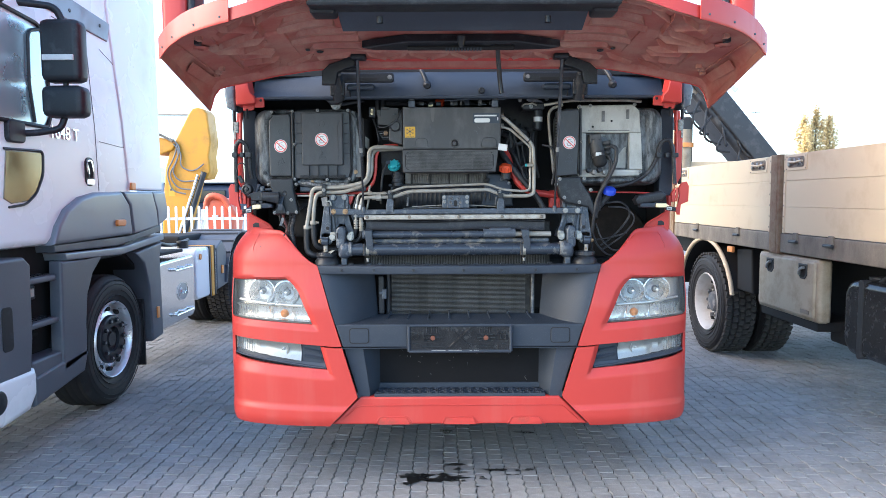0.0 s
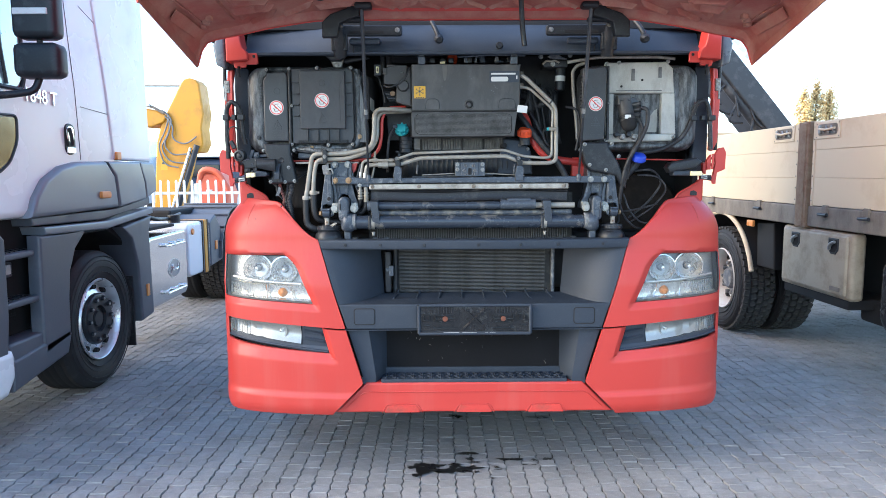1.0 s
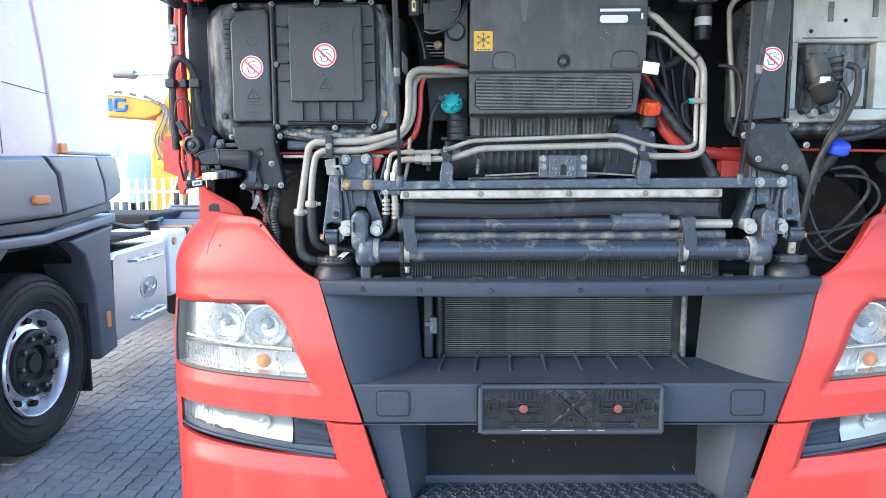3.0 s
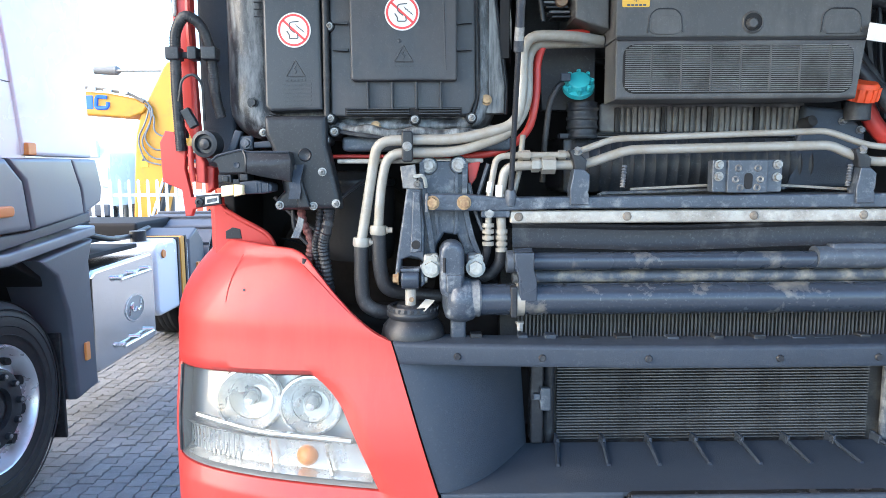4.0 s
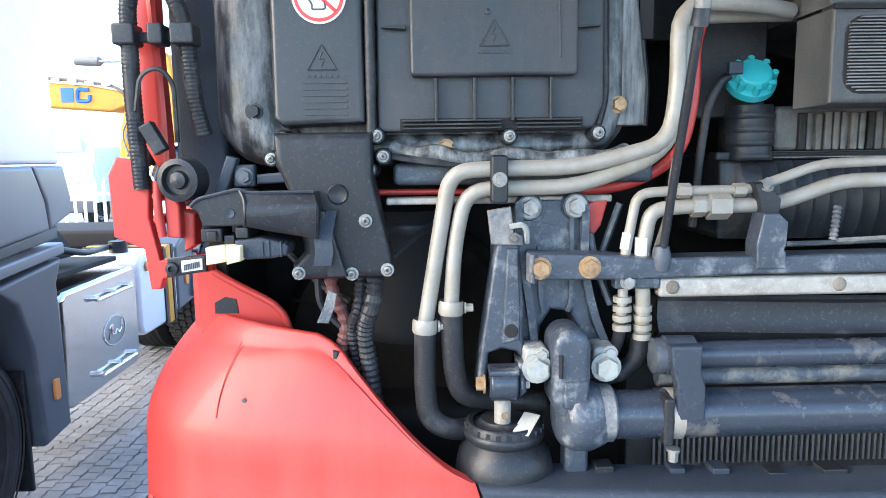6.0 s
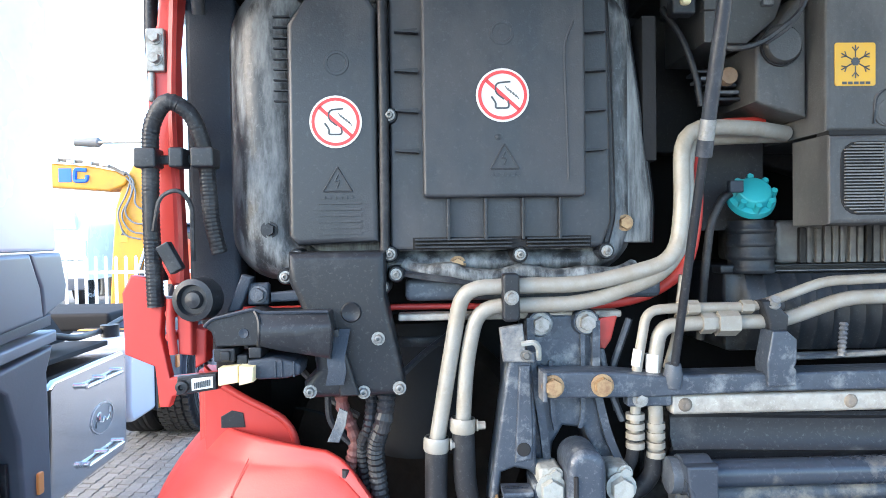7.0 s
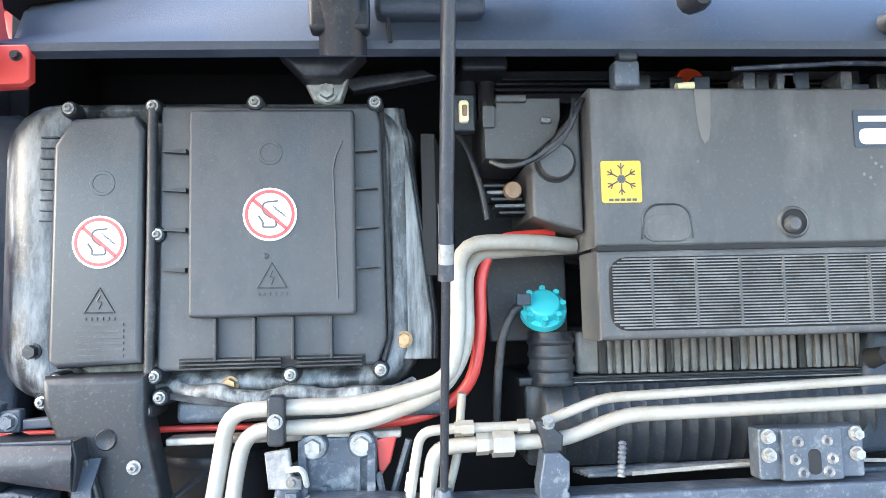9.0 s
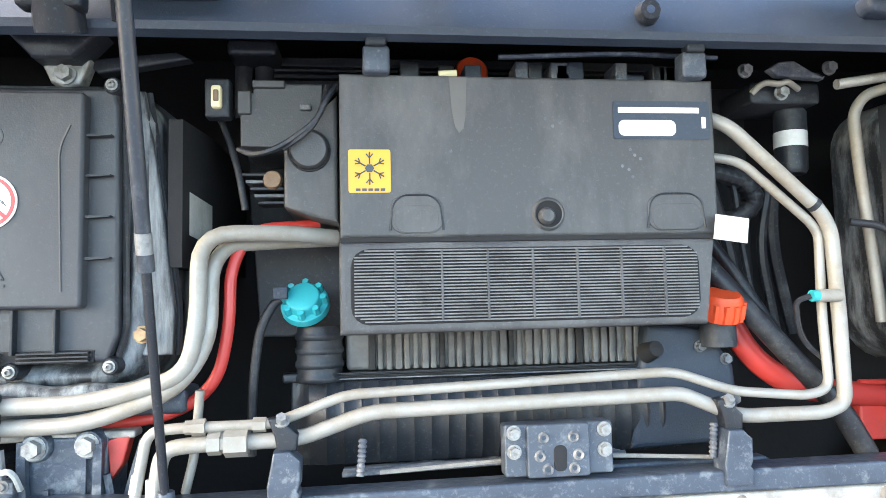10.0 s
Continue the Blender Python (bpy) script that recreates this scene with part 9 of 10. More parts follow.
for y in (1.98, 1.48):
    la = part("box_latch", side_plate([(y - 0.062, 1.09), (y + 0.062, 1.09), (y + 0.062, 1.01), (y + 0.03, 0.975), (y - 0.03, 0.975), (y - 0.062, 1.01)], DX - 0.027, DX, 0.006), BLACK, tb)
    part("latch_cup", side_plate([(y - 0.046, 1.078), (y + 0.046, 1.078), (y + 0.046, 1.018), (y + 0.022, 0.99), (y - 0.022, 0.99), (y - 0.046, 1.018)], DX - 0.0285, DX, 0.001), VOID, la)
    part("latch_bow", tube([(DX - 0.038, y - 0.035, 1.065), (DX - 0.042, y + 0.01, 1.05), (DX - 0.038, y + 0.03, 1.01)], 0.012, 0.03, 8), ZINC, la)
part("box_emblem", block(DX - 0.026, DX, 1.38, 1.50, 0.72, 0.75, 0.003), RAIL, tb)
part("box_bracket", block(DX + 0.02, DX + 0.5, 1.34, 2.2, 0.60, 0.67, 0.01), VOID, flat)
bt = part("fuel_tank", side_plate(rounded(0.05, 1.03, 0.53, 1.04, 0.13, 8), DX + 0.01, DX + 0.6, 0.05), GLOSSBLACK, flat, "glossy black fuel tank with strap")
part("tank_strap", side_plate(rounded(0.80, 0.85, 0.525, 1.045, 0.02), DX + 0.004, DX + 0.61, 0.004), BLACK, bt)
part("tank_fitting", tube([(DX + 0.1, 0.8, 1.0), (DX + 0.12, 0.75, 1.07), (DX + 0.2, 0.6, 1.09), (DX + 0.2, 0.3, 1.1)], 0.02, 0.05, 8), RUBBER, bt)
part("tank_cap", pole((DX + 0.15, 0.88, 1.0), (DX + 0.15, 0.88, 1.06), 0.05, n=16), BLACK, bt)
for x in (3.3, 4.35):
    part("chassis_rail", block(x - 0.05, x + 0.05, -1.6, 7.5, 0.85, 1.14, 0.01), VOID, flat)
part("cross_member", block(DX + 0.15, 5.0, -1.4, 6.0, 1.12, 1.15, 0.004), VOID, flat)
part("dark_gear", block(3.0, 3.3, 0.2, 2.4, 0.55, 1.1, 0.03), VOID, flat)
part("tow_gear", block(DX + 0.2, DX + 0.5, 1.1, 1.5, 0.50, 0.66, 0.03), VOID, flat)
rows = []
for k in range(13):
    a = math.pi * (0.06 + 0.84 * k / 12)
    rows.append([(x, 3.44 + 0.70 * math.cos(a), 0.50 + 0.665 * math.sin(a)) for x in (DX + 0.02, DX + 0.04, DX + 0.62)])
fd = part("wheel_fender", thick(grid(rows), 0.012), VOID, flat, "dark mudguard with a pale rim")
rim_pts = [(DX + 0.012, 3.44 + 0.70 * math.cos(math.pi * (0.04 + 0.88 * k / 14)), 0.50 + 0.665 * math.sin(math.pi * (0.04 + 0.88 * k / 14))) for k in range(15)]
part("fender_rim", tube(rim_pts, 0.022, 0.05, 8), BOARD, fd)
part("fender_flap", side_plate([(2.46, 0.72), (2.78, 0.72), (2.80, 1.10), (2.50, 1.12)], DX + 0.06, DX + 0.5, 0.02), VOID, fd)
wheel(flat, (DX + 0.18, 3.44, 0.505), -1, rim=RIM_W, dish=0.16, hub=False, lugs=True)
wheel(flat, (DX + 0.56, 3.44, 0.505), -1, rim=RIM_W, dish=0.16, hub=False, lugs=True)
wheel(flat, (4.85, 3.44, 0.505), 1, rim=RIM_W, dish=0.16, hub=False)
wheel(flat, (DX + 0.18, 7.6, 0.505), -1, rim=RIM_W, dish=0.1)


def beam_between(a, b, w, h, bev=0.02):
    a, b = Vector(a), Vector(b)
    t = block(-w / 2, w / 2, -h / 2, h / 2, 0, (b - a).length, bev)
    return turned(t, Matrix.Translation(a) @ (b - a).to_track_quat("Z", "X").to_matrix().to_4x4())


# folded crane
cr = part("crane_boom", beam_between((5.02, 6.45, 1.50), (3.34, 6.45, 3.50), 0.30, 0.88), CRANE, flat, "black folding crane boom with hoses")
part("boom_rib", beam_between((4.70, 6.2, 1.72), (3.30, 6.2, 3.52), 0.05, 0.10), CRANE, cr)
part("boom_ram", pole((4.40, 6.12, 1.95), (3.50, 6.12, 3.05), 0.07, n=14), CRANE, cr)
part("ram_rod", pole((3.85, 6.12, 2.62), (3.35, 6.12, 3.2), 0.045, n=12), RAIL, cr)
part("crane_column", block(3.15, 3.55, 6.3, 6.7, 1.2, 2.75, 0.04), CRANE, cr)
part("column_cylinder", pole((3.35, 6.2, 1.9), (3.35, 6.2, 2.55), 0.13, n=18), TOOLBOX, cr)
part("column_ring", pole((3.35, 6.2, 2.3), (3.35, 6.2, 2.36), 0.16, n=18), AMBER, cr)
for k in range(9):
    q = random.Random(k + 40)
    p0 = Vector((3.45 + 0.1 * k, 6.08, 3.05 - 0.09 * k))
    p1 = p0 + Vector((q.uniform(-0.1, 0.35), -0.02, q.uniform(-0.55, -0.2)))
    mid_ = (p0 + p1) / 2 + Vector((q.uniform(-0.25, 0.05), -0.06, q.uniform(-0.25, -0.05)))
    part("crane_hose", tube([p0, mid_, p1], 0.016, 0.2, 6), RUBBER, cr)
for k in range(7):
    part("hose_run", tube([(3.25 + 0.05 * k, 6.06, 3.35), (3.85 + 0.05 * k, 6.08, 2.75), (4.15 + 0.06 * k, 6.06, 2.25)], 0.014, 0.2, 6), (RUBBER, HOSEGREY, RUBBER)[k % 3], cr)
for k in range(6):
    a = Vector((3.80 + 0.11 * k, 6.06, 2.95 - 0.14 * k))
    part("boom_clip", block(a.x - 0.04, a.x + 0.04, 6.03, 6.14, a.z - 0.03, a.z + 0.03, 0.006), STEEL, cr)
for k in range(4):
    part("boom_mark", turned(block(-0.05, 0.05, -0.003, 0.003, -0.035, 0.035, 0), Matrix.Translation((4.06 - 0.08 * k, 6.155, 3.12 + 0.10 * k)) @ Matrix.Rotation(radians(40), 4, "Y")), LABEL, cr)


# ---- behind the fence ----
EY = 11.0
K = (EY + 3.488) / 12.488


def far(x, z):
    """Places on the digger's plane, from the same on a nearer one."""
    return -0.085 + (x + 0.085) * K, 1.587 + (z - 1.587) * K


dig = thing("excavator", (-6.0, EY, 0), "yellow excavator with its arm folded behind the fence", "excavator")
out = [far(*p) for p in ((-5.36, 0.60), (-5.30, 1.5), (-5.24, 2.16), (-5.14, 2.50), (-4.76, 3.20), (-4.70, 3.27), (-4.60, 3.29), (-4.50, 3.26), (-4.43, 3.18), (-4.37, 2.66), (-4.42, 2.40), (-4.40, 2.12), (-4.47, 1.98), (-4.66, 1.96), (-4.86, 1.25), (-5.02, 0.60))]
arm = part("dipper_arm", plate(out, EY, EY + 0.5, 0.04), YELLOW, dig, "yellow dipper arm with grey hoses")
out = [far(*p) for p in ((-5.08, 2.50), (-5.30, 2.42), (-6.6, 2.52), (-6.6, 2.88), (-5.6, 2.80), (-5.20, 2.72), (-5.0, 2.62))]
boom = part("boom", plate(out, EY - 0.06, EY + 0.45, 0.04), YELLOW, dig, "yellow boom")
tube_pts = [far(*p) for p in ((-6.5, 2.93), (-5.7, 2.86), (-5.25, 2.78), (-5.05, 2.66))]
part("boom_pipe", tube([(a, EY - 0.08, b) for a, b in tube_pts], 0.03, 0.1, 6), RAIL, boom)
for k in range(5):
    a = far(-6.3 + 0.24 * k, 2.90 - 0.024 * k)
    part("pipe_block", block(a[0] - 0.07, a[0] + 0.07, EY - 0.13, EY - 0.04, a[1] - 0.03, a[1] + 0.03, 0.01), LABEL, boom)
for k, (x, w) in enumerate(((-5.93, 0.11), (-5.70, 0.12))):
    a = far(x, 2.66)
    if k:
        part("emblem", tube([(a[0] + 0.10, EY - 0.065, a[1] + 0.08), (a[0] - 0.09, EY - 0.065, a[1] + 0.10), (a[0] - 0.11, EY - 0.065, a[1] - 0.10), (a[0] + 0.10, EY - 0.065, a[1] - 0.10), (a[0] + 0.11, EY - 0.065, a[1])], 0.035, 0.05, 6), LABEL_B, boom, "blue emblem")
    else:
        part("emblem", block(a[0] - w, a[0] + w, EY - 0.068, EY, a[1] - 0.12, a[1] + 0.12, 0.01), LABEL_B, boom, "blue emblem")
for pts in (((-5.05, 2.70), (-4.92, 2.55), (-5.0, 2.30), (-5.16, 2.05), (-5.0, 1.80), (-4.75, 1.78)), ((-5.0, 2.66), (-4.95, 2.4), (-5.1, 2.1), (-4.95, 1.92), (-4.6, 1.95)), ((-5.05, 2.62), (-4.9, 2.45), (-4.95, 2.2), (-4.7, 2.1), (-4.5, 2.25)), ((-5.1, 2.72), (-4.97, 2.62), (-5.05, 2.35), (-5.2, 2.1), (-5.1, 1.75), (-4.85, 1.7))):
    part("hydraulic_hose", tube([(*far(*p)[:1], EY - 0.05, far(*p)[1]) for p in pts], 0.016, 0.2, 8), HOSEGREY, arm)
a, b = far(-4.50, 2.1), far(-4.92, 0.9)
part("ram", pole((a[0], EY - 0.05, a[1]), (b[0], EY - 0.05, b[1]), 0.06, n=10), CRANE, arm)
a, b = far(-4.60, 2.05), far(-5.0, 0.9)
part("ram_rod", pole((a[0], EY - 0.1, a[1]), (b[0], EY - 0.1, b[1]), 0.03, n=10), CHROME, arm)
a = far(-5.12, 1.78)
wl = part("warning_plate", block(a[0] - 0.07, a[0] + 0.07, EY - 0.006, EY + 0.01, a[1] - 0.14, a[1] + 0.10, 0.004), LABEL_Y, arm, "yellow warning plate with a black triangle")
part("triangle", plate([(a[0] - 0.05, a[1] - 0.02), (a[0] + 0.05, a[1] - 0.02), (a[0], a[1] + 0.07)], EY - 0.010, EY, 0), LABEL_K, wl)
for d_ in (-1, 1):
    part("track", block(-14.6, -11.4, EY + 0.6 + d_ * 0.3, EY + 1.0 + d_ * 0.9, 0, 0.8, 0.2), CRANE, dig)
part("body", block(-14.8, -12.0, EY + 0.2, EY + 2.6, 0.9, 2.0, 0.15), YELLOW, dig)
part("boom", tube([(-12.2, EY + 0.3, 1.9), (-10.5, EY + 0.25, 3.3), (-7.7, EY + 0.2, 2.95)], 0.22, 0.5, 8), YELLOW, dig)
part("bucket", plate([far(*p) for p in ((-5.4, 0.62), (-4.95, 0.62), (-4.8, 0.2), (-5.1, -0.05), (-5.4, 0.1))], EY - 0.2, EY + 0.7, 0.03), CRANE, dig)
# level rod with a thick end, far over the yard
rod = thing("street_lamp", (-5.3, 12.3, 0), "grey street lamp with a level arm and thick head", "lamp")
part("arm", pole((-7.05, 12.3, 3.58), (-5.45, 11.75, 3.50), 0.026, n=8), HOSEGREY, rod)
part("lamp_head", pole((-7.36, 12.3, 3.585), (-6.92, 12.3, 3.58), 0.075, 0.095, 10), HOSEGREY, rod)
part("head_neck", pole((-6.92, 12.3, 3.58), (-6.84, 12.3, 3.58), 0.095, 0.03, 10), HOSEGREY, rod)
part("mast", pole((-5.85, 11.7, 0), (-5.42, 11.7, 3.50), 0.05, n=10), HOSEGREY, rod)

# white palisade fence
FY, FZ = 9.6, 1.47
fence = thing("palisade_fence", (-6.0, FY, 0), "white painted metal palisade fence", "fence")
pale = None
for k in range(44):
    x = -9.2 + 0.150 * k
    o = [(-0.021, 0.06), (0.021, 0.06), (0.021, FZ - 0.03), (0.008, FZ), (-0.008, FZ), (-0.021, FZ - 0.03)]
    if pale is None:
        pale = part("pale", plate([(x + a, b) for a, b in o], FY - 0.012, FY + 0.012, 0.003), FENCE, fence)
        x_first = x
    else:
        c = new("pale", pale.data)
        c.parent = fence
        c.location = (x - x_first, 0, 0)
for z in (0.35, 1.22):
    part("rail", block(-9.3, -2.6, FY + 0.013, FY + 0.05, z - 0.025, z + 0.025, 0.004), FENCE, fence)
for x in (-9.2, -7.0, -4.8, -2.7):
    part("post", block(x - 0.035, x + 0.035, FY + 0.05, FY + 0.12, 0, 1.40, 0.006), FENCE, fence)

# vehicles and machines farther off
lor = thing("blue_lorry", (-7.6, 19.0, 0), "dark blue lorry body far behind the fence", "truck")
part("body", block(-9.85, -5.2, 18.5, 21.0, 0.9, 2.12, 0.25), FARBLUE, lor)
part("roof_rail", block(-9.6, -5.2, 18.45, 21.0, 2.11, 2.16, 0.02), FARBLUE, lor)
part("side_window", block(-8.9, -7.2, 18.44, 18.6, 1.5, 1.9, 0.02), DARKGLASS, lor)
for x in (-8.8, -5.9):
    wheel(lor, (x, 18.7, 0.5), -1)
tru = thing("green_truck", (-10.4, 17.0, 0), "pale green and white truck cab beyond the fence", "truck")
part("cab", side_plate([(16.5, 0.7), (16.5, 1.95), (16.75, 2.5), (17.1, 2.64), (18.8, 2.64), (18.8, 0.7)], -11.7, -9.2, 0.12), WHITE, tru)
part("side_window", plate([(-11.5, 1.98), (-9.45, 1.98), (-9.5, 2.42), (-11.4, 2.42)], 16.44, 16.6, 0.03), FARGREEN, tru)
part("panel_band", block(-11.6, -9.22, 16.45, 16.6, 1.2, 1.72, 0.03), FARGREEN, tru)
part("bumper", block(-11.6, -9.25, 16.40, 16.6, 0.45, 0.75, 0.03), CHARCOAL, tru)
for x in (-11.3, -9.6):
    wheel(tru, (x, 17.2, 0.5), 1)
ho = thing("orange_digger", (-5.9, 14.0, 0), "small orange-red machine behind the fence", "machine")
part("body", plate([(-6.30, 0.45), (-5.55, 0.45), (-5.45, 1.1), (-5.62, 1.60), (-6.10, 1.66), (-6.35, 1.1)], 13.7, 14.5, 0.12), FARORANGE, ho)
part("arm", tube([(-6.25, 13.8, 1.1), (-6.1, 13.7, 1.72), (-5.7, 13.7, 1.66), (-5.4, 13.7, 1.1)], 0.08, 0.2, 8), FARORANGE, ho)
part("plate", block(-6.0, -5.85, 13.66, 13.72, 1.1, 1.2, 0.005), LABEL, ho)
for x in (-6.2, -5.6):
    wheel(ho, (x, 13.9, 0.3), -1, r=0.505)
red = thing("red_machine", (-10.5, 20.0, 0), "distant red machine hopper", "machine")
part("hopper", plate([(-10.32, 2.27), (-10.08, 2.27), (-10.0, 2.66), (-10.42, 2.68)], 20, 20.6, 0.03), FARORANGE, red)
part("body", block(-10.86, -10.5, 20.1, 21, 0, 2.19, 0.08), BUFF, red)
part("stand", block(-10.35, -10.05, 20.1, 20.6, 0, 2.3, 0.03), CRANE, red)


def poplar(x, y, h, w, seed):
    """A slim poplar: trunk, rising limbs, and a crown of many leaves."""
    q = random.Random(seed)
    t = thing("poplar_tree", (x, y, 0), "slim poplar tree with thinning yellow-green autumn leaves", "tree", "poplars on the skyline")
    bm = pole((x, y, 0), (x, y, h * 0.95), 0.22, 0.03, 8)
    tips = []
    for k in range(26):
        z = h * (0.15 + 0.72 * k / 26)
        a = q.uniform(0, 6.28)
        l = w * 0.5 * math.sin(math.pi * min(1, 0.25 + 0.72 * k / 26)) * q.uniform(0.7, 1.1)
        p = Vector((x, y, z))
        e = p + Vector((math.cos(a) * l, math.sin(a) * l, l * 1.9 + 0.5))
        pole(p, e, 0.05, 0.01, 5, bm)
        tips += [p.lerp(e, u) for u in (0.4, 0.6, 0.8, 1.0)]
    part("trunk", bm, BARK, t)
    vs, fs = [], []
    for p in tips:
        for _ in range(46):
            c = p + Vector((q.gauss(0, w * 0.085), q.gauss(0, w * 0.085), q.gauss(0.2, 0.5)))
            d1 = Vector((q.uniform(-1, 1), q.uniform(-1, 1), q.uniform(-1, 1))).normalized() * q.uniform(0.06, 0.12)
            d2 = d1.orthogonal().normalized() * d1.length * 0.8
            n0 = len(vs)
            vs += [c - d1, c + d2, c + d1, c - d2]
            fs.append((n0, n0 + 1, n0 + 2, n0 + 3))
    me = bpy.data.meshes.new("crown")
    me.from_pydata([v - Vector((x, y, 0)) for v in vs], [], fs)
    me.materials.append(LEAF)
    cr_ = new("crown", me)
    cr_.parent = t


poplar(33.9, 60, 9.4, 1.7, 3)
poplar(35.2, 60.5, 10.3, 1.7, 4)
poplar(36.8, 61, 9.6, 1.6, 5)
lampp = thing("street_lamp", (38.5, 80, 0), "thin grey street lamp on the skyline", "street lamp")
part("mast", pole((38.5, 80, 0), (38.5, 80, 12.0), 0.09, 0.06, 8), LAMPGREY, lampp)
part("head", block(37.9, 39.1, 79.9, 80.1, 11.95, 12.1, 0.03), LAMPGREY, lampp)
# low hedge of bushes on the horizon
q = random.Random(9)
vs, fs = [], []
for k in range(5000):
    x = q.uniform(-45, 60)
    c = Vector((x, 75 + q.uniform(-2, 2), abs(q.gauss(0, 1)) * 1.1 * (0.7 + 0.5 * math.sin(x * 0.7) ** 2)))
    d1 = Vector((q.uniform(-1, 1), q.uniform(-1, 1), q.uniform(-1, 1))).normalized() * q.uniform(0.2, 0.45)
    d2 = d1.orthogonal().normalized() * d1.length * 0.8
    n0 = len(vs)
    vs += [c - d1, c + d2, c + d1, c - d2]
    fs.append((n0, n0 + 1, n0 + 2, n0 + 3))
me = bpy.data.meshes.new("hedge")
me.from_pydata(vs, [], fs)
me.materials.append(LEAF)
tagged(new("hedge", me), "distant row of yellow-green autumn bushes", "bushes", kind="stuff")


# ---- the yard ----
bm = bmesh.new()
grid([[(x, y, -0.012) for x in (-400, -40, -10, 0, 10, 40, 400)] for y in (-400, -40, -10, 0, 10, 40, 400)], bm)
ground = part("ground", bm, JOINT)
tagged(ground, "sandy soil under the paved yard", "ground", kind="structure")
bm = bmesh.new()
for x0, x1, y0, y1 in ((-60, -6.0, -60, 90), (7.0, 60, -60, 90), (-6.0, 7.0, -60, -0.95), (-6.0, 7.0, 12.55, 90)):
    grid([[(x0 + (x1 - x0) * u / 6, y0 + (y1 - y0) * v / 8, -0.003) for u in range(7)] for v in range(9)], bm)
yard = part("yard", bm, PAVER)
tagged(yard, "grey paved yard stretching to the fence and beyond", "ground", kind="structure")
rnd = random.Random(11)
W, L, AMP, GAP = 0.090, 0.080, 0.0050, 0.0025


def wave(y):
    """Zigzag of the pavers' long edges."""
    t = (y / L) % 1.0
    return AMP * (4 * abs(t - 0.5) - 1)


def paver_rows(x0, x1, y0, y1, skip=None):
    i0, i1 = math.floor(x0 / W), math.ceil(x1 / W)
    for i in range(i0, i1):
        off = 0.5 * L if i % 2 else 0.0
        j = math.floor((y0 - off) / L)
        while j * L + off < y1:
            ya = j * L + off
            if not (skip and skip(i * W, ya)):
                yield i * W, ya
            j += 1


def paver_points(xa, ya, lift, tip):
    ys = [ya + GAP, ya + L * 0.5, ya + L - GAP]
    left = [(xa + GAP + wave(y), y) for y in ys]
    right = [(xa + W - GAP + wave(y), y) for y in ys]
    o = [(x + rnd.uniform(-0.0022, 0.0022), y + rnd.uniform(-0.0022, 0.0022)) for x, y in left + right[::-1]]
    cx, cy = xa + W / 2, ya + L / 2
    top = [(cx + (x - cx) * 0.95, cy + (y - cy) * 0.955, lift + tip[0] * (x - cx) + tip[1] * (y - cy)) for x, y in o]
    low = [(x, y, lift - 0.004 + tip[0] * (x - cx) + tip[1] * (y - cy)) for x, y in o]
    base = [(x, y, -0.011) for x, y in o]
    return top + low + base


PF = [tuple(range(6))[::-1]]
for k in range(6):
    PF.append((k, (k + 1) % 6, 6 + (k + 1) % 6, 6 + k))
    PF.append((6 + k, 6 + (k + 1) % 6, 12 + (k + 1) % 6, 12 + k))


def paver_sheet(name, spots, bare=False):
    vs, fs = [], []
    for xa, ya in spots:
        n0 = len(vs)
        pts = paver_points(xa, ya, rnd.uniform(-0.003, 0.003), (rnd.uniform(-0.04, 0.04), rnd.uniform(-0.03, 0.03)))
        vs += pts
        fs += [tuple(n0 + i for i in f) for f in PF]
    me = bpy.data.meshes.new(name)
    me.from_pydata(vs, [], fs)
    me.materials.append(PAVER)
    me.update()
    return me


PICK = lambda x, y: abs(x) < 0.80 and -0.20 <= y < 1.05      # the pavers nearest to the nose are pieces of their own
pavement = new("pavement", paver_sheet("pavement", list(paver_rows(-6.0, 7.0, -0.9, 12.5, PICK))))
tagged(pavement, "grey interlocking concrete paving blocks, weathered and dusty", "pavement", kind="structure")
shapes = []
for k in range(8):
    odd = k % 2
    me = bpy.data.meshes.new("paver")
    pts = paver_points(0, 0.5 * L if odd else 0.0, rnd.uniform(-0.003, 0.003), (rnd.uniform(-0.04, 0.04), rnd.uniform(-0.03, 0.03)))
    me.from_pydata([(x, y - (0.5 * L if odd else 0), z) for x, y, z in pts], [], PF)
    me.materials.append(PAVER)
    shapes.append(me)
count = 0
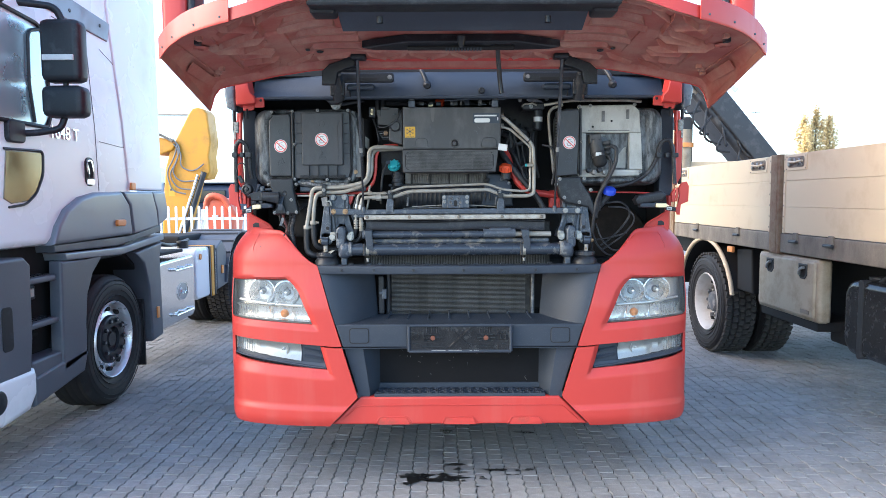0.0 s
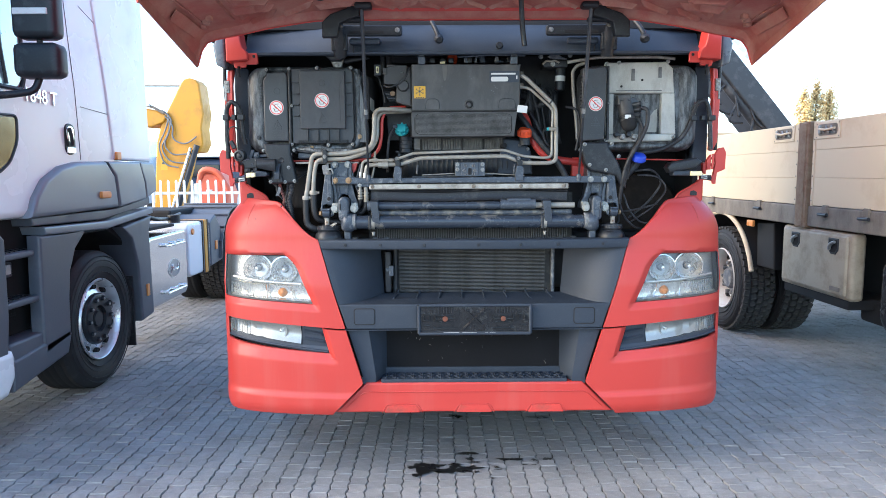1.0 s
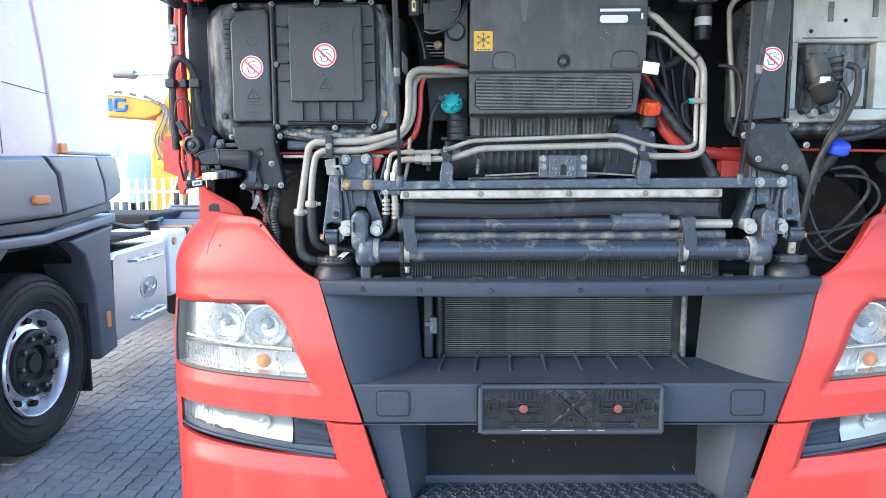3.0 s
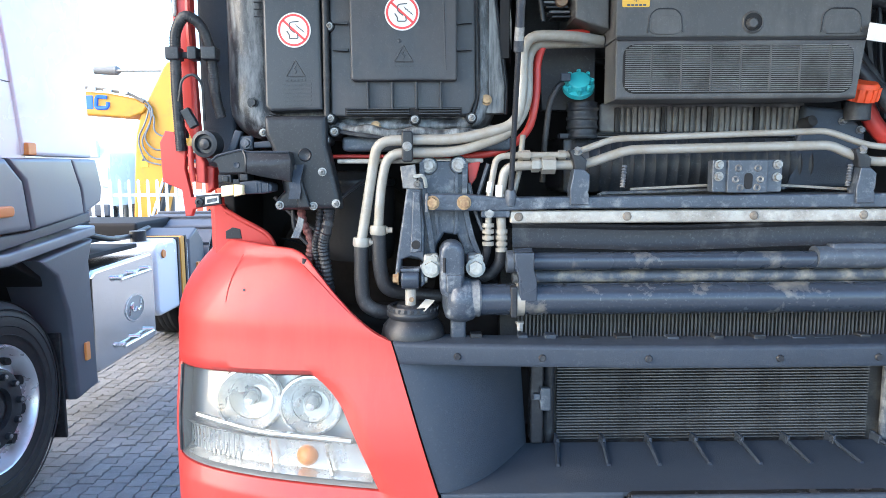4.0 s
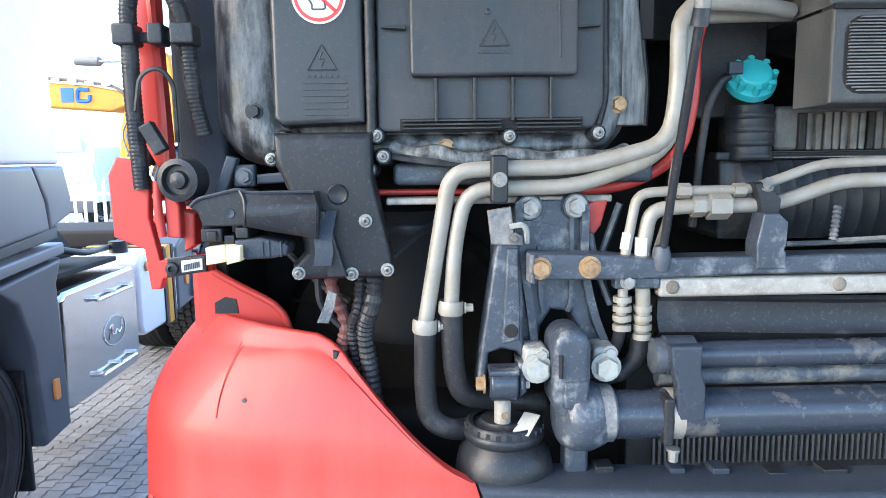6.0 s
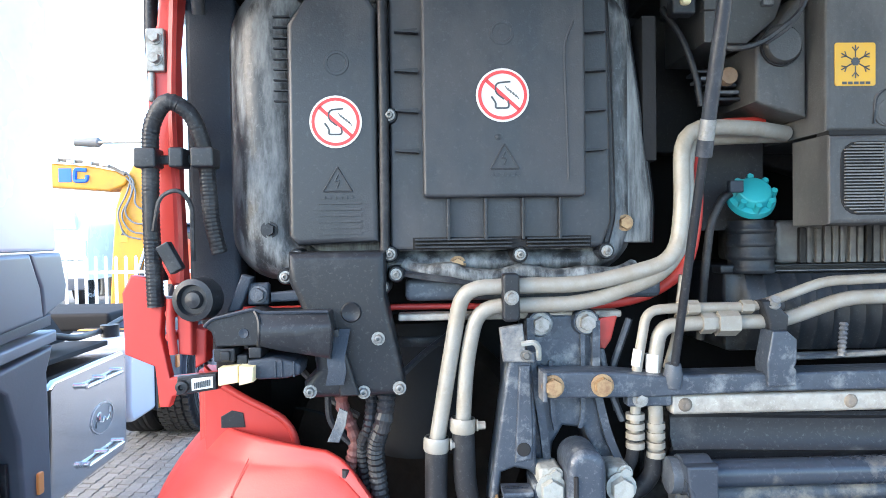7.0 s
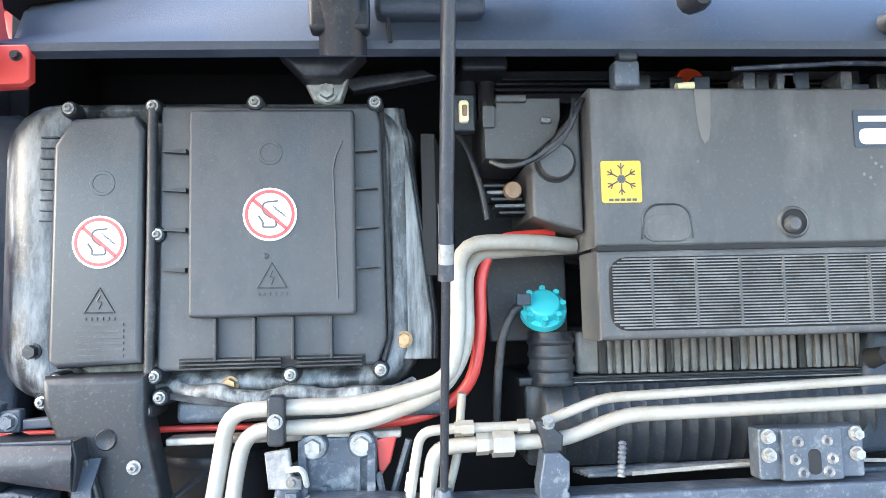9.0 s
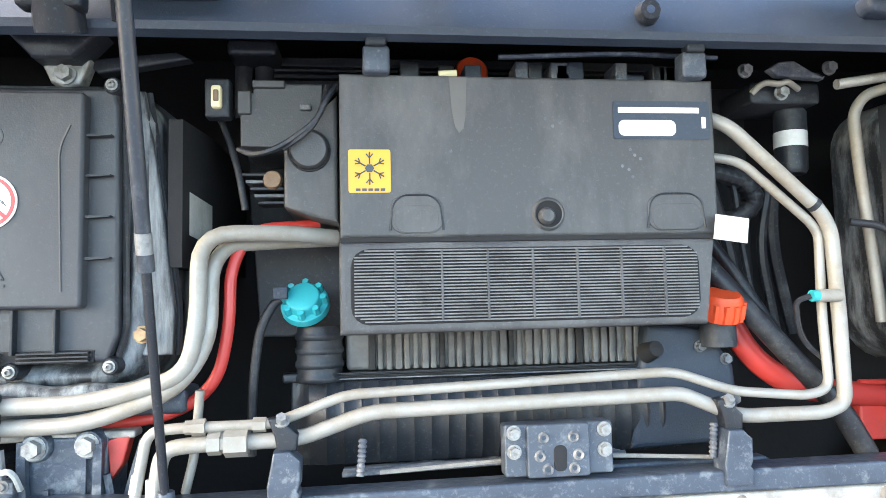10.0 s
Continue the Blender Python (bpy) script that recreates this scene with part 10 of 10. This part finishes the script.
for i in range(-9, 9):
    for xa, ya in paver_rows(i * W + 0.01, i * W + 0.02, -1.2, 1.2):
        if abs(xa - i * W) < 0.001 and PICK(xa, ya) and count < 300:
            o = new("paver", shapes[(i % 2) + 2 * rnd.randrange(4)])
            o.parent = pavement
            o.location = (xa, ya, 0)
            count += 1


def blot(cx, cy, r, seed, squash=0.6, lift=0.0048, rag=1.0):
    """A ragged flat stain just above the paving."""
    q = random.Random(seed)
    bm = bmesh.new()
    n = 40
    ph = [q.uniform(0, 6.28) for _ in range(4)]
    ring = []
    for k in range(n):
        a = 2 * math.pi * k / n
        rr_ = r * max(0.25, 0.72 + rag * (0.30 * math.sin(2 * a + ph[0]) + 0.22 * math.sin(5 * a + ph[1]) + 0.20 * math.sin(9 * a + ph[2]) + q.uniform(-0.16, 0.16)))
        ring.append(bm.verts.new((cx + rr_ * math.cos(a), cy + squash * rr_ * math.sin(a), lift)))
    bm.faces.new(ring)
    bmesh.ops.triangulate(bm, faces=bm.faces)
    return bm


SPILL = [(-0.23, 0.22, 0.10, 0.55), (-0.09, 0.19, 0.12, 0.45), (-0.30, 0.24, 0.06, 0.5), (-0.02, 0.40, 0.055, 0.5), (0.21, 0.32, 0.065, 0.4), (0.34, 0.31, 0.022, 0.6), (0.41, 0.32, 0.03, 0.5), (0.28, 0.25, 0.015, 0.7), (0.33, 0.25, 0.015, 0.6), (-0.07, 0.98, 0.05, 0.7), (0.45, 0.95, 0.08, 0.3)]
drop = random.Random(31)
SPILL += [(drop.gauss(-0.12, 0.14), drop.gauss(0.22, 0.05), drop.uniform(0.012, 0.04), drop.uniform(0.35, 0.8)) for _ in range(16)]
for k, (x, y, r, sq) in enumerate(SPILL):
    st = part("oil_stain", blot(x, y, r, k, sq, 0.0048 + 0.00004 * k), OIL)
    tagged(st, "black oil stain on the paving", "stain", "oil stains on the paving", "structure")
st = part("damp_stain", blot(-1.62, 1.50, 0.24, 77, 0.6, 0.0048, 0.35), DAMP)
tagged(st, "dull reddish damp stain on the paving", "stain", kind="structure")
